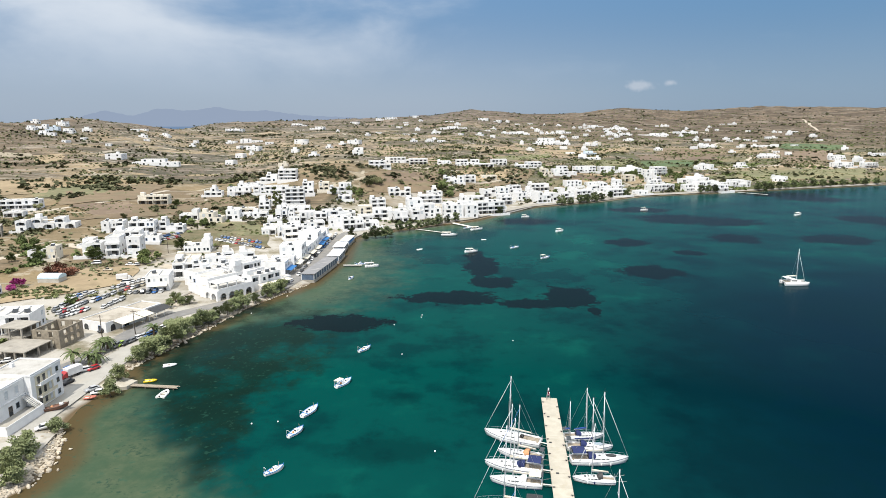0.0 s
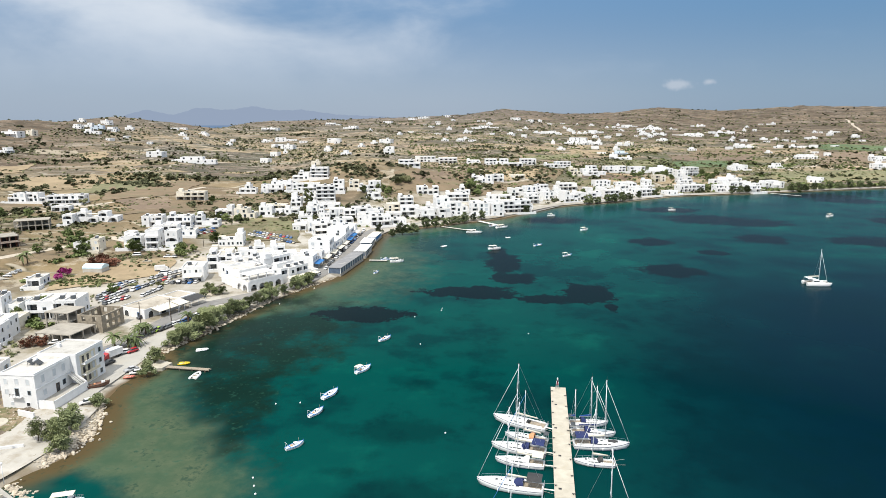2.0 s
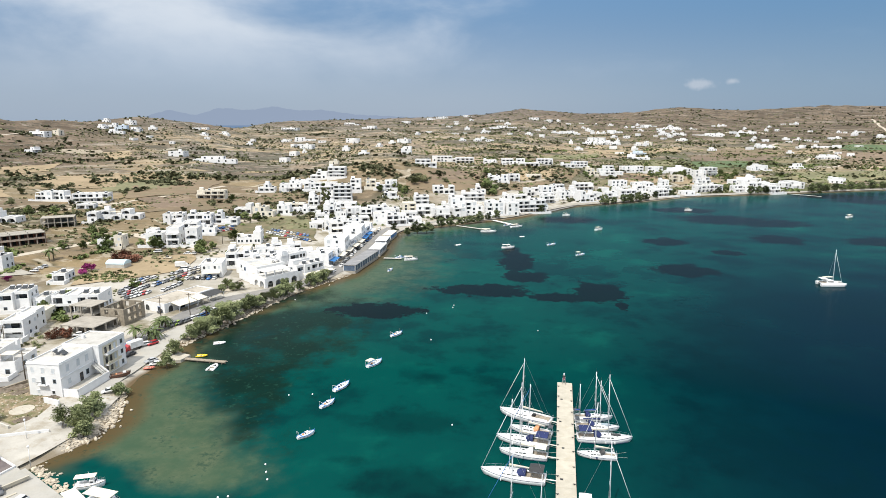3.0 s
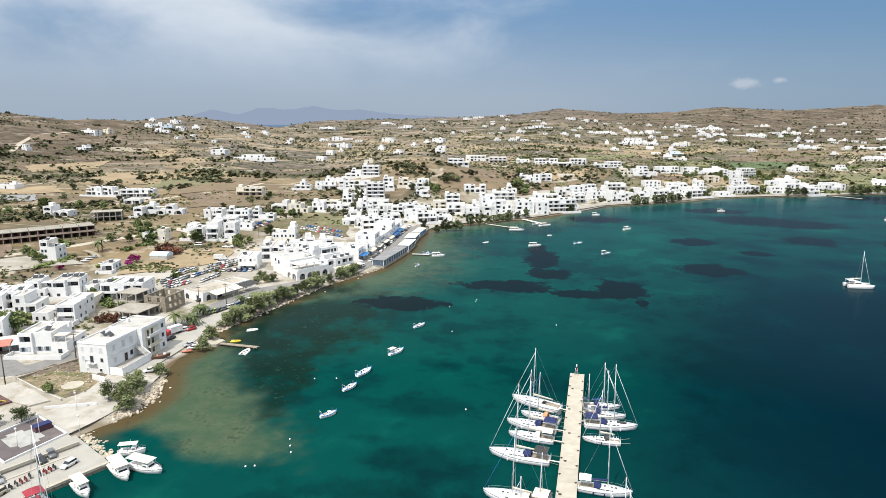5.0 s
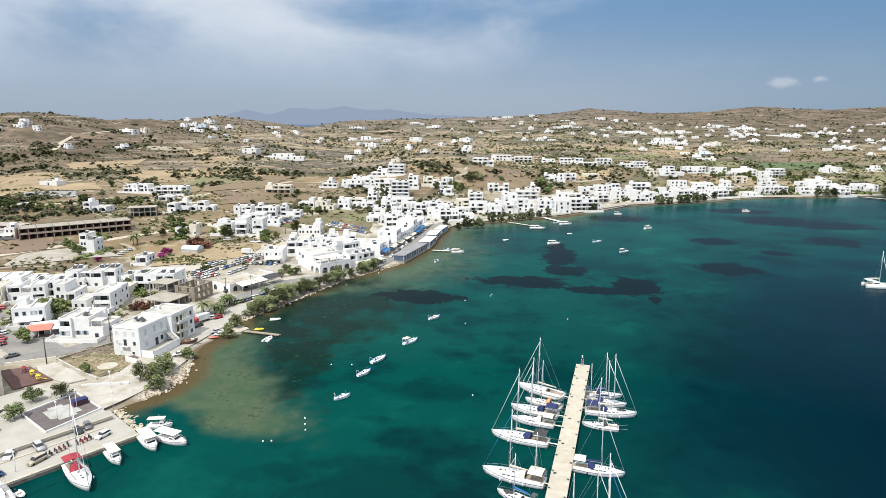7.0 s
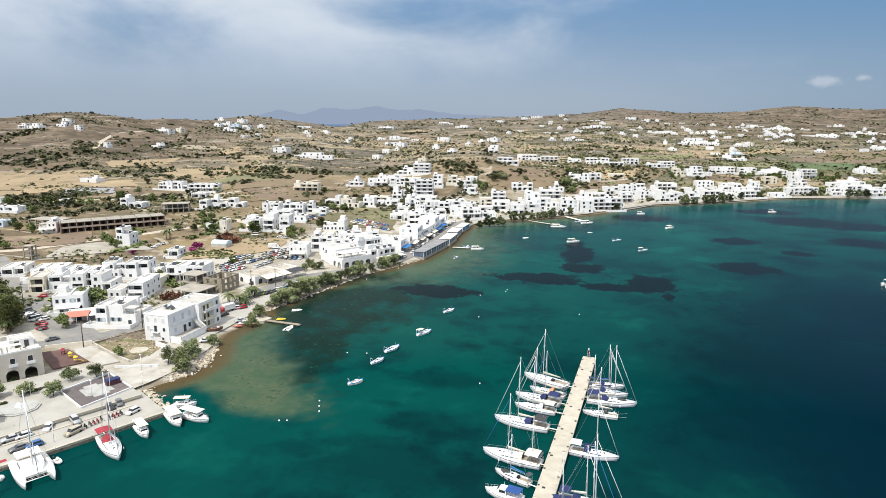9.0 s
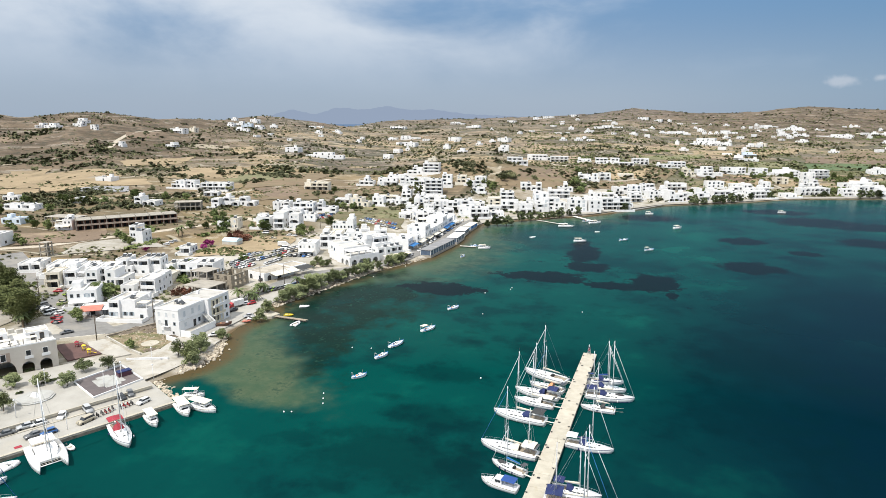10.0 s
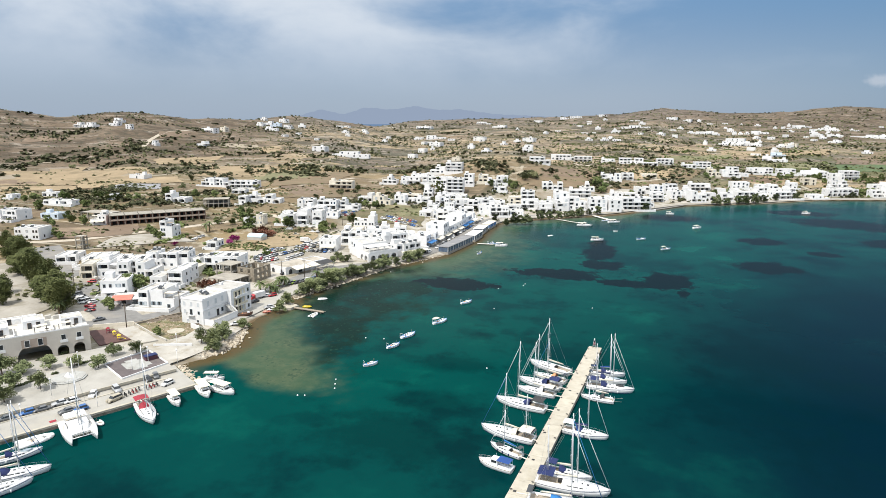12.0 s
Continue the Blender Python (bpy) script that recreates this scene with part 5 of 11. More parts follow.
motor_boat(spot, size, top=CANVAS, label='white excursion boat with a flat cream awning on posts', group='boats along the quay', awning=True)
spot, size = afloat(-73.5, 91.4, -68.2, 93.1)
motor_boat(spot, size, top=CANVAS, label='white excursion boat with a flat cream awning on posts', group='boats along the quay', awning=True)
spot, size = afloat(-82.0, 63.8, -78.6, 62.5)
dinghy(spot, 3.0, group='boats along the quay')
spot, size = afloat(-89.3, 49.4, -86.9, 53.8)
dinghy(spot, 7.0, label='long white rigid inflatable beside the quay', group='boats along the quay')
spot, size = afloat(-87.3, 41.9, -83.8, 47.2)
yacht(spot, 9.5, seed=22, group='boats along the quay', label='white sailing yacht moored stern to the quay')
spot, size = afloat(-83.0, 36.4, -75.1, 43.3)
yacht(spot, 12.5, seed=23, group='boats along the quay', label='white sailing yacht moored stern to the quay', hood=NAVY, mast_k=1.2)
spot, size = afloat(-79.5, 30.7, -74.5, 38.5)
yacht(spot, 11.5, seed=24, group='boats along the quay', label='white sailing yacht moored stern to the quay')
dinghy(pose(-82.4, 171.6, 0, 0, 0, 20), 3.6, motor=False)
dinghy(pose(-82.8, 160.7, 0, 0, 0, 10), 3.2, colour=YELLOW, motor=False, label='small yellow boat afloat near the shore')
dinghy(pose(-73.8, 150.2, 0, 0, 0, 88), 4.4)

# ---- houses of the town ----
WINDOW_SHAPES = {}


def window_meshes(w, h, paint, door=False, far=False, shut=False, arched=False):
    """Casing round the opening, and the pane set back in it; the wall's face is the plane y=0."""
    key = (w, h, paint.name, door, far, shut, arched)
    if key not in WINDOW_SHAPES:
        bm = bmesh.new()
        f = 0.09
        arc = [(math.cos(math.pi * k / 8), math.sin(math.pi * k / 8)) for k in range(9)]
        ring = lambda e, y: ([(-w / 2 - e, y, -e), (w / 2 + e, y, -e)] + ([((w / 2 + e) * c, y, h - w / 2 + (w / 2 + e) * q) for c, q in arc] if arched  # noqa: E731
                             else [(w / 2 + e, y, h + e), (-w / 2 - e, y, h + e)]))
        loft(bm, [ring(f, 0.05), ring(f, -0.06), ring(0, -0.06), ring(0, 0.0)], caps=False)
        if far:
            pane = bm.faces.new([bm.verts.new(p) for p in ring(0, -0.01)])
            pane.material_index = 1
            WINDOW_SHAPES[key] = (mesh_of("window", bm, paint, PALE_SHUT if shut else GLASS), None)
        else:
            pane = bmesh.new()
            if arched:
                loft(pane, [ring(0, -0.015), ring(0, 0.03)])
            else:
                box(pane, -w / 2, w / 2, -0.015, 0.03, 0, h)
            WINDOW_SHAPES[key] = (mesh_of("window", bm, paint), mesh_of("pane", pane, PALE_SHUT if shut else GLASS))
    return WINDOW_SHAPES[key]


SHUTTERS = {}


def shutter_mesh(w, h, paint):
    key = (w, h, paint.name)
    if key not in SHUTTERS:
        SHUTTERS[key] = mesh_of("shutter", bevelled(box(bmesh.new(), -w / 4 + 0.03, w / 4 - 0.03, -0.07, -0.01, 0, h), 0.012), paint)
    return SHUTTERS[key]


def block(bm, x0, x1, y0, y1, z0, z1, lip=0.22, sink=0.38):
    """A flat-roofed volume whose walls stand up round the roof as a parapet."""
    ring = lambda i, z: [(x0 + i, y0 + i, z), (x1 - i, y0 + i, z), (x1 - i, y1 - i, z), (x0 + i, y1 - i, z)]  # noqa: E731
    loft(bm, [ring(0, z0), ring(0, z1 - 0.05), ring(0.05, z1), ring(lip - 0.05, z1), ring(lip, z1 - 0.05), ring(lip, z1 - sink)], caps=False)


def flat_roof(bm, x0, x1, y0, y1, z, lip=0.2, sink=0.38):
    box(bm, x0 + lip, x1 - lip, y0 + lip, y1 - lip, z - sink - 0.15, z - sink + 0.01)


HEATER = []


def heater_mesh():
    if not HEATER:
        bm = bmesh.new()
        loft(bm, [[(-0.9, -0.7, 0.25), (0.9, -0.7, 0.25), (0.9, -0.66, 0.33), (-0.9, -0.66, 0.33)], [(-0.9, 0.6, 1.15), (0.9, 0.6, 1.15), (0.9, 0.64, 1.23), (-0.9, 0.64, 1.23)]])
        box(bm, -0.8, -0.74, 0.5, 0.56, 0, 1.1)
        box(bm, 0.74, 0.8, 0.5, 0.56, 0, 1.1)
        mid = len(bm.faces)
        tube(bm, (-0.75, 0.75, 1.25), (0.75, 0.75, 1.25), 0.27, 0.27, 10)
        bm.faces.ensure_lookup_table()
        for f in bm.faces[mid:]:
            f.material_index = 1
        HEATER.append(mesh_of("solar_heater", bm, GLASS, ALU))
    return HEATER


def solar_heater(x, y, z, parent, turn=0):
    part("solar_heater", heater_mesh()[0], None, parent, "dark solar water heater", at=pose(x, y, z, 0, 0, turn))


def openings(parent, m, x0, x1, y0, y1, floors, rnd, paint, base=0.0, storey=3.1, far=False, dense=1.0, front_doors=True):
    """Windows, doors and dark panes in place of shaded loggias, on the faces of a volume that look towards the water
    and the pier.
    """
    m3 = m.to_3x3()
    centre = m @ Vector(((x0 + x1) / 2, (y0 + y1) / 2, 2))
    to = (VIEW_FROM - centre)
    to.z = 0
    to.normalize()
    doors_done = False
    for k, (nx, ny, span, px, py) in enumerate(((0, -1, x1 - x0, (x0 + x1) / 2, y0), (1, 0, y1 - y0, x1, (y0 + y1) / 2), (0, 1, x1 - x0, (x0 + x1) / 2, y1), (-1, 0, y1 - y0, x0, (y0 + y1) / 2))):
        n = m3 @ Vector((nx, ny, 0))
        if n.dot(to) < 0.12:
            continue
        count = max(1, int(span / (4.2 if centre.length < 330 else 6.2 if centre.length < 560 else 8.0) * dense))
        for fl in range(floors):
            door_at = rnd.randrange(count) if front_doors and fl == 0 and not doors_done else -1
            doors_done = doors_done or door_at >= 0
            for i in range(count):
                if rnd.random() < 0.18 and i != door_at:
                    continue
                off = (i + 0.5) / count * span - span / 2 + rnd.uniform(-0.15, 0.15)
                door = i == door_at or (fl > 0 and rnd.random() < 0.15)
                # wide arched dark panes stand in for the shade of open loggias
                wide = rnd.random() < (0.42 if fl == 0 else 0.22)
                w, h, sill = (2.0, 2.3, 0.12) if wide else (1.0, 2.1, 0.12) if door else rnd.choice(((1.0, 1.2, 0.95), (0.8, 1.0, 1.05), (1.2, 1.4, 0.9)))
                # far windows enlarged so their dark panes pass for shaded loggias too
                if centre.length > 450 and not wide and not door:
                    w, h = w * 1.75, h * 1.35
                simple = far or centre.length > 270
                fr, pane = window_meshes(w, h, PLASTER if wide else paint, door, simple, rnd.random() < 0.25 and not wide and centre.length < 450, wide)
                x = px + (off if ny else 0)
                y = py + (off if nx else 0)
                turn = (0, 90, 180, 270)[k]
                ob = part("door" if door else "window", fr, None, parent, at=pose(x, y, base + fl * storey + sill, 0, 0, turn))
                if pane:
                    part("pane", pane, None, ob)
                    if not door and not wide and paint is not PLASTER and centre.length < 215 and rnd.random() < 0.6:
                        for side in (-1, 1):
                            part("shutter", shutter_mesh(w, h, paint), None, ob, at=pose(side * (w * 0.75 + 0.12), 0, 0))


HOUSE_LABELS = ("white cubic house with flat roof and small windows", "whitewashed flat-roofed village house", "white plastered house with parapet roof",
                "white island house with shuttered windows", "bright white two-part house with a terrace")


PLACED = []


def house(x, y, w, d, floors, turn, seed, z=None, wall=None, far=False, extras=True):
    """A flat-roofed island house: main volume, often an upper or side volume, terrace, veranda, chimney, water heater."""
    rnd = random.Random(seed * 7919 + 13)
    wall = wall or ((PALE_CREAM, PALE_CREAM, PALE_BLUE)[seed % 3] if seed % 8 == 3 else PLASTER)
    PLACED.append((x, y, max(w, d) / 2))
    c, s = math.cos(radians(turn)), math.sin(radians(turn))
    corners = [(x + c * a - s * b, y + s * a + c * b) for a in (-w / 2, w / 2) for b in (-d / 2, d / 2)]
    hs = [ground(*p) for p in corners]
    z = (min(hs) if not far else sum(hs) / 4) if z is None else z
    low = -0.3 if not far else min(hs) - z - 0.3
    floors_i = max(1, int(floors))
    storey = 3.1
    m = pose(x, y, z, 0, 0, turn)
    label = rnd.choice(HOUSE_LABELS) if floors_i < 3 else "tall white apartment house with balconies"
    ob = thing("house", label, "house", m, "white houses of the town" if not far else "scattered white farmhouses")
    paint = rnd.choice((SHUT_BLUE, SHUT_GREY, SHUT_GREY, SHUT_BROWN, PLASTER))
    rise = max(hs) - z if not far else 0.0
    h = floors_i * storey + 0.45 + min(rise, 2.0) * 0.6
    base = min(rise, 2.0) * 0.6
    split = rnd.random()
    setback = floors_i >= 2 and split < 0.55 and extras
    h_main = h - storey if setback else h
    bm = bmesh.new()
    block(bm, -w / 2, w / 2, -d / 2, d / 2, low, h_main)
    part("wall", bm, wall, ob)
    bm = bmesh.new()
    flat_roof(bm, -w / 2, w / 2, -d / 2, d / 2, h_main)
    roof = part("roof", bm, ROOF_WHITE, ob)
    openings(ob, m, -w / 2, w / 2, -d / 2, d / 2, floors_i - (1 if setback else 0), rnd, paint, base, storey, far)
    top = h_main
    if setback:
        a0, a1 = (-w / 2 + 0.02, w / 2 - rnd.uniform(0.25, 0.45) * w) if rnd.random() < 0.5 else (-w / 2 + rnd.uniform(0.25, 0.45) * w, w / 2 - 0.02)
        b0, b1 = -d / 2 + rnd.uniform(0.1, 0.3) * d, d / 2 - 0.02
        bm = bmesh.new()
        block(bm, a0, a1, b0, b1, h_main - 0.4, h)
        up = part("upper_storey", bm, wall, ob)
        bm = bmesh.new()
        flat_roof(bm, a0, a1, b0, b1, h)
        part("upper_roof", bm, ROOF_WHITE, up)
        openings(ob, m, a0, a1, b0, b1, 1, rnd, paint, h_main - 0.35, storey, far)
        top = h
    if extras and rnd.random() < 0.45:      # lower wing
        side = rnd.choice((-1, 1))
        ww, wd = w * rnd.uniform(0.3, 0.5), d * rnd.uniform(0.5, 0.8)
        a0, a1 = (w / 2 - 0.01, w / 2 + ww) if side > 0 else (-w / 2 - ww, -w / 2 + 0.01)
        bm = bmesh.new()
        block(bm, a0, a1, -d / 2, -d / 2 + wd, low, storey + 0.3 + base)
        wing = part("wing", bm, wall, ob)
        bm = bmesh.new()
        flat_roof(bm, a0, a1, -d / 2, -d / 2 + wd, storey + 0.3 + base)
        part("wing_roof", bm, ROOF_WHITE, wing)
        openings(ob, m, a0, a1, -d / 2, -d / 2 + wd, 1, rnd, paint, base, storey, far)
    if extras and rnd.random() < (0.6 if math.hypot(x, y) < 420 else 0.42):      # veranda or balcony on the sea side
        k = 0 if rnd.random() < 0.5 else 1
        span, px, py = ((w, 0, -d / 2), (d, w / 2, 0))[k]
        vz = base + storey * (floors_i - 1 if floors_i > 1 and not setback else 1) - 0.12
        half, deep = span * rnd.uniform(0.34, 0.49), rnd.uniform(1.8, 3.0)
        v = part("veranda", box(bmesh.new(), -half, half, -deep, 0.0, vz, vz + 0.2), wall, ob, at=pose(px, py, 0, 0, 0, 90 * k))
        if vz > 4:
            part("balustrade", box(bmesh.new(), -half, half, -deep, -deep + 0.12, vz + 0.2, vz + 1.05), wall, v)
        post = bmesh.new()
        box(post, -0.16, 0.16, -0.16, 0.16, low, vz)
        pm = mesh_of("post", post, wall)
        n = max(1, int(half * 2 / 5.5)) if math.hypot(x, y) < 330 else 1
        for i in range(n + 1):
            part("post", pm, None, v, at=pose(-half + 0.2 + (2 * half - 0.4) * i / n, -deep + 0.2, 0))
    if rnd.random() < 0.35 and math.hypot(x, y) < 420:
        cx, cy = rnd.uniform(-0.35, 0.35) * w, rnd.uniform(0.0, 0.35) * d
        bm = bmesh.new()
        box(bm, cx - 0.3, cx + 0.3, cy - 0.3, cy + 0.3, h_main - 0.5, top + 0.9)
        box(bm, cx - 0.38, cx + 0.38, cy - 0.38, cy + 0.38, top + 0.78, top + 0.9)
        part("chimney", bm, wall, roof)
    yard_rnd = random.Random(seed * 31 + 7)
    if extras and w > 10.5 and yard_rnd.random() < 0.7:      # head of the roof stair
        sx0, sy0 = yard_rnd.uniform(-0.4, 0.1) * w, yard_rnd.uniform(0.0, 0.15) * d
        bm = bmesh.new()
        block(bm, sx0, sx0 + yard_rnd.uniform(2.4, 4.0), sy0, sy0 + 2.6, h_main - 0.4, h_main + 2.2, 0.2, 0.15)
        box(bm, sx0 + 0.1, sx0 + 2.3, sy0 + 0.1, sy0 + 2.5, h_main + 1.95, h_main + 2.06)
        part("stair_head", bm, wall, roof)
    if math.hypot(x, y) < 400 and yard_rnd.random() < 0.45:      # walled yard in front
        k, yw, yd = yard_rnd.choice((-1, 1)), w * yard_rnd.uniform(0.5, 0.9), yard_rnd.uniform(2.5, 5.0)
        bm = bmesh.new()
        e0, e1 = (-w / 2, -w / 2 + yw) if k < 0 else (w / 2 - yw, w / 2)
        ring = lambda z, i: [(e0 + i, -d / 2, z), (e0 + i, -d / 2 - yd + i, z), (e1 - i, -d / 2 - yd + i, z), (e1 - i, -d / 2, z), (e1 - i - 0.25, -d / 2, z), (e1 - i - 0.25, -d / 2 - yd + i + 0.25, z), (e0 + i + 0.25, -d / 2 - yd + i + 0.25, z), (e0 + i + 0.25, -d / 2, z)]  # noqa: E731
        loft(bm, [ring(low - 0.6, 0), ring(base + 1.1, 0)])
        part("yard_wall", bm, wall, ob)
    if not far and rnd.random() < 0.5:
        hx, hy = rnd.uniform(-0.3, 0.3) * w, rnd.uniform(-0.3, 0.0) * d
        solar_heater(hx, hy, h_main - 0.37, roof, -turn + 100)
        if rnd.random() < 0.4 and w > 9:
            solar_heater(hx + 2.2, hy, h_main - 0.37, roof, -turn + 100)
    return ob

STYLE_LABELS = {"row": "white flat-roofed row of rooms with recessed loggias", "balcony": "white flat-roofed house with long shaded balconies", "arch": "white house with round-arched loggias and parapet roof",
                "tier": "white house stepped back in terraces", "plain": "plain white cubic house with few small windows", "shop": "white seafront house with a shop awning at street level"}
ROOMS = {}


def pierced(bm, x0, x1, y0, y1, z0, z1, a0, a1, b0, b1, arched=False):
    """A piece of wall with one opening right through it, square or round-headed."""
    box(bm, x0, a0, y0, y1, z0, z1)
    box(bm, a1, x1, y0, y1, z0, z1)
    if b0 > z0 + 0.02:
        box(bm, a0, a1, y0, y1, z0, b0)
    if not arched:
        box(bm, a0, a1, y0, y1, b1, z1)
        return
    c, r, n = (a0 + a1) / 2, (a1 - a0) / 2, 6
    rise = min(r, b1 - b0 - 0.6)
    for k in range(n):
        u0, u1 = math.pi * k / n, math.pi * (k + 1) / n
        p, q = (c - r * math.cos(u0), b1 - rise + rise * math.sin(u0)), (c - r * math.cos(u1), b1 - rise + rise * math.sin(u1))
        loft(bm, [[(p[0], y, p[1]), (q[0], y, q[1]), (q[0], y, z1), (p[0], y, z1)] for y in (y0, y1)])


def roof_edge(bm, x0, x1, y0, y1, z, h=0.55, t=0.24):
    """The parapet round a flat roof."""
    box(bm, x0, x1, y0, y0 + t, z, z + h)
    box(bm, x0, x1, y1 - t, y1, z, z + h)
    box(bm, x0, x0 + t, y0 + t, y1 - t, z, z + h)
    box(bm, x1 - t, x1, y0 + t, y1 - t, z, z + h)


def dwelling(x, y, w, d, floors, turn, style, seed, wall=None, heaters=0):
    """A flat-roofed island house made of bays, each with its own front line and height; x, y: the middle of its front."""
    rnd = random.Random(seed * 733 + 5)
    wall = wall or (PALE_CREAM if seed % 17 == 6 else PLASTER)
    c, s = math.cos(radians(turn)), math.sin(radians(turn))
    PLACED.append((x - s * d / 2, y + c * d / 2, max(w, d) / 2))
    hs = [ground(x + c * a - s * b, y + s * a + c * b) for a in (-w / 2, w / 2) for b in (0, d)]
    z = hs[0] * 0.5 + hs[2] * 0.5
    low, base = min(hs) - z - 0.5, max(0.0, min(1.2, max(hs) - z) * 0.3)
    m = pose(x, y, z, 0, 0, turn)
    away = math.hypot(x, y)
    ob = thing("house", STYLE_LABELS[style] if wall is PLASTER else STYLE_LABELS[style].replace("white", "pale blue" if wall is PALE_BLUE else "cream"), "house", m, "houses of the town")
    paint = rnd.choice((SHUT_BLUE, SHUT_GREY, SHUT_GREY, SHUT_BROWN, PLASTER, PLASTER))
    n = max(1, round(w / (rnd.uniform(3.7, 4.6) if away < 330 else rnd.uniform(4.4, 5.6))))
    cuts = [-w / 2 + w * (k + (rnd.uniform(-0.12, 0.12) if 0 < k < n else 0)) / n for k in range(n + 1)]
    walls, roofs, st, rc = bmesh.new(), bmesh.new(), 3.05, 1.7
    fitted = []

    def opening(ox, oy, oz, ow, oh, ang, door=False):
        fitted.append((round(ow, 1), oh, ox, oy, oz, ang, door))

    lines, tops = [], []
    for k in range(n):
        x0, x1 = cuts[k], cuts[k + 1]
        line = rnd.choice((0.0, 0.0, 0.0, 0.9, -0.8)) if style in ("row", "arch", "tier") and n > 1 else 0.0
        fl = floors - (1 if floors > 1 and rnd.random() < (0.3 if n > 2 else 0.12) and style != "balcony" else 0)
        lines.append(line)
        for f in range(fl):
            f0 = line + (2.4 * f if style == "tier" else 0.0)
            z0, z1 = base + f * st - (0 if f else base - low), base + (f + 1) * st
            zf = base + f * st
            kind = rnd.random()
            loggia = {"row": 0.5, "balcony": 0.85, "arch": 0.75, "tier": 0.45, "plain": 0.08, "shop": 0.8 if f == 0 else 0.4}[style]
            if kind < loggia:
                gap = min(0.45, (x1 - x0) * 0.14)
                pierced(walls, x0, x1, f0, f0 + 0.3, z0, z1, x0 + gap, x1 - gap, zf + (0.85 if f and style != "balcony" else 0.02), z1 - (0.5 if style != "arch" else 0.3), style == "arch")
                box(walls, x0, x0 + 0.2, f0 + 0.3, f0 + rc, z0, z1 - 0.22)
                box(walls, x1 - 0.2, x1, f0 + 0.3, f0 + rc, z0, z1 - 0.22)
                box(walls, x0, x1, f0 + 0.3, f0 + rc, z1 - 0.22, z1)
                box(walls, x0 + 0.2, x1 - 0.2, f0 + 0.3, f0 + rc, z0, zf)
                # wide dark glass door, its colour also deepening the loggia's shade
                opening((x0 + x1) / 2, f0 + rc, zf + 0.06, min(2.6, (x1 - x0) * 0.62), 2.15, 0, True)
            else:
                box(walls, x0, x1, f0, f0 + rc, z0, z1)
                if kind < 0.93:
                    if x1 - x0 > 3.4 and away < 420 and rnd.random() < 0.6:
                        for q in (0.29, 0.71):
                            opening(x0 + (x1 - x0) * q, f0, zf + 0.95, 0.9, 1.25, 0)
                    else:
                        big = 1.0 if away < 420 else 1.35
                        opening((x0 + x1) / 2 + rnd.uniform(-0.4, 0.4), f0, zf + (0.9 if rnd.random() < 0.7 else 0.06), 1.1 * big, 1.3 * big, 0)
            box(walls, x0, x1, f0 + rc, d, z0, z1)
            if f == fl - 1 or style == "tier":
                roof_edge(walls, x0, x1, f0, d, z1)
                if f == fl - 1:
                    box(roofs, x0 + 0.25, x1 - 0.25, f0 + 0.25, d - 0.25, z1 - 0.1, z1 + 0.06)
                else:
                    box(roofs, x0 + 0.25, x1 - 0.25, f0 + 0.25, f0 + 2.4, z1 - 0.1, z1 + 0.04)
        tops.append(base + fl * st)
    part("wall", walls, wall, ob)
    roof = part("roof", roofs, ROOF_WHITE, ob)
    to = VIEW_FROM - m.translation
    side_seen = (m.to_3x3() @ Vector((1, 0, 0))).dot(to.normalized()) > 0.15
    left_seen = (m.to_3x3() @ Vector((-1, 0, 0))).dot(to.normalized()) > 0.15
    for seen, sx, ang, top in ((side_seen, w / 2, 90, tops[-1]), (left_seen, -w / 2, 270, tops[0])):
        if seen:
            count = max(1, int((d - 2.2) / (3.4 if away < 420 else 5.5)))
            for f in range(int(round((top - base) / st))):
                for q in range(count):
                    y0 = 2.2 + (2.4 * f if style == "tier" else 0)
                    if rnd.random() < (0.8 if style != "plain" else 0.5) and y0 < d - 2:
                        opening(sx, y0 + (d - y0) * (q + 0.5) / count, base + f * st + 0.95, 1.0, 1.25, ang)
    for ow, oh, ox, oy, oz, ang, door in fitted:
        fr, pane = window_meshes(ow, round(oh, 2), PLASTER if door and away > 260 else paint, door, away > 215 or door, not door and rnd.random() < 0.2)
        o = part("door" if door else "window", fr, None, ob, at=pose(ox, oy, oz, 0, 0, ang))
        if pane:
            part("pane", pane, None, o)
            if paint is not PLASTER and rnd.random() < 0.6:
                for side in (-1, 1):
                    part("shutter", shutter_mesh(ow, round(oh, 2), paint), None, o, at=pose(side * (ow * 0.75 + 0.12), 0, 0))
    if style == "balcony":
        for f in range(1, floors):
            zb = base + f * st
            bm = bmesh.new()
            box(bm, -w / 2, w / 2 + 0.0, -1.5, 0.0, zb - 0.16, zb + 0.02)
            box(bm, -w / 2, w / 2, -1.5, -1.38, zb + 0.02, zb + 0.85)
            box(bm, -w / 2, -w / 2 + 0.12, -1.38, 0, zb + 0.02, zb + 0.85)
            box(bm, w / 2 - 0.12, w / 2, -1.38, 0, zb + 0.02, zb + 0.85)
            bal = part("balcony", bm, wall, ob)
            if f == 1:
                key = ("post", wall.name, round(zb - low, 1))
                if key not in ROOMS:
                    ROOMS[key] = mesh_of("post", box(bmesh.new(), -0.16, 0.16, -0.16, 0.16, low, zb - 0.15), wall)
                for q in ([-w / 2 + 0.2, w / 2 - 0.2] if w < 12 else [-w / 2 + 0.2, 0, w / 2 - 0.2]):
                    part("post", ROOMS[key], None, bal, at=pose(q, -1.3, 0))
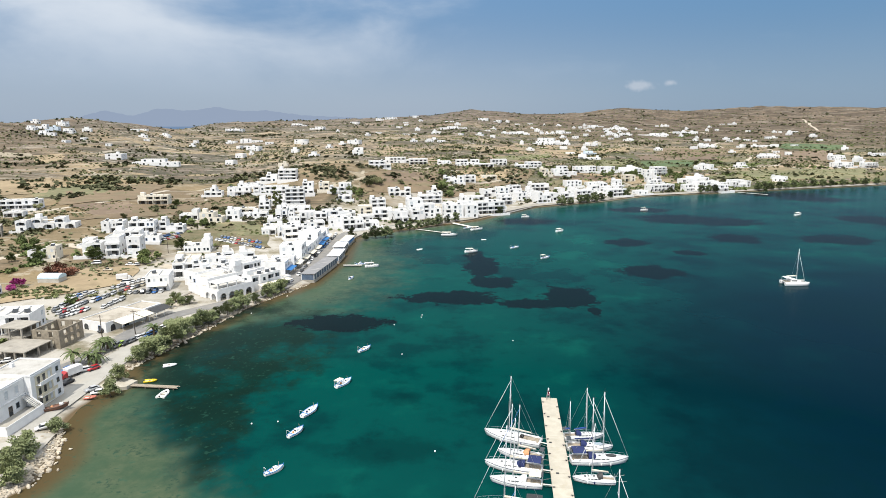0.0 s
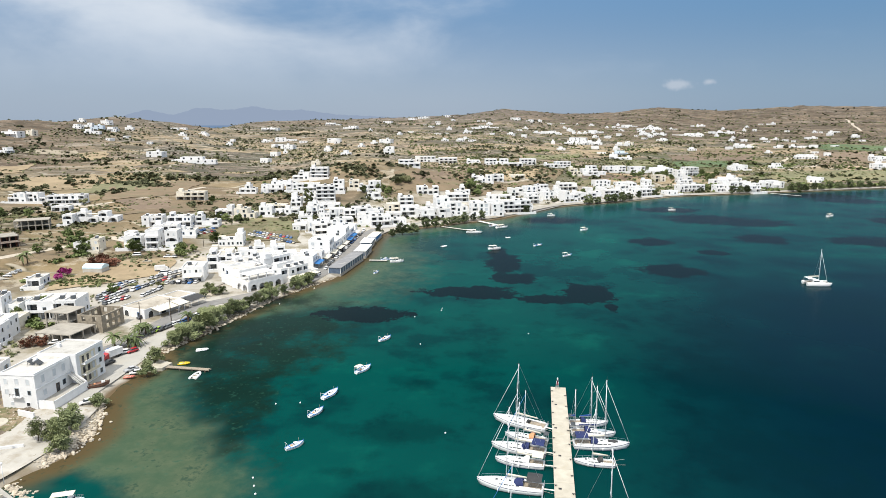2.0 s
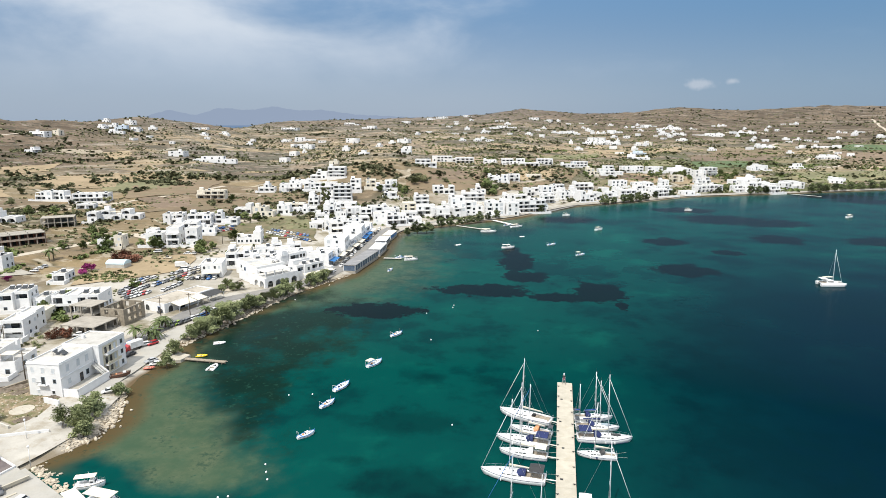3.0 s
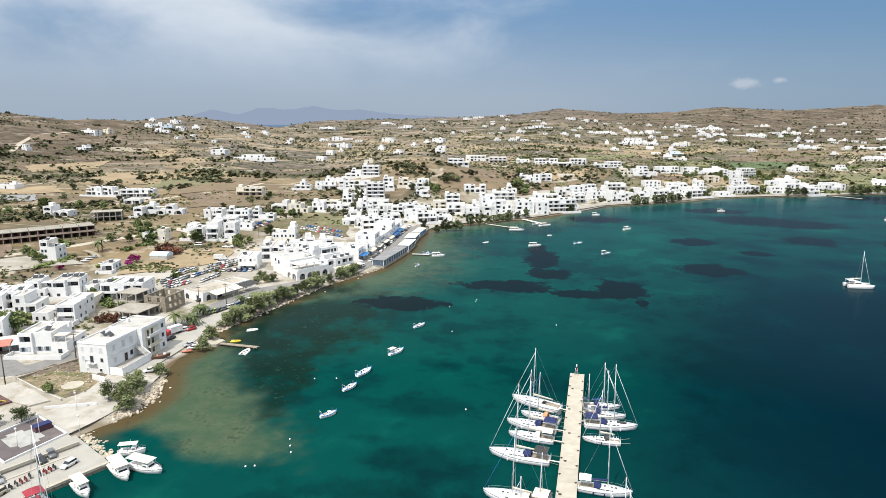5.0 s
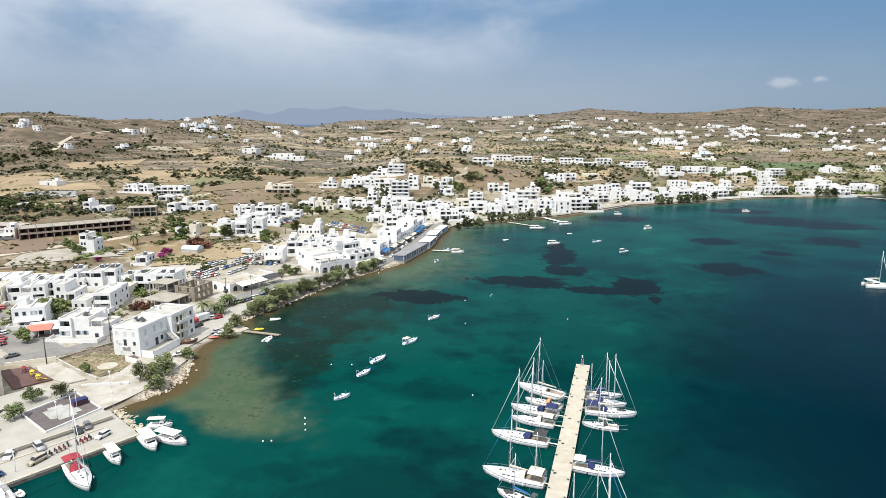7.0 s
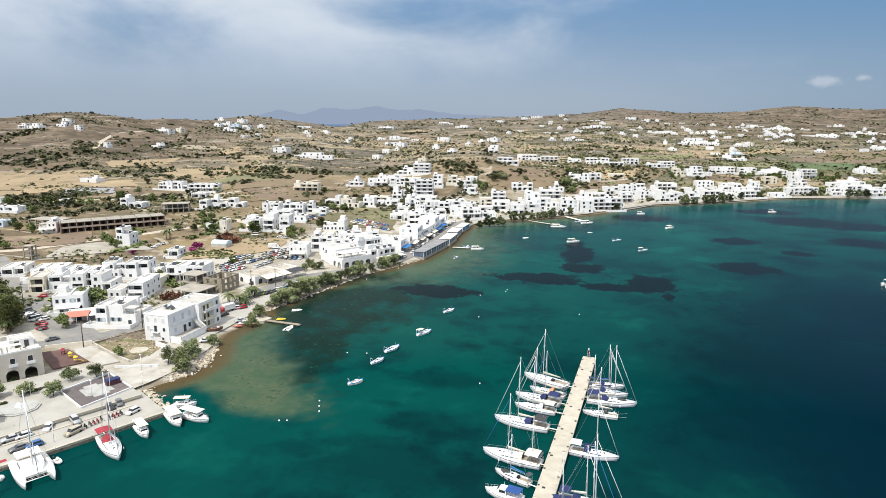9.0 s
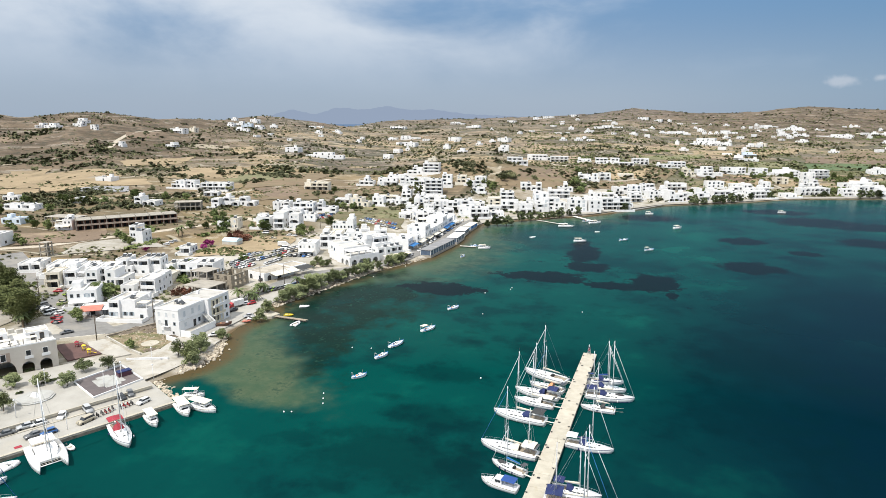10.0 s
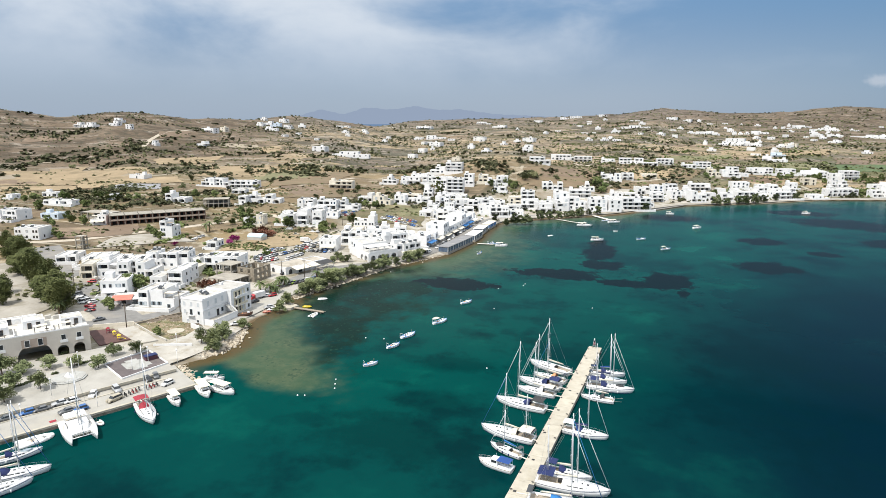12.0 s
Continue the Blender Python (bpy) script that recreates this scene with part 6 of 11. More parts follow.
    if style == "shop" or (style in ("row", "plain") and away < 420 and rnd.random() < 0.16):
        bm = bmesh.new()
        loft(bm, [[(q, 0.0 + min(lines), base + 2.95), (q, -2.6 + min(lines), base + 2.45), (q, -2.6 + min(lines), base + 2.53), (q, 0.0 + min(lines), base + 3.03)] for q in (-w * 0.42, w * 0.42)])
        part("awning", bm, rnd.choice((CANVAS, CANVAS, PLASTER, BLUE if style == "shop" else CANVAS)), ob)
    if rnd.random() < 0.62 and style != "shop":      # walled terrace in front
        t0, t1, out, hz = -w / 2 - rnd.uniform(0, 2.5), w / 2 + rnd.uniform(0, 2.5), rnd.uniform(3.0, 6.5), rnd.uniform(0.0, 0.7) + base
        front = min(lines) - (1.5 if style == "balcony" else 0.0)
        bm = bmesh.new()
        box(bm, t0, t1, front - out, front - out + 0.25, low - 1.0, hz + 0.95)
        box(bm, t0, t0 + 0.25, front - out + 0.25, front, low - 1.0, hz + 0.95)
        box(bm, t1 - 0.25, t1, front - out + 0.25, front, low - 1.0, hz + 0.95)
        terrace = part("terrace_wall", bm, wall, ob)
        part("terrace_floor", box(bmesh.new(), t0 + 0.25, t1 - 0.25, front - out + 0.25, front - 0.01, low - 1.0, hz), ROOF_WHITE, terrace)
    hi = max(range(n), key=lambda k: tops[k])
    if rnd.random() < 0.45 and n > 1:      # head of the roof stair
        a0 = cuts[hi] + 0.3
        bm = bmesh.new()
        box(bm, a0, a0 + min(3.0, cuts[hi + 1] - a0 - 0.2), d * 0.55, d - 0.4, tops[hi] - 0.1, tops[hi] + 2.3)
        part("stair_head", bevelled(bm, 0.06), wall, roof)
    lo = min(range(n), key=lambda k: tops[k])
    if tops[lo] < tops[hi] - 1 and away < 560 and rnd.random() < 0.6:      # shade over the roof terrace
        a0, a1, zt = cuts[lo] + 0.3, cuts[lo + 1] - 0.3, tops[lo]
        shade = part("pergola_roof", box(bmesh.new(), a0, a1, lines[lo] + 0.4, lines[lo] + 3.6, zt + 2.35, zt + 2.47), rnd.choice((CANVAS, TEAK, PLASTER)), roof)
        for q in (a0 + 0.12, a1 - 0.12):
            part("post", box(bmesh.new(), q - 0.07, q + 0.07, lines[lo] + 0.45, lines[lo] + 0.59, zt, zt + 2.35), PLASTER, roof)
    for k in range(n):
        if away < 620 and rnd.random() < (0.42 if away < 420 else 0.22):
            solar_heater((cuts[k] + cuts[k + 1]) / 2, d * rnd.uniform(0.3, 0.55), tops[k] + 0.06, roof, -turn + rnd.choice((0, 15, 30)))
    for q in range(heaters):
        hx = -w / 2 + w * (q + 0.5) / heaters
        k = max(j for j in range(n) if cuts[j] <= hx)
        solar_heater(hx, d * 0.72, tops[k] + 0.06, roof, -turn + 20)
    if rnd.random() < 0.35 and away < 500:
        q = rnd.uniform(-0.3, 0.3) * w
        part("chimney", box(bmesh.new(), q - 0.3, q + 0.3, d * 0.7, d * 0.7 + 0.6, tops[0] - 0.3, tops[hi] + 1.1), wall, roof)
    return ob


# placed houses: x, y of the front's middle, width, depth, floors, turn, style, seed
dwelling(-333.2, 439.4, 27.3, 9, 2, 8, "row", 1)
dwelling(-301.1, 437.7, 25.8, 9, 2, 12, "balcony", 2)
dwelling(-286.1, 408.6, 12.0, 7, 1, 10, "row", 3)
dwelling(-249.7, 361.8, 5.9, 8, 2, 12, "arch", 4)
dwelling(-236.2, 371.2, 24.3, 9, 2, 10, "arch", 5)
dwelling(-191.7, 296.8, 4.5, 7, 2, 8, "row", 6)
dwelling(-201.9, 299.8, 6.8, 6, 1, 8, "plain", 7)
dwelling(-176.3, 304.8, 8.9, 9, 2, 10, "row", 8)
dwelling(-166.6, 306.7, 6.7, 10, 3, 10, "balcony", 9)
dwelling(-156.6, 307.4, 6.4, 9, 3, 10, "arch", 10)
dwelling(-191.1, 327.5, 5.5, 7, 1, 10, "plain", 11)
dwelling(-195.0, 360.5, 12.0, 10, 2, 12, "row", 12)
dwelling(-174.5, 336.5, 13.5, 9, 2, 12, "balcony", 13)
dwelling(-164.0, 340.4, 10.3, 8, 1, 12, "plain", 14)
dwelling(-179.8, 364.8, 14.5, 9, 2, 10, "balcony", 15)
dwelling(-165.6, 372.4, 13.9, 9, 2, 10, "row", 16)
dwelling(-171.1, 412.9, 11.5, 9, 2, 8, "row", 17)
dwelling(-154.0, 406.3, 14.3, 10, 2, 4, "plain", 18, wall=PALE_CREAM)
dwelling(-143.6, 419.0, 9.0, 8, 2, 6, "row", 19)
dwelling(-136.5, 424.5, 6.4, 8, 1, 6, "plain", 20)
dwelling(-144.0, 441.2, 16.5, 9, 1, 6, "row", 21, wall=PALE_CREAM)
dwelling(-128.1, 428.5, 10.3, 9, 1, 8, "plain", 22)
dwelling(-217.8, 463.6, 21.5, 9, 2, 8, "balcony", 23)
dwelling(-190.9, 512.5, 14.3, 9, 2, 6, "row", 24)
dwelling(-168.0, 508.4, 18.2, 9, 2, 8, "tier", 25)
dwelling(-170.7, 542.8, 17.8, 10, 1, 6, "plain", 26)
dwelling(-148.8, 509.1, 13.2, 10, 2, 8, "row", 27)
dwelling(-130.0, 320.7, 13.2, 11, 2, 12, "plain", 28)
dwelling(-118.1, 248.3, 9.0, 11, 2, 14, "plain", 29)
dwelling(-116.1, 270.4, 9.8, 12, 2, 14, "row", 30)
dwelling(-156.7, 557.9, 15.2, 10, 2, 6, "row", 31)
dwelling(-138.4, 553.1, 15.9, 12, 3, 6, "balcony", 32)
dwelling(-149.9, 510.5, 12.4, 9, 2, 6, "row", 33)
dwelling(-134.5, 507.5, 14.1, 10, 2, 8, "balcony", 34)
dwelling(-113.5, 472.9, 14.4, 11, 4, 10, "balcony", 35)
dwelling(-110.3, 506.1, 8.7, 9, 3, 8, "row", 36)
dwelling(-132.2, 454.5, 7.7, 9, 3, 6, "tier", 37)
dwelling(-114.0, 451.0, 10.6, 9, 1, 6, "row", 38)
dwelling(-126.7, 472.2, 10.1, 9, 2, 6, "tier", 39)
dwelling(-99.2, 516.0, 8.5, 9, 2, 8, "arch", 40)
dwelling(-90.3, 512.1, 7.6, 8, 1, 8, "plain", 41)
dwelling(-82.1, 518.8, 10.3, 9, 2, 8, "row", 42)
dwelling(-78.9, 494.6, 10.5, 9, 1, 6, "balcony", 43)
dwelling(-104.4, 451.7, 12.7, 10, 1, 8, "balcony", 44)
dwelling(-93.2, 422.0, 11.1, 10, 2, 14, "row", 45)
dwelling(-83.9, 421.6, 8.0, 9, 2, 10, "balcony", 46)
dwelling(-98.5, 405.9, 7.4, 10, 3, 10, "plain", 47)
dwelling(-112.8, 428.5, 7.9, 10, 2, 8, "row", 48)
dwelling(-80.7, 390.9, 10.4, 9, 2, 20, "row", 49)
dwelling(-85.5, 373.8, 7.7, 10, 2, 26, "tier", 50)
dwelling(-90.8, 366.0, 8.1, 10, 2, 26, "row", 51)
dwelling(-112.7, 409.2, 9.3, 8, 1, 10, "plain", 52)
dwelling(-71.0, 407.1, 9.0, 10, 2, 16, "plain", 53)
dwelling(-59.4, 405.0, 13.6, 11, 2, 18, "balcony", 54)
dwelling(-79.0, 430.0, 11.2, 10, 2, 12, "row", 55)
dwelling(-69.3, 441.6, 12.4, 9, 1, 12, "plain", 56)
dwelling(-57.2, 452.3, 10.0, 10, 2, 12, "row", 57)
dwelling(-48.9, 465.8, 11.1, 10, 3, 14, "row", 58)
dwelling(-48.2, 413.7, 9.9, 9, 1, 16, "row", 59)
dwelling(-31.9, 440.3, 13.7, 11, 2, 16, "plain", 60)
dwelling(-20.1, 454.5, 10.7, 13, 4, 14, "plain", 61)
dwelling(-9.8, 453.9, 16.9, 10, 3, 16, "row", 62)
dwelling(-36.8, 526.1, 18.6, 9, 2, 12, "arch", 63)
dwelling(-6.9, 542.5, 13.3, 9, 2, 12, "row", 64)
dwelling(-10.5, 510.2, 18.4, 10, 2, 12, "balcony", 65)
dwelling(8.4, 453.8, 13.3, 10, 3, 16, "row", 66)
dwelling(21.5, 454.3, 9.4, 11, 3, 18, "plain", 67)
dwelling(37.0, 475.3, 23.0, 10, 3, 20, "balcony", 68)
dwelling(47.1, 490.8, 7.7, 8, 2, 20, "row", 69)
dwelling(20.1, 516.6, 10.4, 9, 2, 10, "plain", 70)
dwelling(31.0, 540.8, 9.9, 8, 1, 10, "row", 71)
dwelling(15.3, 608.4, 10.5, 8, 2, 8, "row", 72)
dwelling(27.0, 618.7, 11.5, 9, 2, 8, "arch", 73)
dwelling(47.8, 646.2, 16.3, 8, 1, 6, "row", 74)
dwelling(6.5, 612.0, 12.1, 7, 1, 6, "plain", 75)
dwelling(42.5, 563.3, 12.4, 10, 2, 20, "row", 76)
dwelling(55.1, 560.2, 9.1, 10, 3, 22, "row", 77)
dwelling(68.3, 572.6, 12.7, 10, 3, 22, "tier", 78)
dwelling(80.4, 576.8, 8.6, 9, 2, 20, "plain", 79)
dwelling(88.6, 540.2, 13.7, 11, 3, 22, "row", 80)
dwelling(95.4, 610.8, 19.0, 9, 2, 16, "balcony", 81)
dwelling(-61.3, 606.0, 21.7, 11, 2, 6, "tier", 82)
dwelling(-56.0, 765.1, 29.8, 11, 2, 4, "arch", 83)
dwelling(-29.3, 747.1, 21.7, 10, 2, 8, "balcony", 84)
dwelling(1.3, 736.9, 15.1, 8, 1, 6, "row", 85)
dwelling(28.3, 714.4, 26.7, 9, 2, 6, "row", 86)
dwelling(46.6, 704.7, 22.3, 8, 1, 6, "balcony", 87)
dwelling(66.2, 734.9, 18.6, 9, 2, 8, "arch", 88)
dwelling(92.1, 720.4, 15.0, 9, 1, 10, "row", 89)
dwelling(107.6, 738.2, 17.7, 10, 2, 10, "row", 90)
dwelling(115.3, 693.4, 11.5, 9, 2, 10, "row", 91)
dwelling(133.5, 702.3, 18.0, 11, 3, 10, "tier", 92)
dwelling(147.7, 709.9, 9.8, 8, 1, 10, "plain", 93)
dwelling(169.1, 738.6, 27.0, 9, 2, 12, "arch", 94)
dwelling(197.4, 747.9, 18.7, 9, 2, 12, "row", 95)
dwelling(227.1, 745.9, 24.0, 8, 2, 14, "row", 96)
dwelling(241.2, 721.1, 13.4, 10, 3, 16, "row", 97)
dwelling(261.5, 749.5, 17.1, 11, 3, 16, "balcony", 98)
dwelling(235.3, 688.2, 16.7, 9, 2, 18, "tier", 99)
dwelling(118.3, 589.3, 17.4, 10, 2, 20, "row", 100)
dwelling(131.5, 576.1, 16.2, 9, 2, 20, "balcony", 101)
dwelling(135.5, 641.8, 17.2, 9, 2, 16, "plain", 102)
dwelling(152.0, 613.5, 19.3, 10, 2, 20, "row", 103)
dwelling(162.7, 657.4, 20.5, 8, 1, 16, "row", 104)
dwelling(166.1, 588.1, 20.7, 10, 2, 22, "balcony", 105)
dwelling(166.7, 632.9, 14.7, 8, 2, 18, "tier", 106)
dwelling(185.9, 659.4, 9.3, 7, 2, 16, "plain", 107)
dwelling(209.0, 694.6, 12.2, 9, 2, 14, "row", 108)
dwelling(194.9, 603.1, 13.0, 9, 1, 24, "plain", 109)
dwelling(221.8, 627.7, 29.8, 9, 2, 22, "arch", 110)
dwelling(270.4, 677.8, 22.0, 9, 2, 20, "balcony", 111)
dwelling(270.7, 631.2, 26.6, 10, 3, 22, "row", 112)
dwelling(298.0, 713.3, 19.4, 9, 2, 18, "row", 113)
dwelling(283.0, 628.3, 14.7, 9, 2, 22, "balcony", 114)
dwelling(347.5, 819.9, 19.1, 8, 2, 14, "row", 115)
dwelling(-350.1, 252.7, 15.8, 12, 2, 6, "row", 116)
dwelling(-286.5, 214.5, 14.1, 11, 2, 14, "plain", 117)
dwelling(-332.7, 268.5, 12.8, 9, 1, 10, "plain", 118, wall=PALE_BLUE)
dwelling(-375.4, 312.5, 24.0, 8, 1, 8, "row", 119)
dwelling(-413.3, 338.5, 13.6, 8, 1, 6, "balcony", 120)
dwelling(-425.3, 314.3, 5.5, 8, 1, 6, "plain", 121)
dwelling(-301.3, 350.8, 16.9, 9, 2, 6, "arch", 122)
dwelling(-222.6, 181.7, 9.0, 12, 1, 24, "row", 123)
dwelling(-204.9, 178.5, 5.3, 9, 1, 24, "plain", 124)
dwelling(-188.9, 162.5, 5.3, 10, 2, 26, "balcony", 125)
dwelling(-180.8, 168.5, 12.9, 11, 2, 26, "row", 126)
dwelling(-156.1, 144.2, 9.8, 10, 2, 30, "plain", 127)
dwelling(-177.4, 175.8, 11.9, 10, 2, 24, "balcony", 128)
dwelling(-173.0, 192.6, 19.3, 10, 2, 18, "row", 129, heaters=9)
dwelling(-154.0, 164.1, 5.4, 9, 1, 14, "tier", 130)
dwelling(-145.0, 164.9, 6.3, 9, 2, 12, "row", 131)
dwelling(-131.2, 138.8, 13.7, 11, 2, 10, "row", 132)
dwelling(-162.1, 198.7, 4.5, 10, 1, 10, "plain", 133)
dwelling(-144.3, 194.1, 16.4, 11, 2, 10, "balcony", 134)
dwelling(-178.9, 232.6, 5.4, 9, 1, 12, "row", 135)
dwelling(-146.4, 171.6, 4.5, 9, 2, 12, "plain", 136)
dwelling(-195.7, 186.4, 6.4, 9, 1, 20, "plain", 137)
dwelling(-218.3, 244.5, 7.3, 9, 3, 10, "row", 138)
dwelling(-205.9, 183.5, 12.8, 13, 1, 26, "plain", 139)
dwelling(-180.7, 188.1, 13.3, 11, 1, 22, "row", 140)
dwelling(-167.6, 172.8, 8.2, 9, 2, 16, "row", 141)
dwelling(-151.2, 182.4, 5.5, 9, 1, 12, "plain", 142)
dwelling(318.1, 661.2, 27.9, 9, 2, 26, "row", 143)
dwelling(400.0, 734.0, 18.0, 8, 1, 20, "plain", 144)
dwelling(408.0, 850.3, 8.4, 8, 2, 12, "plain", 145)
dwelling(346.4, 822.1, 25.0, 9, 1, 16, "row", 146)
dwelling(524.1, 1006.0, 34.7, 8, 1, 10, "row", 147)
dwelling(544.6, 848.0, 31.2, 9, 2, 16, "row", 148)
dwelling(581.4, 847.8, 22.0, 9, 2, 14, "balcony", 149)
dwelling(723.1, 1036.4, 32.0, 9, 1, 14, "row", 150)
dwelling(607.7, 964.0, 21.7, 8, 2, 14, "tier", 151)
dwelling(-286.3, 263.3, 10.3, 8, 2, 20, "row", 501)
dwelling(-358.8, 347.1, 4.5, 8, 1, 8, "plain", 502)
# the row along the seafront street
for k, (sx_, sf_) in enumerate(((-72.2, 2), (-71.0, 2), (-70.2, 3), (-69.6, 2), (-69.3, 2), (-69.4, 3), (-69.7, 2), (-70.0, 2))):
    dwelling(sx_, 282 + 12.2 * k, 11.6, 11, sf_, 88 + 2 * (k % 3), "shop", 300 + k)
# placed houses: x, y, width, depth, floors, turn, seed
house(-115.5, 850.2, 14.3, 9.4, 3, 2, 146, far=True)
house(-781.3, 715.0, 14.2, 9.3, 2, -9, 165, far=True)
house(-754.7, 713.5, 17.0, 11.0, 2, -7, 166, far=True)
house(-745.1, 757.5, 14.6, 9.1, 2, 5, 167, far=True)
house(-733.9, 736.6, 16.1, 10.2, 2, -3, 168, far=True)
house(-686.9, 715.0, 8.6, 7.1, 2, -4, 169, far=True)
house(-636.2, 833.0, 25.6, 13.0, 2, -8, 170, far=True)
house(-639.8, 875.0, 13.8, 8.5, 2, -21, 171, far=True)
house(-588.7, 655.6, 9.0, 6.9, 2, -14, 172, far=True)
house(-558.0, 715.0, 11.8, 9.9, 2, -21, 173, far=True)
house(-347.3, 740.7, 36.7, 13.0, 2, 5, 174, far=True)
house(-398.9, 763.9, 20.3, 13.0, 2, -2, 175, far=True)
house(-697.7, 1082.6, 10.7, 7.4, 2, -10, 176, far=True)
house(-661.3, 1016.2, 13.0, 10.5, 2, -14, 177, far=True)
house(-654.4, 1036.8, 12.0, 8.5, 2, 5, 178, far=True)
house(-623.7, 1015.4, 13.5, 10.1, 2, 9, 179, far=True)
house(-613.0, 973.9, 17.2, 12.0, 2, 1, 180, far=True)
house(-654.1, 1087.9, 18.2, 11.9, 2, -27, 181, far=True)
house(-602.1, 1015.8, 13.6, 9.8, 2, -19, 182, far=True)
house(-518.1, 1179.4, 12.0, 8.6, 2, -1, 183, far=True)
house(-354.1, 1147.6, 28.6, 13.0, 2, 12, 184, far=True)
house(-298.3, 991.5, 21.5, 13.0, 2, -11, 185, far=True)
house(-243.3, 1080.8, 20.5, 13.0, 2, -20, 186, far=True)
house(-186.4, 728.1, 10.6, 7.0, 1, 6, 187)
house(-150.2, 1068.9, 21.0, 13.0, 2, -18, 188, far=True)
house(-263.2, 1897.0, 25.7, 13.0, 2, -16, 189, far=True)
house(-216.1, 2171.8, 28.2, 13.0, 2, 10, 190, far=True)
house(-183.6, 2240.7, 40.3, 13.0, 2, 5, 191, far=True)
house(-417.2, 440.6, 15.3, 11.8, 1, 8, 192)
house(220.9, 1268.0, 67.3, 13.0, 2, -11, 193, far=True)
house(220.5, 1342.2, 35.7, 13.0, 2, -22, 194, far=True)
house(298.6, 1231.5, 20.6, 13.0, 2, -21, 195, far=True)
house(442.9, 1836.6, 44.2, 13.0, 2, 12, 196, far=True)
house(198.5, 1583.1, 26.1, 13.0, 2, -9, 197, far=True)
house(300.3, 1600.5, 27.2, 13.0, 2, -0, 198, far=True)
house(14.9, 1534.4, 44.3, 13.0, 2, 7, 199, far=True)
house(462.2, 1706.5, 31.6, 13.0, 2, -2, 200, far=True)
house(517.7, 1525.1, 45.2, 13.0, 2, -19, 201, far=True)
house(403.3, 1355.1, 15.0, 12.7, 2, -23, 202, far=True)
house(237.9, 1017.0, 20.5, 12.8, 2, -6, 203, far=True)
house(211.7, 951.1, 12.0, 8.7, 2, -17, 204, far=True)
house(-97.4, 2344.0, 30.2, 13.0, 2, 7, 205, far=True)
house(165.2, 1914.9, 21.5, 13.0, 2, -24, 206, far=True)
house(123.9, 1947.1, 30.0, 13.0, 2, -16, 207, far=True)
house(-379.1, 1655.8, 36.1, 13.0, 2, -28, 208, far=True)
house(-298.9, 1506.0, 35.1, 13.0, 2, -18, 209, far=True)
house(-482.1, 1464.5, 41.9, 13.0, 2, -9, 210, far=True)

# scattered farmhouses and hamlets on the far slopes, too many and too far to tell apart
far_rnd = random.Random(31)
far_bm = bmesh.new()


def farmhouse(fx, fy, big=1.0):
    fw, fd, fh = far_rnd.uniform(3.5, 8) * big, far_rnd.uniform(3.0, 4.6), far_rnd.choice((3.2, 3.2, 5.6))
    fm = pose(fx, fy, ground(fx, fy), 0, 0, far_rnd.uniform(-30, 30))
    far_bm.verts.ensure_lookup_table()
    first = len(far_bm.verts)
    block(far_bm, -fw, fw, -fd, fd, -2.5, fh)
    if far_rnd.random() < 0.5:
        block(far_bm, -fw * 0.5, fw * 0.3, -fd * 0.5, fd - 0.1, fh - 0.5, fh + 2.9)
    far_bm.faces.ensure_lookup_table()
    plain = len(far_bm.faces)
    flat_roof(far_bm, -fw, fw, -fd, fd, fh)
    for fl in range(int(fh // 3)):
        for k in range(int(fw / 2.2)):
            if far_rnd.random() < 0.4:
                continue
            wx = -fw + (k + 0.6) * 4.4
            box(far_bm, wx, wx + 1.4, -fd - 0.04, -fd + 0.1, fl * 3.1 + 0.6, fl * 3.1 + 2.3)
    far_bm.faces.ensure_lookup_table()
    for f in far_bm.faces[plain + 6:]:
        f.material_index = 1
    far_bm.verts.ensure_lookup_table()
    for v in far_bm.verts[first:]:
        v.co = fm @ v.co


for hx0, hx1, hy0, hy1, hn_ in ((100, 900, 1500, 2000, 34), (150, 900, 1000, 1600, 40), (-250, 250, 1100, 2000, 34), (-700, -250, 900, 1250, 16), (-330, -60, 700, 1100, 9)):
    for _ in range(hn_):
        farmhouse(far_rnd.uniform(hx0, hx1), far_rnd.uniform(hy0, hy1))


def hamlet(ax, ay, bx, by, count):
    """Farmhouses loosely strung along a lane."""
    for q in range(count):
        k = (q + far_rnd.uniform(0.2, 0.8)) / count
        farmhouse(ax + (bx - ax) * k, ay + (by - ay) * k + far_rnd.uniform(-8, 8), 1.1)


hamlet(149, 1490, 210, 1573, 5)
hamlet(246, 1600, 312, 1591, 5)
hamlet(184, 1246, 248, 1258, 5)
hamlet(371, 1852, 436, 1808, 4)
hamlet(281, 1224, 302, 1222, 3)
hamlet(389, 1516, 456, 1530, 4)
hamlet(457, 1669, 489, 1670, 3)
hamlet(503, 1528, 556, 1544, 4)
hamlet(591, 1623, 676, 1671, 5)
hamlet(645, 1940, 704, 1982, 3)
hamlet(509, 1249, 543, 1252, 4)
hamlet(576, 1233, 594, 1230, 2)
hamlet(609, 1238, 649, 1220, 5)
hamlet(515, 1025, 550, 1029, 5)
hamlet(882, 1967, 909, 1950, 2)
hamlet(873, 1679, 948, 1678, 4)
hamlet(610, 988, 627, 985, 4)
hamlet(542, 859, 559, 861, 3)
hamlet(614, 936, 630, 934, 2)
hamlet(206, 929, 235, 929, 3)
hamlet(213, 755, 238, 767, 4)
hamlet(338, 827, 355, 828, 3)
hamlet(401, 847, 408, 846, 1)
hamlet(385, 724, 398, 725, 2)
hamlet(275, 706, 291, 708, 3)
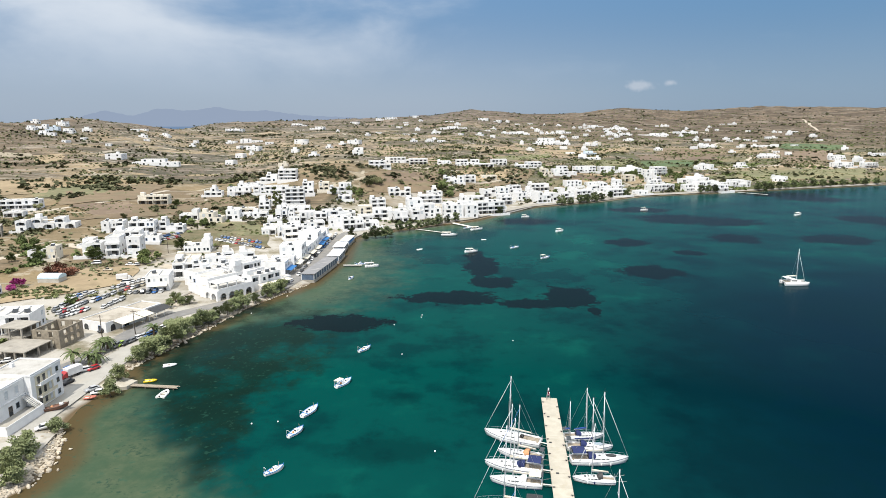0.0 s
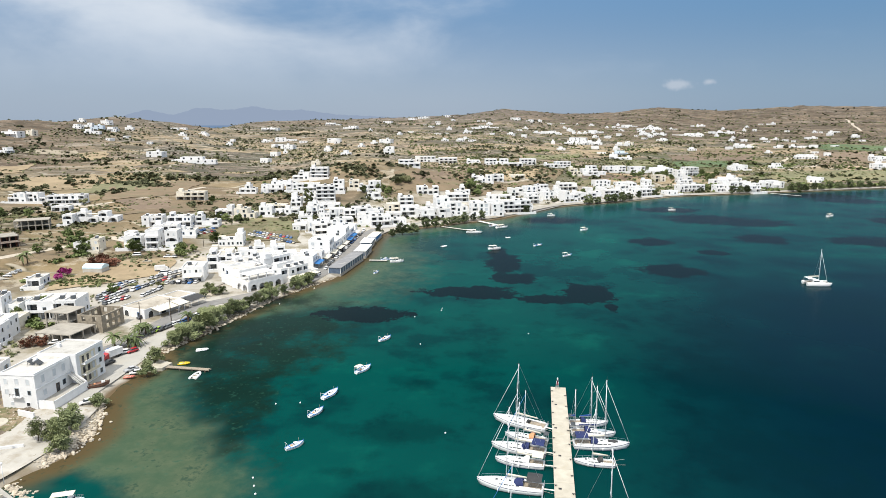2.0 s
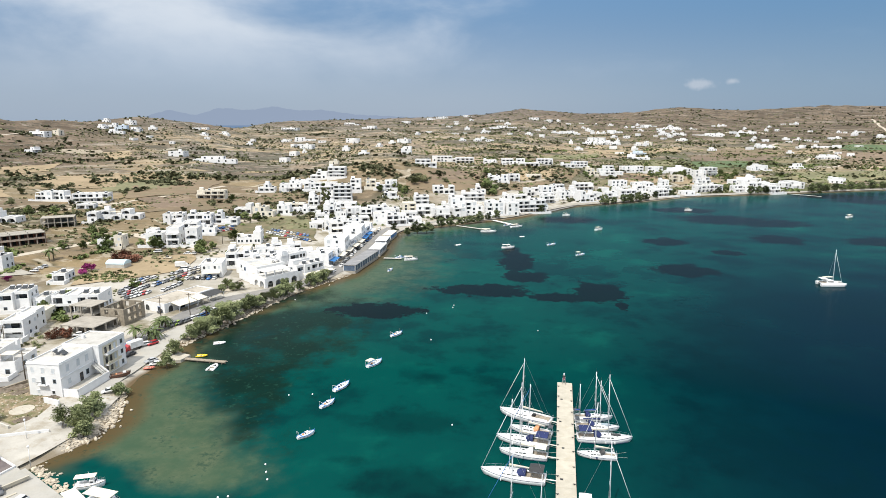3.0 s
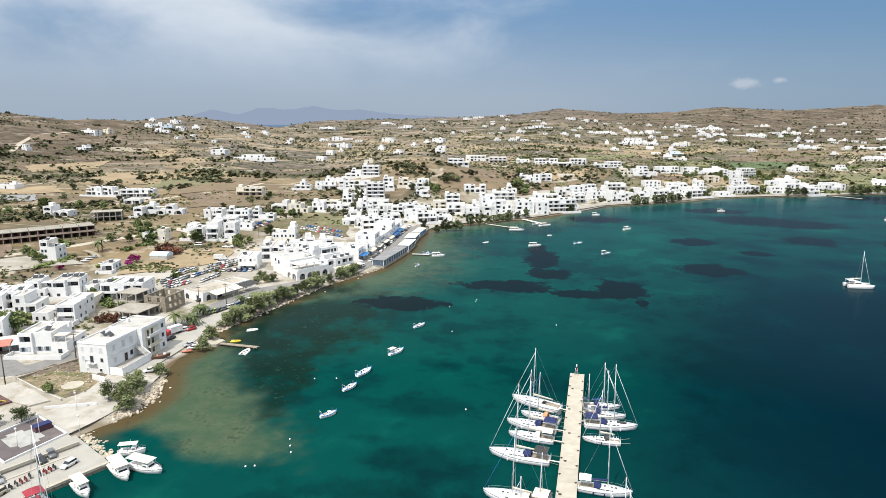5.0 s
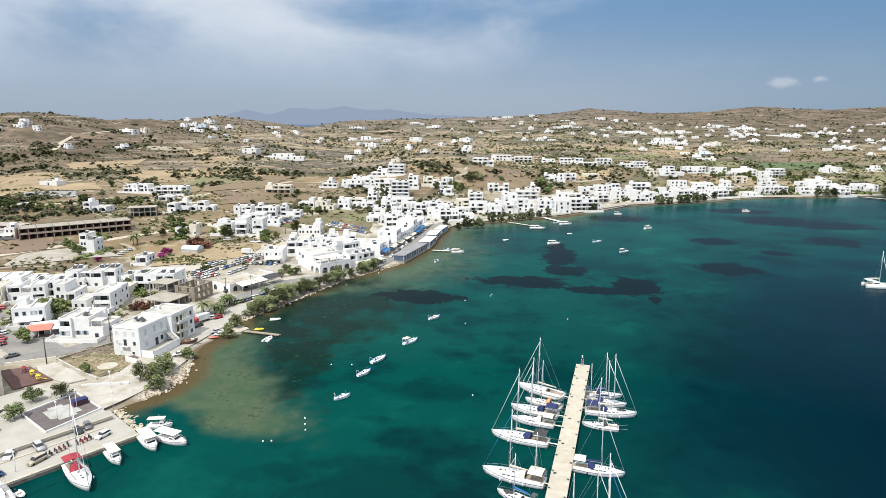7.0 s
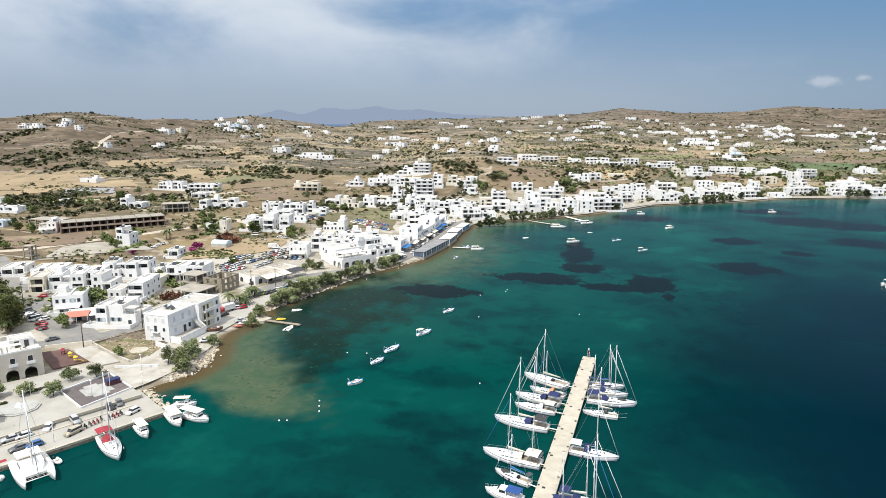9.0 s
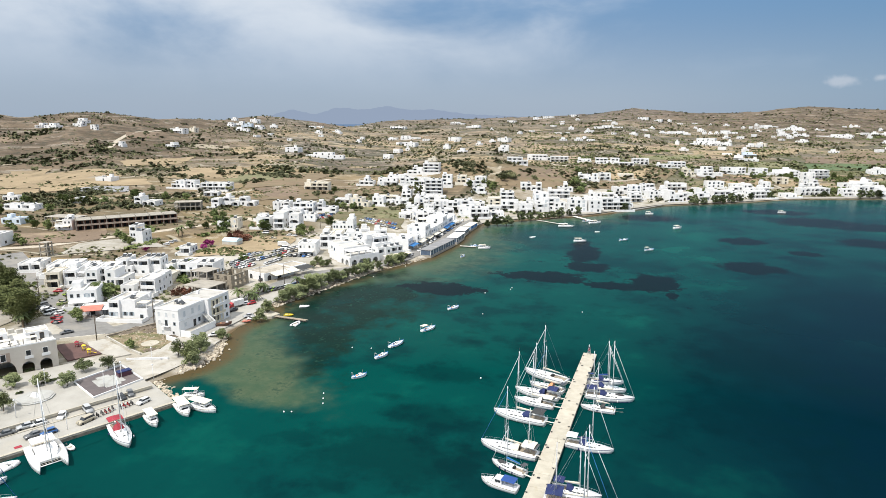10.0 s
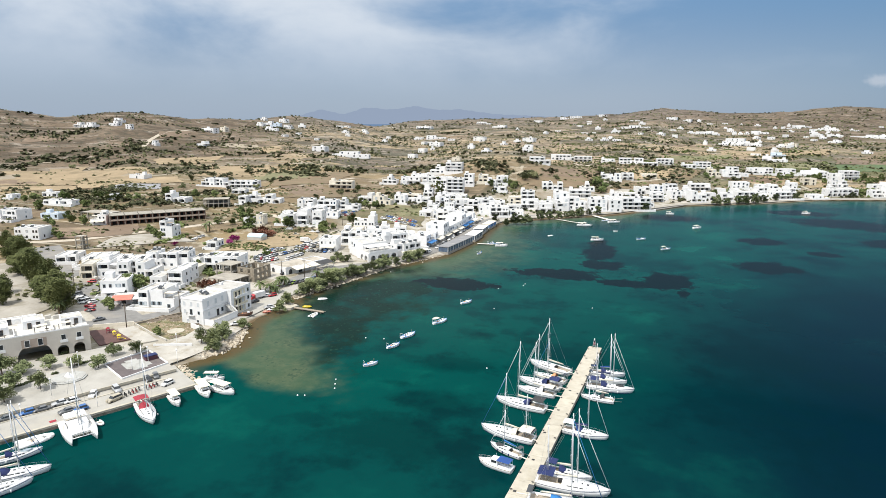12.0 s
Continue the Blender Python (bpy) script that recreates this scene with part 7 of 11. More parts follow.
single("scattered_farmhouses", far_bm, PLASTER, "small white farmhouses scattered over the far slopes", "houses", kind="stuff").data.materials.append(GLASS)

# ---- quay, square, roads ----


def draped(name, line, width, material, label, lift=0.06, step=2.0, category="road", kind="structure"):
    """A road ribbon that follows the ground along a line of plan points."""
    pts = []
    for (ax, ay), (bx, by) in zip(line, line[1:]):
        n = max(1, int(math.hypot(bx - ax, by - ay) / step))
        pts += [(ax + (bx - ax) * k / n, ay + (by - ay) * k / n) for k in range(n)]
    pts.append(line[-1])
    for _ in range(3):
        pts = [pts[0]] + [((a[0] + 2 * b[0] + c[0]) / 4, (a[1] + 2 * b[1] + c[1]) / 4) for a, b, c in zip(pts, pts[1:], pts[2:])] + [pts[-1]]
    bm = bmesh.new()
    rows, cols = [], (-0.5, -0.25, 0, 0.25, 0.5)
    px, py = np.array([p[0] for p in pts]), np.array([p[1] for p in pts])
    tx, ty = np.gradient(px), np.gradient(py)
    size = np.hypot(tx, ty) + 1e-9
    for c in cols:
        x, y = px - ty / size * width * c, py + tx / size * width * c
        rows.append(np.stack([x, y, land_z(x, y)], -1))
    rows = np.stack(rows, 1)
    rows[:, :, 2] = np.maximum(rows[:, :, 2], rows[:, :, 2].mean(1, keepdims=True) - 0.1) + lift
    vs = [[bm.verts.new(p) for p in r] for r in rows]
    for a, b in zip(vs, vs[1:]):
        for k in range(4):
            bm.faces.new((a[k], a[k + 1], b[k + 1], b[k]))
    return single(name, bm, material, label, category, kind=kind)


def patch(name, outline, z, material, label, thick=0.3, category="pavement", kind="structure"):
    bm = bmesh.new()
    prism(bm, outline, z - thick, z)
    return single(name, bm, material, label, category, kind=kind)


def along(a, b, k, off=0.0):
    """The place k of the way from a to b, moved off metres to the left."""
    dx, dy = b[0] - a[0], b[1] - a[1]
    s = math.hypot(dx, dy)
    return a[0] + dx * k - dy / s * off, a[1] + dy * k + dx / s * off


QUAY_Z = 0.95
Q0, Q1 = (-124, -6), (-93.5, 49.1)
Q2, QEND = (-72.1, 86.8), (-77.5, 91.0)
quay_back = [along(Q1, Q2, 1.0, 15.5), along(Q1, Q2, 0, 12.4), along(Q0, Q1, 0, 12.4)]
patch("pavement_quay", [Q0, Q1, Q2, (-79, 91.0), (-87.5, 96.2)] + quay_back[1:], QUAY_Z, PAVING, "pale concrete quay with parked cars and scooters", 2.2)
# coping stones along the quay's edge
quay_edge = thing("quay_edge", "row of pale stone coping blocks along the quay", "coping", pose(0, 0, QUAY_Z), kind="structure")
cope = mesh_of("coping_stone", bevelled(box(bmesh.new(), -1.2, 1.2, 0.0, 0.75, 0, 0.16), 0.03), PIER_CONC)
quay_turn = math.degrees(math.atan2(Q2[1] - Q1[1], Q2[0] - Q1[0]))
for k in range(27):
    cx, cy = along(Q1, Q2, -0.5 + (k + 0.5) * 0.0562)
    part("coping_stone", cope, None, quay_edge, at=pose(cx, cy, 0.002, 0, 0, quay_turn))

single("mat", bevelled(box(bmesh.new(), -0.7, 0.7, -0.6, 0.6, 0, 0.05), 0.02), RED, "flat red mat lying on the quay", "mat", pose(-90.4, 59.5, QUAY_Z, 0, 0, 62))

# stained face of the quay
for a_, b_ in ((Q0, Q1), (Q1, Q2)):
    qa, qb = along(a_, b_, 0.0, -0.05), along(a_, b_, 1.0, -0.05)
    face = box(bmesh.new(), 0, math.hypot(qb[0] - qa[0], qb[1] - qa[1]), -0.1, 0.04, -1.0, QUAY_Z - 0.24)
    single("wall_quay", face, QUAY_FACE, "dark stained concrete face of the quay", "wall", pose(qa[0], qa[1], 0, 0, 0, math.degrees(math.atan2(qb[1] - qa[1], qb[0] - qa[0]))), kind="structure")

# square between the quay and the arched building
patch("pavement_square", [along(Q1, Q2, -0.9, 12.5), along(Q1, Q2, 0.98, 12.5), (-101.5, 103), (-116, 101), (-118.8, 96.5), (-150, 55), (-165, 20)], 1.72, PAVING, "pale paved waterfront square", 1.2)


def low_wall(a, b, z, height, thick=0.35, material=None, label="low white wall", name="low_wall"):
    dx, dy = b[0] - a[0], b[1] - a[1]
    bm = bmesh.new()
    box(bm, 0, math.hypot(dx, dy), -thick / 2, thick / 2, -0.4, height)
    return single(name, bevelled(bm, 0.03), material or PLASTER, label, "wall", pose(a[0], a[1], z, 0, 0, math.degrees(math.atan2(dy, dx))))


wall_a, wall_b = along(Q1, Q2, -0.6, 12.5), along(Q1, Q2, 0.98, 12.5)
low_wall(wall_a, wall_b, 1.72, 0.25, label="low pale retaining wall between the quay and the square", material=PIER_CONC)
low_wall(along(Q1, Q2, -0.6, 9.6), along(Q1, Q2, 0.9, 9.6), QUAY_Z, 0.16, 0.5, PIER_CONC, "pale kerb along the quay parking", "kerb")

# sunken dark sports court with a pale patch, walls round it
COURT = [(-92.3, 82.2), (-88.6, 95.0), (-101.3, 101.6), (-105.0, 88.8)]
patch("pavement_court", COURT, 1.765, PLAY_DARK, "dark worn asphalt play court", 0.3)
court_mid = (sum(p[0] for p in COURT) / 4, sum(p[1] for p in COURT) / 4)
court_u = Vector((COURT[3][0] - COURT[0][0], COURT[3][1] - COURT[0][1], 0)).normalized()
court_v = Vector((-court_u.y, court_u.x, 0))
blob = [tuple((Vector((*court_mid, 0)) + court_u * 1.25 * u + court_v * 1.7 * v)[:2]) for u, v in
        ((-3.4, -1.1), (-2.4, -1.1), (-2.4, -2.0), (2.0, -2.0), (2.5, -1.5), (2.5, -0.9), (3.6, -0.9), (3.6, 1.0), (2.6, 1.0), (2.6, 1.8), (-1.8, 1.9), (-2.3, 1.2), (-3.4, 1.2))]
patch("pavement_patch", blob, 1.785, WORN_GREY, "pale worn concrete patch on the court", 0.1)
for a, b in zip(COURT, COURT[1:] + COURT[:1]):
    low_wall(a, b, 1.72, 0.42, 0.3, label="low white wall round the play court")
low_wall((-104.0, 106.5), (-92.8, 110.5), 1.3, 0.55, 0.3, label="low white wall beside the shore path")

# round stage on the square
bm = bmesh.new()
tube(bm, (0, 0, 0), (0, 0, 0.3), 4.4, 4.4, 10)
tube(bm, (0, 0, 0.3), (0, 0, 0.42), 3.9, 3.9, 10)
single("round_platform", bm, WORN_GREY, "low pale octagonal platform on the square", "platform", pose(-106.5, 78.5, 1.72))
bm = bmesh.new()
loft(bm, [[(-1.2, -0.5, 0.4), (1.2, -0.5, 0.4), (1.2, 0.5, 0.4), (-1.2, 0.5, 0.4)], [(-0.5, -0.2, 1.5), (0.4, -0.2, 1.5), (0.4, 0.2, 1.5), (-0.5, 0.2, 1.5)]])
single("stone_monument", bm, PLASTER, "small white stone monument on the platform", "monument", pose(-106.5, 78.5, 1.72))

# roads
SHORE_ROAD = [(-147, 109), (-137, 117), (-128, 125), (-123, 135), (-118.5, 146), (-113, 158), (-107, 172), (-105.3, 187), (-104, 203), (-99.5, 216), (-92.5, 225), (-84.5, 233.5),
              (-76, 243.5), (-69.6, 260.5), (-65.5, 281), (-63, 325), (-63.5, 366), (-60, 391), (-34, 417), (8, 447), (50, 486), (82, 532), (140, 563), (190, 602), (300, 636)]
draped("road_shore", SHORE_ROAD, 6.4, ASPHALT, "grey worn asphalt road along the shore", 0.12)
draped("road_street", [(-71.5, 255), (-66.2, 277), (-63.8, 300), (-63.0, 325), (-63.4, 350), (-63.2, 370), (-59.5, 391)], 9.4, ASPHALT, "pale grey asphalt street along the seafront", 0.16)
draped("road_square", [(-131, 123), (-146, 131), (-160, 141), (-181, 154), (-213, 172), (-262, 205)], 13.0, ASPHALT, "grey worn asphalt street past the square", 0.09)
draped("road_inland", [(-290, 200), (-262, 224), (-236, 262), (-222, 290), (-200, 330), (-170, 380), (-120, 420)], 6.0, TRACK, "pale dirt road behind the town", 0.10)
draped("road_lane", [(-205, 330), (-150, 300), (-120, 282), (-108, 262), (-104, 225)], 5.5, TRACK, "pale dirt lane to the car park", 0.08)
draped("road_hill_a", [(-430, 330), (-360, 360), (-300, 400), (-250, 480), (-240, 540)], 5.0, TRACK, "pale dirt track up the hill", 0.15, 6)
draped("road_far_a", [(1235, 2174), (1218, 2125), (1068, 1843), (1049, 1789), (1018, 1714)], 7.0, TRACK, "pale dirt road up a far hillside", 0.4, 10)
draped("road_far_b", [(612, 1181), (574, 1069), (523, 944), (459, 864), (373, 830)], 6.5, TRACK, "pale road winding between far fields", 0.3, 8)
draped("road_far_c", [(584, 1623), (678, 1803), (703, 1785), (691, 1654)], 9.0, TRACK, "pale road cut on a far slope", 0.4, 8)
draped("road_villas", [(83, 692), (61, 648), (43, 623), (3, 586)], 4.5, TRACK, "pale dirt track to the villas", 0.25, 5)
draped("road_west", [(-585, 628), (-617, 678), (-647, 740), (-658, 824), (-665, 874)], 5.5, TRACK, "pale dirt track up the western hill", 0.3, 6)
draped("road_hill_b", [(40, 640), (30, 660), (-10, 690), (-40, 720), (-10, 760), (60, 800), (150, 830)], 5.0, TRACK, "pale dirt track over the fields", 0.2, 6)
draped("road_hill_c", [(360, 660), (400, 760), (430, 900), (520, 1050), (560, 1300), (700, 1500)], 6.0, TRACK, "pale dirt road through the valley fields", 0.2, 8)
draped("pavement_shore", [(-97.5, 124), (-98.2, 140), (-97.8, 158), (-98.5, 172), (-95, 188), (-91, 203), (-86.5, 217)], 9.0, PAVING, "pale concrete apron along the shore", 0.05, category="pavement")
draped("pavement_path", [(-97, 96.5), (-94.8, 104), (-93, 112), (-94, 121), (-95.5, 129)], 14.5, DUSTY_PAVING, "pale dusty path beside the rocks", 0.06, category="pavement")
draped("pavement_carpark", [(-128, 204), (-124, 232), (-118, 262)], 34.0, GRAVEL, "dusty grey open car park", 0.07, category="parking")

# pale sea wall and strand along the far shore
far_shore = [p for p in SHORE if 265 < p[1] < 700 and p[0] < 500]
draped("pavement_strand", [(x - 3.6, y + 3.8) for x, y in far_shore], 7.6, GRAVEL, "narrow pale sea wall along the far shore", 0.25, category="pavement")
# dry lot between the square and the big house, with a concrete ring
bm = bmesh.new()
tube(bm, (0, 0, -0.1), (0, 0, 0.12), 2.7, 2.7, 18)
single("concrete_ring", bm, PIER_CONC, "round pale concrete slab in a dry lot", "slab", pose(-107, 120, ground(-107, 120)))
draped("ground_lot", [(-122.5, 128), (-112, 124), (-100.5, 119.5)], 15.0, DRY_LOT, "rough weedy earth of an empty walled lot", 0.05, category="ground")
low_wall((-124, 120.6), (-113.8, 115.6), 1.45, 0.65, 0.35, GREY_PLASTER, "low rough wall round a dry lot")
low_wall((-113.8, 115.6), (-103.0, 111.0), 1.35, 0.55, 0.35, GREY_PLASTER, "low crumbling wall round a dry lot")
low_wall((-124, 120.6), (-117.5, 135.5), 1.5, 0.75, 0.6, STONE, "low rubble wall beside the street")
low_wall((-117.5, 135.5), (-100.5, 130.6), 1.4, 0.6, 0.5, STONE, "low rubble wall behind the dry lot")
low_wall((-104.5, 124.5), (-99.5, 123), 1.4, 1.3, 0.4, label="broken piece of a white house wall")
low_wall((-134.7, 113.2), (-124.3, 120.4), 1.6, 1.15, 0.25, PALE_CREAM, "pale parapet wall along the street")
bm = bmesh.new()
box(bm, -1.7, 1.7, -1.0, 1.0, 0, 1.25)
stall = single("market_stall", bevelled(bm, 0.08), mat("maroon_paint", (0.11, 0.045, 0.06), (0.085, 0.035, 0.05), 0.7), "maroon covered stall box on the play court", "stall", pose(-95.6, 96.2, 1.77, 0, 0, 62))
part("cover", bevelled(box(bmesh.new(), -1.8, 1.8, -1.1, 1.1, 1.25, 1.4), 0.05), NAVY, stall, "dark canvas cover")
patch("pavement_yard", [(-119.2, 109.6), (-108.3, 106.6), (-105.5, 110.2), (-114.0, 114.8), (-123.4, 119.0), (-126.0, 115.0)], 1.66, DUSTY_PAVING, "pale concrete yard between playground and lot", 0.5)
# heaps of rubble and cut stone on the lot
lot_rnd = random.Random(5)



def earth_mound(x, y, size, high, seed):
    """A flattened uneven mound of dug earth."""
    r, bm = random.Random(seed), bmesh.new()
    rings = []
    for k in range(5):
        f = k / 4
        rings.append([(size * (1 - f) * math.cos(a) * r.uniform(0.8, 1.2) * 1.4, size * (1 - f) * math.sin(a) * r.uniform(0.8, 1.2), -0.1 + high * (f ** 0.8) * r.uniform(0.7, 1.15)) for a in (6.283 * i / 14 for i in range(14))])
    loft(bm, rings)
    single("earth_mound", bm, DUG_EARTH, "low mound of dug brown earth in a dry lot", "mound", pose(x, y, ground(x, y), 0, 0, 35 + 20 * r.random()))


for k, (hx, hy, hs, hh) in enumerate(((-120.5, 129.5, 2.2, 0.9), (-117.8, 132.0, 1.8, 0.8), (-115.0, 129.2, 1.6, 0.6), (-121.8, 125.6, 1.9, 0.7), (-104.5, 127.2, 1.5, 0.6), (-110.5, 130.6, 1.7, 0.6), (-103.5, 115.0, 1.4, 0.45))):
    earth_mound(hx, hy, hs * 1.25, hh * 1.3, 70 + k)

# playground below the square
patch("pavement_playground", [(-119.0, 100.6), (-114.2, 108.1), (-127.5, 114.5), (-133.6, 110.0)], 1.80, mat("red_brown_paving", (0.125, 0.070, 0.062), (0.095, 0.055, 0.050), 0.92, size=2), "red-brown paved playground", 0.4)
for px, py, colour, kind in ((-121.0, 108.6, YELLOW, "yellow"), (-117.0, 106.4, YELLOW, "yellow"), (-125.5, 110.5, RED, "red")):
    bm = bmesh.new()
    for s in (-1, 1):
        for q in (-1, 1):
            tube(bm, (0.5 * s, 0.5 * q, 0), (0.5 * s, 0.5 * q, 1.9), 0.05, 0.05, 6)
    box(bm, -0.6, 0.6, -0.6, 0.6, 0.9, 1.0)
    loft(bm, [[(-0.75, -0.75, 1.9), (0.75, -0.75, 1.9), (0.75, 0.75, 1.9), (-0.75, 0.75, 1.9)], [(-0.1, -0.1, 2.5), (0.1, -0.1, 2.5), (0.1, 0.1, 2.5), (-0.1, 0.1, 2.5)]])
    loft(bm, [[(0.6, -0.3, 0.95), (0.6, 0.3, 0.95), (0.6, 0.3, 1.0), (0.6, -0.3, 1.0)], [(2.4, -0.3, 0.1), (2.4, 0.3, 0.1), (2.4, 0.3, 0.15), (2.4, -0.3, 0.15)]])
    single("play_tower", bm, colour, kind + " playground tower with a slide", "playground", pose(px, py, 1.80, 0, 0, 40) @ Matrix.Scale(0.8, 4))

# rocks along the shore
rnd = random.Random(11)
ROCKS = []
for k in range(6):
    bm = bmesh.new()
    bmesh.ops.create_icosphere(bm, subdivisions=1, radius=0.5)
    for v in bm.verts:
        v.co *= rnd.uniform(0.7, 1.2)
        v.co.z *= 0.75
    ROCKS.append(mesh_of("rock", bm, ROCK))
rock_bank = thing("rock_bank", "bank of pale broken boulders along the waterline", "rocks", pose(0, 0, 0), kind="structure")
count = 0
for a, b, n, spread in (((-87.5, 97.2), (-75.5, 89.4), 28, 1.0), ((-84, 105), (-81.5, 112), 24, 1.8), ((-81.5, 112), (-82, 119), 26, 2.0), ((-82, 119), (-86.5, 129), 32, 2.0), ((-86.5, 129), (-90, 136), 26, 1.2),
                        ((-92, 170), (-86, 187), 20, 1.2), ((-86, 187), (-75, 232), 34, 2.0), ((-75, 232), (-60, 264), 20, 2.2)):
    for _ in range(n):
        x, y = along(a, b, rnd.random(), rnd.gauss(0.8, spread * 0.6))
        r = rnd.uniform(0.5, 1.25)
        z = max(ground(x, y), 0.0) + 0.15 * r
        m = pose(x, y, z, rnd.uniform(0, 60), rnd.uniform(0, 60), rnd.uniform(0, 360)) @ Matrix.Diagonal((r * rnd.uniform(0.8, 1.4), r, r * rnd.uniform(0.6, 1), 1))
        part("rock", ROCKS[rnd.randrange(6)], None, rock_bank, at=m)

# small pale rubble between the boulders
rubble_bm_v, rubble_bm_f = [], []
unit = [(v.co.x, v.co.y, v.co.z) for v in ROCKS[0].vertices]
tris = [tuple(p.vertices) for p in ROCKS[0].polygons]
for a, b, n, spread in (((-87.5, 97.2), (-75.5, 89.4), 110, 1.1), ((-84, 104), (-82, 118), 150, 1.6), ((-82, 118), (-89.5, 135), 170, 1.5), ((-91, 168), (-86, 187), 90, 1.2), ((-86, 187), (-75, 232), 260, 1.7), ((-75, 232), (-60, 264), 150, 1.8)):
    for _ in range(n):
        x, y = along(a, b, rnd.random(), abs(rnd.gauss(0.6, spread)))
        r, t0 = rnd.uniform(0.3, 0.85), rnd.uniform(0, 6.28)
        z, c, q, base = max(ground(x, y), 0.0) + 0.08, math.cos(t0), math.sin(t0), len(rubble_bm_v)
        rubble_bm_v += [(x + r * (u * c - v * q) * 1.3, y + r * (u * q + v * c), z + r * w * 0.7) for u, v, w in unit]
        rubble_bm_f += [tuple(k + base for k in f) for f in tris]
for _ in range(230):
    u, v = rnd.uniform(0, 1), rnd.gauss(0.0, 4.2)
    x, y = along((-122.0, 128.0), (-101.0, 119.8), u, max(-6.5, min(v, 6.5)))
    r, t0 = rnd.uniform(0.12, 0.5), rnd.uniform(0, 6.28)
    z, c, q, base = ground(x, y) + 0.1, math.cos(t0), math.sin(t0), len(rubble_bm_v)
    rubble_bm_v += [(x + r * (u * c - v * q) * 1.3, y + r * (u * q + v * c), z + r * w * 0.7) for u, v, w in unit]
    rubble_bm_f += [tuple(k + base for k in f) for f in tris]
rubble_mesh = bpy.data.meshes.new("shore_rubble")
rubble_mesh.from_pydata(rubble_bm_v, [], rubble_bm_f)
rubble_mesh.materials.append(ROCK)
tagged(new("shore_rubble", rubble_mesh), "small pale broken stones strewn along the waterline and a dry lot", "stones", kind="stuff")

# wooden landing stages


def jetty(ax, ay, bx, by, width, label):
    n = math.hypot(bx - ax, by - ay)
    ob = thing("jetty", label, "jetty", pose(ax, ay, 0, 0, 0, math.degrees(math.atan2(by - ay, bx - ax))))
    plank = mesh_of("plank", box(bmesh.new(), -0.3, 0.3, -width / 2, width / 2, 0, 0.07), TEAK)
    if ay < 300:
        for k in range(int(n / 0.66)):
            part("plank", plank, None, ob, at=pose(0.35 + 0.66 * k, 0, 0.66))
    else:
        part("deck", box(bmesh.new(), 0, n, -width / 2, width / 2, 0.66, 0.73), DECK, ob)
    for s in (-1, 1):
        bm = bmesh.new()
        box(bm, 0, n, s * width * 0.4 - 0.08, s * width * 0.4 + 0.08, 0.5, 0.66)
        part("beam", bm, TEAK, ob)
        for k in range(int(n / 4) + 1):
            bm = bmesh.new()
            tube(bm, (0.3 + 4 * k, s * width * 0.4, -1.5), (0.3 + 4 * k, s * width * 0.4, 0.6), 0.12, 0.12, 6)
            part("pile", bm, WOOD_DARK, ob)


jetty(-84.5, 157.2, -71.0, 155.6, 1.5, "narrow weathered wooden jetty with piles")
patch("pavement_landing", [(-93, 153), (-85, 155.5), (-84, 159.5), (-92, 163)], 0.95, PIER_CONC, "small pale concrete landing at the jetty", 1.5)
jetty(-18.4, 407.4, 8.7, 387.8, 1.4, "narrow wooden jetty far along the shore")
jetty(6.5, 433.1, 20.7, 413.6, 3.0, "concrete jetty far along the shore")
jetty(296.1, 621.9, 315.7, 601.5, 2.0, "low pale jetty off the far beach")
jetty(-49.8, 300.9, -40.5, 300.8, 1.6, "short wooden jetty below the seafront terrace")

# ---- buildings with a shape of their own ----


def volume(ob, m, x0, x1, y0, y1, z0, z1, floors, seed, wall=None, paint=None, base=0.0, dense=0.8, lip=0.22, windows=True, name="wall", storey=3.1, roof_m=None):
    bm = bmesh.new()
    block(bm, x0, x1, y0, y1, z0, z1, lip)
    v = part(name, bm, wall or PLASTER, ob)
    bm = bmesh.new()
    flat_roof(bm, x0, x1, y0, y1, z1)
    part("roof", bm, roof_m or ROOF_WHITE, ob)
    if windows:
        openings(ob, m, x0, x1, y0, y1, floors, random.Random(seed), paint or SHUT_GREY, base, storey, False, dense)
    return v


def put_window(ob, x, y, z, turn, w=1.0, h=1.3, paint=None, door=False, shut=False):
    fr, pane = window_meshes(w, h, paint or SHUT_GREY, door, False, shut)
    f = part("door" if door else "window", fr, None, ob, at=pose(x, y, z, 0, 0, turn))
    part("pane", pane, None, f)


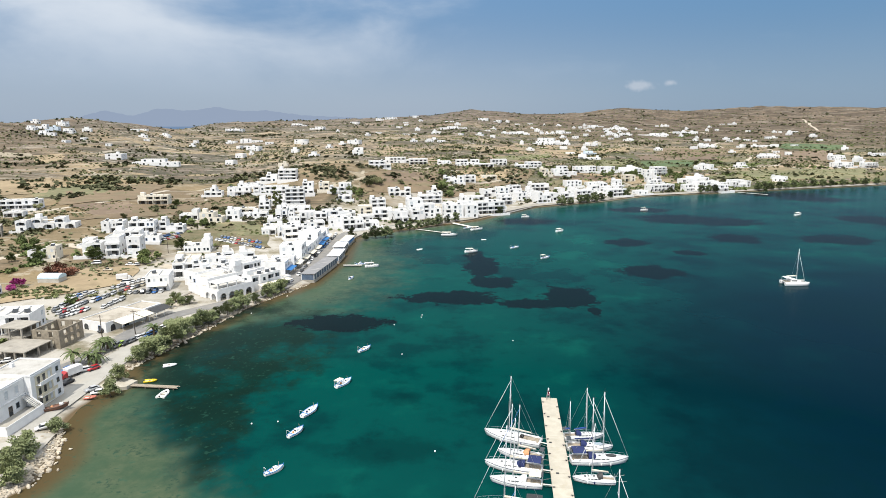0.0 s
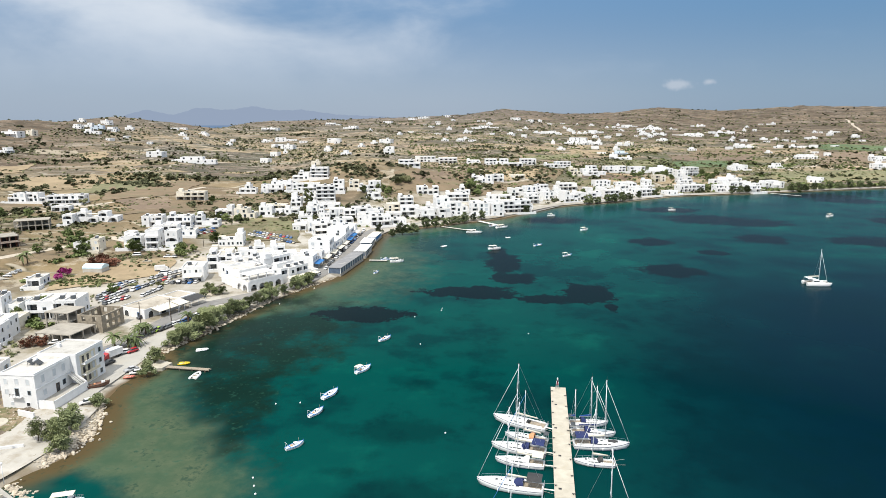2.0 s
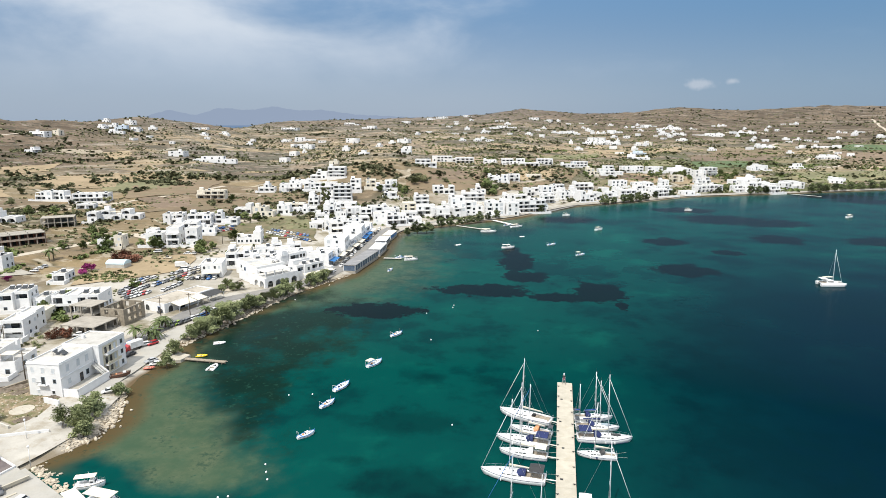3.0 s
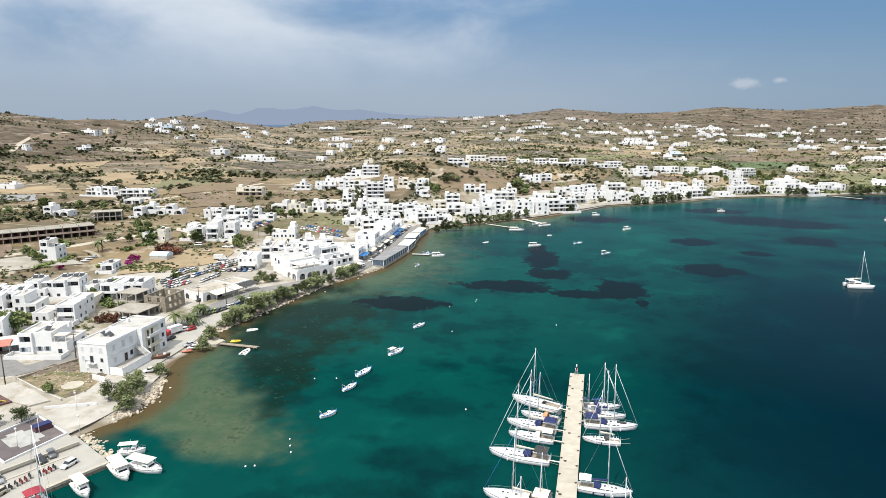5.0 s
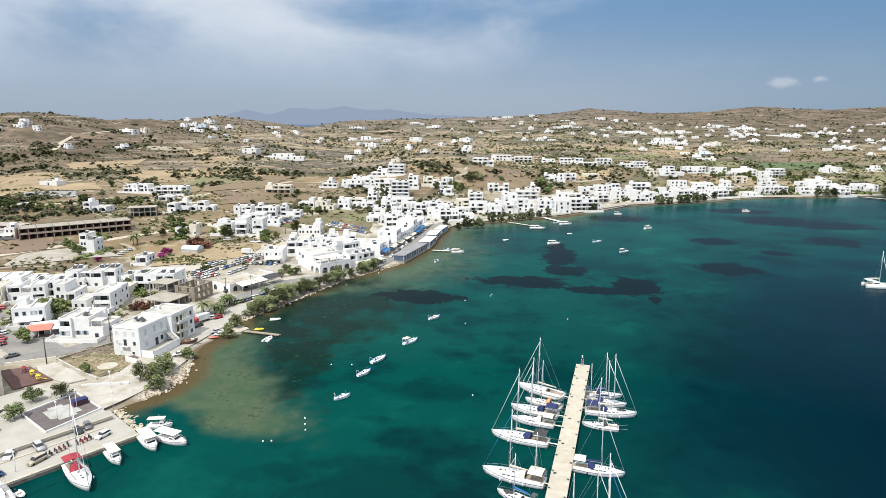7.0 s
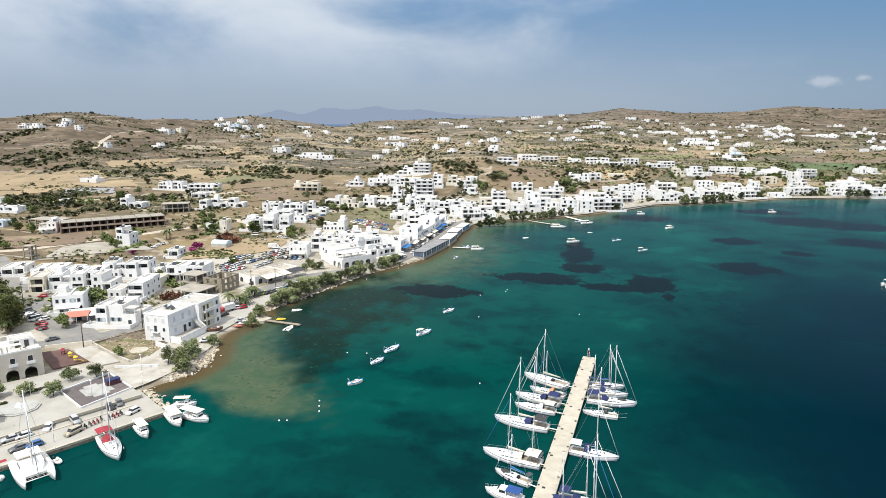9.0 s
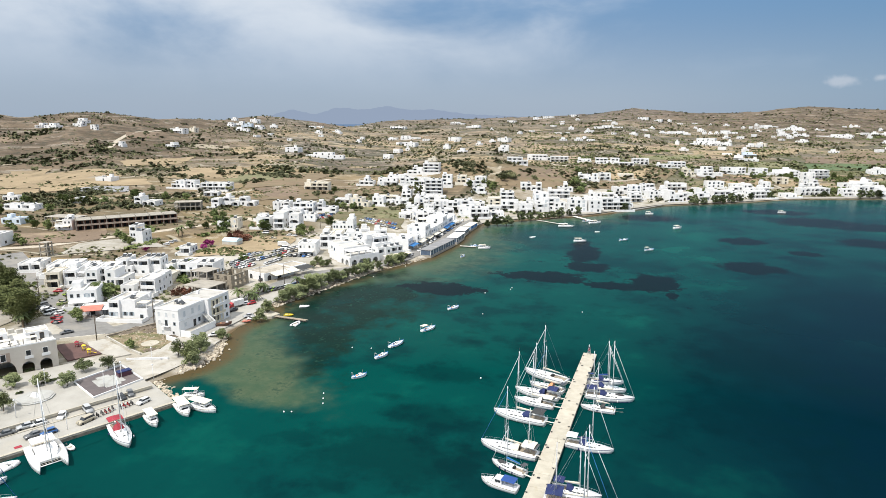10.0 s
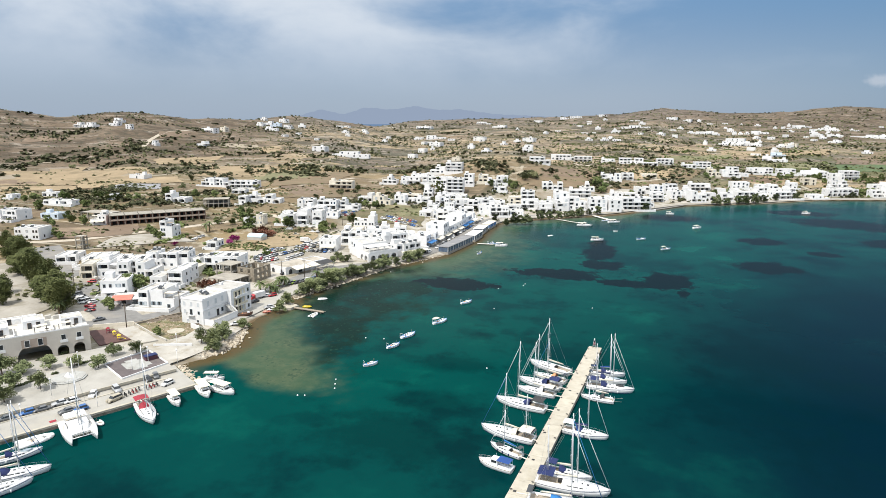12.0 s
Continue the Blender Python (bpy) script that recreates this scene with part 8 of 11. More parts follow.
def mansion():
    """The tall white house by the water, with a yellow-washed end bay, balconies and an outside stair."""
    m = pose(-105.6, 139.5, 1.1, 0, 0, -3)
    ob = thing("mansion", "large white three-storey house with outside stair and cream end bay", "house", m)
    volume(ob, m, -5.0, 4.2, -11.5, 1.0, -0.4, 9.3, 3, 3, windows=False)
    volume(ob, m, -5.0, 5.9, 1.02, 12.0, -0.4, 9.6, 3, 4, windows=False)
    bm = bmesh.new()
    box(bm, -5.12, 4.32, -11.62, 1.0, 8.75, 8.9)
    box(bm, -5.12, 6.02, 1.02, 12.12, 9.0, 9.15)
    part("cornice", bm, PLASTER, ob)
    bm = bmesh.new()
    box(bm, 5.86, 5.94, 2.4, 8.6, 0.3, 8.6)
    bay = part("cream_panel", bm, CREAM, ob)
    # pale closed shutters above a ledge, a dark door and window on the terrace
    for y in (-8.8, -4.9, -1.6):
        put_window(ob, 4.2, y, 6.1, 90, 1.05, 1.9, PLASTER, shut=True)
    part("ledge", box(bmesh.new(), 4.2, 4.42, -11.5, 1.0, 5.1, 5.3), PLASTER, ob)
    put_window(ob, 4.2, -8.6, 2.7, 90, 1.0, 1.4, PLASTER, shut=True)
    put_window(ob, 4.2, -4.2, 1.65, 90, 1.05, 2.2, SHUT_BROWN, True)
    put_window(ob, 4.2, -1.9, 2.6, 90, 1.0, 1.3, SHUT_GREY)
    for x in (-3.5, -0.6, 2.3):
        put_window(ob, x, -11.5, 6.4, 0, 0.85, 1.4, PLASTER, shut=True)
    put_window(ob, -3.5, -11.5, 3.7, 0, 0.85, 1.3, PLASTER, shut=True)
    put_window(ob, -0.8, -11.5, 3.4, 0, 0.95, 1.9, SHUT_GREY, True)
    put_window(ob, 2.4, -11.5, 3.8, 0, 0.75, 1.0, SHUT_GREY)
    for x in (-2.4, 1.8):
        put_window(ob, x, -11.5, 0.9, 0, 0.8, 0.8, PLASTER, shut=x < 0)
    for z in (0.8, 3.9, 6.9):
        for y in (3.6, 5.5, 7.4):
            put_window(ob, 5.94, y, z - (0.5 if z > 1 else 0), 90, 1.0, 1.8, CREAM, True, shut=y > 7)
        put_window(ob, 5.9, 10.4, z, 90, 0.9, 1.2)
    for z in (3.1, 6.1):
        bm = bmesh.new()
        box(bm, 5.95, 7.2, 2.6, 8.4, z, z + 0.18)
        bal = part("balcony", bm, PLASTER, ob)
        bm = bmesh.new()
        box(bm, 7.08, 7.2, 2.6, 8.4, z + 0.18, z + 0.95)
        part("balustrade", bm, CREAM if z < 4 else PLASTER, bal)
    bm = bmesh.new()
    box(bm, -2.2, 0.6, -12.4, -11.5, 3.2, 3.35)
    sb = part("balcony", bm, PLASTER, ob)
    for k in range(8):
        bm = bmesh.new()
        box(bm, -2.15 + 0.37 * k, -2.11 + 0.37 * k, -12.38, -12.34, 3.35, 4.25)
        part("baluster", bm, DARK_METAL, sb)
    bm = bmesh.new()
    box(bm, -2.2, 0.6, -12.4, -12.34, 4.2, 4.26)
    part("hand_rail", bm, DARK_METAL, sb)
    # terrace and stair on the water side
    bm = bmesh.new()
    box(bm, 4.2, 8.4, -11.2, 0.9, -0.6, 1.6)
    terrace = part("terrace", bm, PLASTER, ob)
    bm = bmesh.new()
    box(bm, 4.25, 8.2, -11.0, 0.8, 1.6, 1.63)
    part("terrace_paving", bm, PAVING, terrace)
    bm = bmesh.new()
    box(bm, 8.25, 8.4, -11.2, 0.9, 1.6, 2.3)
    part("parapet", bm, PLASTER, terrace)
    bm = bmesh.new()
    box(bm, 4.2, 8.4, -11.2, -11.05, 1.6, 2.3)
    part("parapet", bm, PLASTER, terrace)
    step = mesh_of("step", box(bmesh.new(), -0.16, 0.16, -0.8, 0.8, 0, 0.3), ROOF_WHITE)
    flight = part("stair_wall", loft(bmesh.new(), [[(4.25, y, -0.4), (8.3, y, -0.4), (8.3, y, 2.2), (4.25, y, 5.2)] for y in (0.95, 1.15)]), PLASTER, ob)
    for k in range(11):
        part("step", step, None, flight, at=pose(8.0 - 0.33 * k, 0.1, 1.6 + 0.27 * k))
    for hx, hy in ((-1.5, -5.0), (0.4, -5.0)):
        solar_heater(hx, hy, 8.95, ob, 95)
    bm = bmesh.new()
    box(bm, -3.2, -2.4, 6.2, 7.0, 9.2, 10.2)
    part("chimney", bm, PLASTER, ob)


def arch_opening_wall(bm, length, height, arches, thick=0.4, z0=-0.3, y0=0.0):
    """A wall along x pierced by round-headed openings: each (middle, half width, springing height)."""
    marks = [0.0]
    for c, r, s in arches:
        marks += [c - r, c + r]
    marks.append(length)
    for a, b in zip(marks[::2], marks[1::2]):
        if b - a > 0.02:
            box(bm, a, b, y0, y0 + thick, z0, height)
    for c, r, s in arches:
        n = 10
        for k in range(n):
            a0, a1 = math.pi * k / n, math.pi * (k + 1) / n
            x0_, x1_ = c - r * math.cos(a0), c - r * math.cos(a1)
            za, zb = s + r * math.sin(a0), s + r * math.sin(a1)
            loft(bm, [[(x0_, y, za), (x1_, y, zb), (x1_, y, height), (x0_, y, height)] for y in (y0, y0 + thick)])
    bmesh.ops.remove_doubles(bm, verts=bm.verts, dist=0.002)


def arch_building():
    """The beige waterfront building with a great arch in its front and roof terraces."""
    ax, ay, bx, by = -150.0, 53.5, -118.6, 97.4
    n = math.hypot(bx - ax, by - ay)
    m = pose(ax, ay, 1.7, 0, 0, math.degrees(math.atan2(by - ay, bx - ax)))
    ob = thing("arch_building", "beige waterfront building with arched openings and roof terraces", "building", m)
    bm = bmesh.new()
    arch_opening_wall(bm, n, 7.6, [(n - 43.5, 1.3, 1.4), (n - 36.5, 3.6, 1.0), (n - 29.5, 1.3, 1.4), (n - 23, 1.3, 1.4), (n - 14.2, 4.3, 0.7), (n - 7.2, 1.45, 1.5), (n - 3.0, 1.45, 1.5)], 0.5)
    part("facade", bm, BEIGE, ob)
    bm = bmesh.new()
    box(bm, 0, n - 0.01, 7.5, 18.5, -0.3, 7.0)
    part("body", bm, BEIGE, ob)
    bm = bmesh.new()
    box(bm, 0, n, 0.5, 18.5, 7.0, 7.15)
    part("roof", bm, ROOF_WHITE, ob)
    bm = bmesh.new()
    box(bm, n - 0.5, n, 0.5, 7.5, -0.3, 7.0)
    part("end_wall", bm, BEIGE, ob)
    for x in (n - 22.0, n - 15.8, n - 12.6, n - 6.8, n - 2.8, n - 29, n - 36, n - 42):
        put_window(ob, x, 0.0, 4.2, 0, 1.1, 1.9, PLASTER, True)
        if x not in (n - 15.8, n - 12.6):
            bal = part("balcony", bevelled(box(bmesh.new(), x - 1.0, x + 1.0, -0.75, -0.005, 3.95, 4.12), 0.03), PLASTER, ob)
            part("balustrade", box(bmesh.new(), x - 1.0, x + 1.0, -0.75, -0.67, 4.12, 4.85), PLASTER, bal)
    for x0, x1, y0, y1, z in ((n - 6.5, n - 1.0, 5.5, 11, 9.5), (n - 16, n - 10.5, 8.0, 14, 9.7), (n - 26, n - 19.5, 5.0, 11, 9.7), (n - 32, n - 28, 7.0, 12, 9.3), (n - 44, n - 36, 5, 14, 9.8), (n - 22, n - 12, 15.5, 18.4, 8.9)):
        bm = bmesh.new()
        block(bm, x0, x1, y0, y1, 7.0, z, 0.2, 0.3)
        pv = part("penthouse", bm, PLASTER, ob)
        bm = bmesh.new()
        flat_roof(bm, x0, x1, y0, y1, z, 0.2, 0.3)
        part("penthouse_roof", bm, ROOF_WHITE, pv)
        for k in range(2):
            put_window(ob, x0 + (x1 - x0) * (0.3 + 0.4 * k), y0, 7.2, 0, 0.9, 1.7, SHUT_BROWN, True)
    bm = bmesh.new()
    box(bm, 0, n, 0.0, 0.2, 7.605, 7.95)
    part("parapet", bm, PLASTER, ob)
    for x in (n - 9.0, n - 18.5, n - 27.2, n - 33.5):
        part("terrace_divider", box(bmesh.new(), x - 0.12, x + 0.12, 0.5, 8.0, 7.15, 8.3), PLASTER, ob)
    # brown of this flat panel paints the shade inside a recess
    part("recess_panel", box(bmesh.new(), n - 17.2, n - 11.0, -0.006, 0.0, 3.85, 6.4), BARE_RENDER, ob, "flat brown panel painted as the shade of a recess round two windows")
    for x, y in ((n - 3.4, 2.6), (n - 10.4, 3.2), (n - 20.8, 2.8), (n - 25.0, 3.0), (n - 30.2, 2.4)):
        table = part("terrace_table", box(bmesh.new(), x - 0.5, x + 0.5, y - 0.4, y + 0.4, 7.82, 7.88), WOOD_DARK, ob)
        part("leg", box(bmesh.new(), x - 0.06, x + 0.06, y - 0.06, y + 0.06, 7.15, 7.82), WOOD_DARK, table)
    for x, y in ((n - 12, 2.4), (n - 24, 2.2), (n - 6, 1.6)):
        bm = bmesh.new()
        box(bm, x - 1.7, x + 1.7, y - 1.0, y + 1.0, 9.3, 9.4)
        aw = part("terrace_awning", bm, CANVAS, ob)
        for s in (-1, 1):
            for q in (-1, 1):
                bm = bmesh.new()
                tube(bm, (x + 1.5 * s, y + 0.9 * q, 7.15), (x + 1.5 * s, y + 0.9 * q, 9.3), 0.05, 0.05, 5)
                part("post", bm, DARK_METAL, aw)
    for x, y in ((n - 7, 15.0), (n - 20, 16), (n - 9, 16.5)):
        bm = bmesh.new()
        box(bm, x - 0.8, x + 0.8, y - 0.5, y + 0.5, 7.15, 8.3)
        part("air_unit", bevelled(bm, 0.05), GREY_PLASTER, ob)


def beach_hotel():
    """The long white building with a round-arched porch and a roof pergola beside the beach road."""
    ax, ay, bx, by = -91.5, 237.5, -70.0, 266.5
    n = math.hypot(bx - ax, by - ay)
    m = pose(ax, ay, 1.2, 0, 0, math.degrees(math.atan2(by - ay, bx - ax)))
    ob = thing("beach_hotel", "long white hotel with round-arched porch and shaded roof terrace", "hotel", m)
    bm = bmesh.new()
    arch_opening_wall(bm, 17.0, 4.2, [(2.4, 1.45, 1.3), (6.4, 1.45, 1.3), (10.4, 1.45, 1.3), (14.4, 1.45, 1.3)], 0.4, y0=-3.6)
    porch = part("porch_arcade", bm, PLASTER, ob)
    bm = bmesh.new()
    box(bm, 0, 17.0, -3.2, 0, 3.9, 4.15)
    part("porch_roof", bm, ROOF_WHITE, porch)
    bm = bmesh.new()
    arch_opening_wall(bm, 12.0, 4.2, [(2.5, 1.5, 1.3), (6.5, 1.5, 1.3)], 0.4)
    part("side_arcade", bm, PLASTER, ob, at=pose(0, -3.6, 0, 0, 0, 90) @ pose(0, 0, 0))
    volume(ob, m, 0.5, 17.0, 0.0, 18.0, -0.4, 4.3, 1, 5, dense=0.6)
    volume(ob, m, 3.0, 16.9, 7.5, 19.0, -0.3, 7.0, 2, 7, paint=SHUT_BLUE, dense=1.2)
    volume(ob, m, 5, 22, 19.1, 28.0, -0.3, 7.4, 2, 8)
    bm = bmesh.new()
    box(bm, 0.4, 13.5, -3.0, 3.4, 6.7, 6.85)
    roof = part("pergola_roof", bm, PLASTER, ob, "white slatted pergola roof")
    slat = mesh_of("slat", box(bmesh.new(), -0.12, 0.12, -3.2, 3.2, 0, 0.18), PLASTER)
    for k in range(15):
        part("slat", slat, None, roof, at=pose(0.9 + 0.86 * k, 0.2, 6.85))
    post = mesh_of("post", box(bmesh.new(), -0.14, 0.14, -0.14, 0.14, 4.15, 6.7), PLASTER)
    for x in (0.7, 5, 9.2, 13.2):
        for y in (-2.8, 3.2):
            part("post", post, None, roof, at=pose(x, y, 0))
    bm = bmesh.new()
    box(bm, 0.4, 16.5, -3.6, -3.4, 4.15, 4.9)
    part("parapet", bm, PLASTER, porch)
    for k in range(4):
        solar_heater(14 + 2.1 * k, 11.0, 6.65, ob, 60)


def beach_restaurant():
    """The low white restaurant with awnings by the shore road."""
    m = pose(-112.8, 211.0, 1.35, 0, 0, -21)
    ob = thing("beach_restaurant", "low white restaurant with cream awnings and shaded terrace", "restaurant", m)
    volume(ob, m, -7, 5, -12.5, 4.0, -0.4, 3.6, 1, 12, paint=SHUT_BLUE, lip=0.18, roof_m=BEIGE_ROOF)
    volume(ob, m, -6, 3, 4.02, 13.0, -0.4, 3.3, 1, 13, paint=SHUT_BLUE, roof_m=BEIGE_ROOF)
    for y0, y1, mtl in ((-9.5, -1.0, CANVAS), (-0.6, 4.2, CANVAS), (5.0, 12.5, DARK_METAL)):
        bm = bmesh.new()
        loft(bm, [[(5.0, y, 3.3), (9.2, y, 2.5), (9.2, y, 2.58), (5.0, y, 3.4)] for y in (y0, y1)])
        aw = part("awning", bm, mtl, ob)
        for y in (y0 + 0.1, (y0 + y1) / 2, y1 - 0.1):
            bm = bmesh.new()
            tube(bm, (9.0, y, -0.2), (9.0, y, 2.52), 0.06, 0.06, 6)
            part("post", bm, PLASTER, aw)
    bm = bmesh.new()
    arch_opening_wall(bm, 8.0, 3.2, [(2.0, 1.2, 1.3), (5.6, 1.2, 1.3)], 0.35)
    part("arched_front", bm, PLASTER, ob, at=pose(3.4, 5.0, 0, 0, 0, 90))


def concrete_frame(x, y, w, d, turn, floors, label, storey=3.1, bays=(4, 2), walls=False, name="concrete_shell"):
    """An unfinished building: slabs on columns."""
    m = pose(x, y, ground(x, y) - 0.1, 0, 0, turn)
    ob = thing(name, label, "shell building", m)
    for k in range(1, floors + 1):
        bm = bmesh.new()
        box(bm, -w / 2, w / 2, -d / 2, d / 2, k * storey - 0.25, k * storey)
        part("slab", bm, CONCRETE, ob)
    col = mesh_of("column", box(bmesh.new(), -0.22, 0.22, -0.22, 0.22, 0, storey - 0.25), CONCRETE)
    for k in range(floors):
        for i in range(bays[0] + 1):
            for j in range(bays[1] + 1):
                if i in (0, bays[0]) or j in (0, bays[1]):
                    part("column", col, None, ob, at=pose(-w / 2 + 0.25 + (w - 0.5) * i / bays[0], -d / 2 + 0.25 + (d - 0.5) * j / bays[1], k * storey))
    bm = bmesh.new()
    box(bm, -w / 2 + 1, w / 2 - 1, d / 2 - 1.2, d / 2 - 1.0, 0, floors * storey - 0.25)
    part("back_wall", bm, STONE if walls else CONCRETE, ob)
    return ob


def stone_ruin():
    m = pose(-122.8, 188.5, 1.45, 0, 0, -6)
    ob = thing("stone_ruin", "roofless rubble-stone shell with empty window openings", "ruin", m)
    for x0, x1, y0, y1, name in ((-4.5, 4.5, -5.5, -5.1, "front_wall"), (-4.5, 4.5, 5.1, 5.5, "back_wall")):
        bm = bmesh.new()
        for z0, z1, gaps in ((0, 1.0, ()), (1.0, 2.6, (-2.2, 1.8)), (2.6, 3.6, ()), (3.6, 5.4, (-2.2, 1.8)), (5.4, 5.9, ())):
            xs = [x0] + [v for g in gaps for v in (g - 0.7, g + 0.7)] + [x1]
            for a, b in zip(xs[::2], xs[1::2]):
                box(bm, a, b, y0, y1, z0 - 0.3 if z0 == 0 else z0, z1)
        part(name, bm, STONE, ob)
    for x, name in ((-4.5, "side_wall"), (4.1, "side_wall")):
        bm = bmesh.new()
        for z0, z1, gaps in ((0, 1.0, ()), (1.0, 2.6, (-2.6, 0.2, 3.0)), (2.6, 3.6, ()), (3.6, 5.3, (-2.6, 0.2, 3.0)), (5.3, 5.8, ())):
            ys = [-5.1] + [v for g in gaps for v in (g - 0.8, g + 0.8)] + [5.1]
            for a, b in zip(ys[::2], ys[1::2]):
                box(bm, x, x + 0.4, a, b, z0 - 0.3 if z0 == 0 else z0, z1)
        part(name, bm, STONE, ob)


def brick_hotel():
    """A long unfinished hotel: concrete frame with red brick infill and rows of open rooms."""
    ax, ay, bx, by = -275.5, 262.0, -237.5, 303.0
    n = math.hypot(bx - ax, by - ay)
    m = pose(ax, ay, 5.3, 0, 0, math.degrees(math.atan2(by - ay, bx - ax)))
    ob = thing("unfinished_hotel", "long unfinished concrete hotel with red brick infill walls", "shell building", m)
    for k in (0, 1, 2):
        bm = bmesh.new()
        box(bm, -0.4, n + 0.4, -1.4, 12, 3.2 * k - 0.3, 3.2 * k + (0.0 if k == 0 else 0.02))
        part("slab", bm, CONCRETE if k == 2 else BARE_RENDER, ob)
    bm = bmesh.new()
    box(bm, 0, n, 2.0, 2.25, 0, 6.1)
    back = part("inner_wall", bm, BRICK, ob)
    # black panels on the solid wall stand in for unlit open doorways
    hole = mesh_of("dark_doorway", box(bmesh.new(), -0.85, 0.85, 1.9, 1.99, 0.05, 2.3), RUBBER)
    bays = 14
    fin = mesh_of("fin", box(bmesh.new(), -0.2, 0.2, -1.2, 2.0, 0, 2.9), BARE_RENDER)
    kerb_m = mesh_of("parapet", box(bmesh.new(), -n / bays / 2 + 0.2, n / bays / 2 - 0.2, -1.3, -1.1, 0, 0.75), BARE_RENDER)
    for k in (0, 1):
        for i in range(bays + 1):
            part("fin", fin, None, ob, at=pose(n * i / bays, 0, 3.2 * k))
        for i in range(bays):
            part("dark_doorway", hole, None, ob, at=pose(n * (i + 0.5) / bays, 0, 3.2 * k))
            if k:
                part("parapet", kerb_m, None, ob, at=pose(n * (i + 0.5) / bays, 0, 3.2 * k))
    for x in (-0.25, n + 0.0):
        bm = bmesh.new()
        box(bm, x, x + 0.25, -1.2, 11.8, 0, 6.1)
        part("end_wall", bm, BRICK, ob)
    starter = mesh_of("column_stub", box(bmesh.new(), -0.18, 0.18, -0.18, 0.18, 6.42, 7.2), CONCRETE)
    for i in range(0, bays + 1, 2):
        for y in (-0.9, 5.0, 11.2):
            part("column_stub", starter, None, ob, at=pose(n * i / bays, y, 0))
    for x in (-0.45, ):
        for y in (-1.2, 3, 7.5, 11.6):
            bm = bmesh.new()
            box(bm, x - 0.1, x + 0.2, y - 0.2, y + 0.2, -0.3, 6.3)
            part("column", bm, CONCRETE, ob)
    bm = bmesh.new()
    box(bm, 0, n, 11.6, 11.9, 0, 6.1)
    part("rear_wall", bm, BRICK, ob)


def sea_terrace(ax, ay, bx, by, depth, height, label, glazing, roof_m):
    """A seafront eating terrace on the sea wall: stone base, glazed sides, flat roof on posts."""
    n = math.hypot(bx - ax, by - ay)
    m = pose(ax, ay, 0, 0, 0, math.degrees(math.atan2(by - ay, bx - ax)))
    ob = thing("sea_terrace", label, "restaurant", m)
    bm = bmesh.new()
    box(bm, 0, n, 0, depth, -1.2, 1.3)
    part("sea_wall", bm, CONCRETE, ob)
    bm = bmesh.new()
    box(bm, -0.3, n + 0.3, -0.3, depth + 0.3, height, height + 0.2)
    part("roof", bevelled(bm, 0.04), roof_m, ob)
    k_n = max(2, int(n / 3.2))
    pane = mesh_of("glazing", box(bmesh.new(), 0.15, n / k_n - 0.15, 0.0, 0.08, 1.32, height - 0.25), glazing)
    post = mesh_of("post", box(bmesh.new(), -0.12, 0.12, 0, 0.24, 1.3, height), PLASTER)
    for k in range(k_n + 1):
        part("post", post, None, ob, at=pose(n * k / k_n, 0, 0))
        part("post", post, None, ob, at=pose(n * k / k_n, depth - 0.24, 0))
        if k < k_n:
            part("glazing", pane, None, ob, at=pose(n * k / k_n, 0.08, 0))
    bm = bmesh.new()
    box(bm, 0, 0.1, 0.3, depth - 0.3, 1.3, height - 0.2)
    part("end_glazing", bm, glazing, ob)


def barn():
    m = pose(-169.0, 260.0, ground(-169.0, 260.0) - 0.1, 0, 0, 0)
    ob = thing("barn", "low stone barn with pale blue vaulted roof", "barn", m)
    bm = bmesh.new()
    box(bm, -4.5, 4.5, -2.9, 2.9, 0, 2.2)
    part("wall", bm, GREY_PLASTER, ob)
    bm = bmesh.new()
    loft(bm, [[(x, 3.0 * math.cos(a), 2.1 + 1.7 * math.sin(a)) for a in np.linspace(0, math.pi, 11)] for x in (-4.6, 4.6)], smoothed=False)
    part("vault_roof", bm, BARN_BLUE, ob)


def cafe():
    m = pose(-142.5, 138.5, 1.8, 0, 0, 33)
    ob = thing("cafe", "small street cafe under an orange-red awning", "cafe", m)
    volume(ob, m, -6.5, 6.5, 1.5, 5.5, -0.4, 3.4, 1, 21)
    bm = bmesh.new()
    loft(bm, [[(x, -3.0, 2.7), (x, 1.5, 3.5), (x, 1.5, 3.6), (x, -3.0, 2.8)] for x in (-6.5, 0.6)])
    part("awning", bm, TERRACOTTA, ob)
    bm = bmesh.new()
    box(bm, 0.9, 9.5, -3.2, 1.45, 2.8, 2.95)
    wr = part("glazed_porch_roof", bm, PLASTER, ob)
    for k in range(5):
        bm = bmesh.new()
        box(bm, 1.0 + 1.7 * k, 2.5 + 1.7 * k, -3.1, -3.04, 0.9, 2.6)
        part("pane", bm, GLASS, wr)
    bm = bmesh.new()
    box(bm, 0.9, 9.5, -3.15, -3.0, -0.2, 0.85)
    part("low_wall", bm, PLASTER, wr)
    for x in (-6.3, -3, 0.4, 9.3):
        bm = bmesh.new()
        tube(bm, (x, -2.9, -0.2), (x, -2.9, 2.75), 0.06, 0.06, 6)
        part("post", bm, PLASTER, ob)


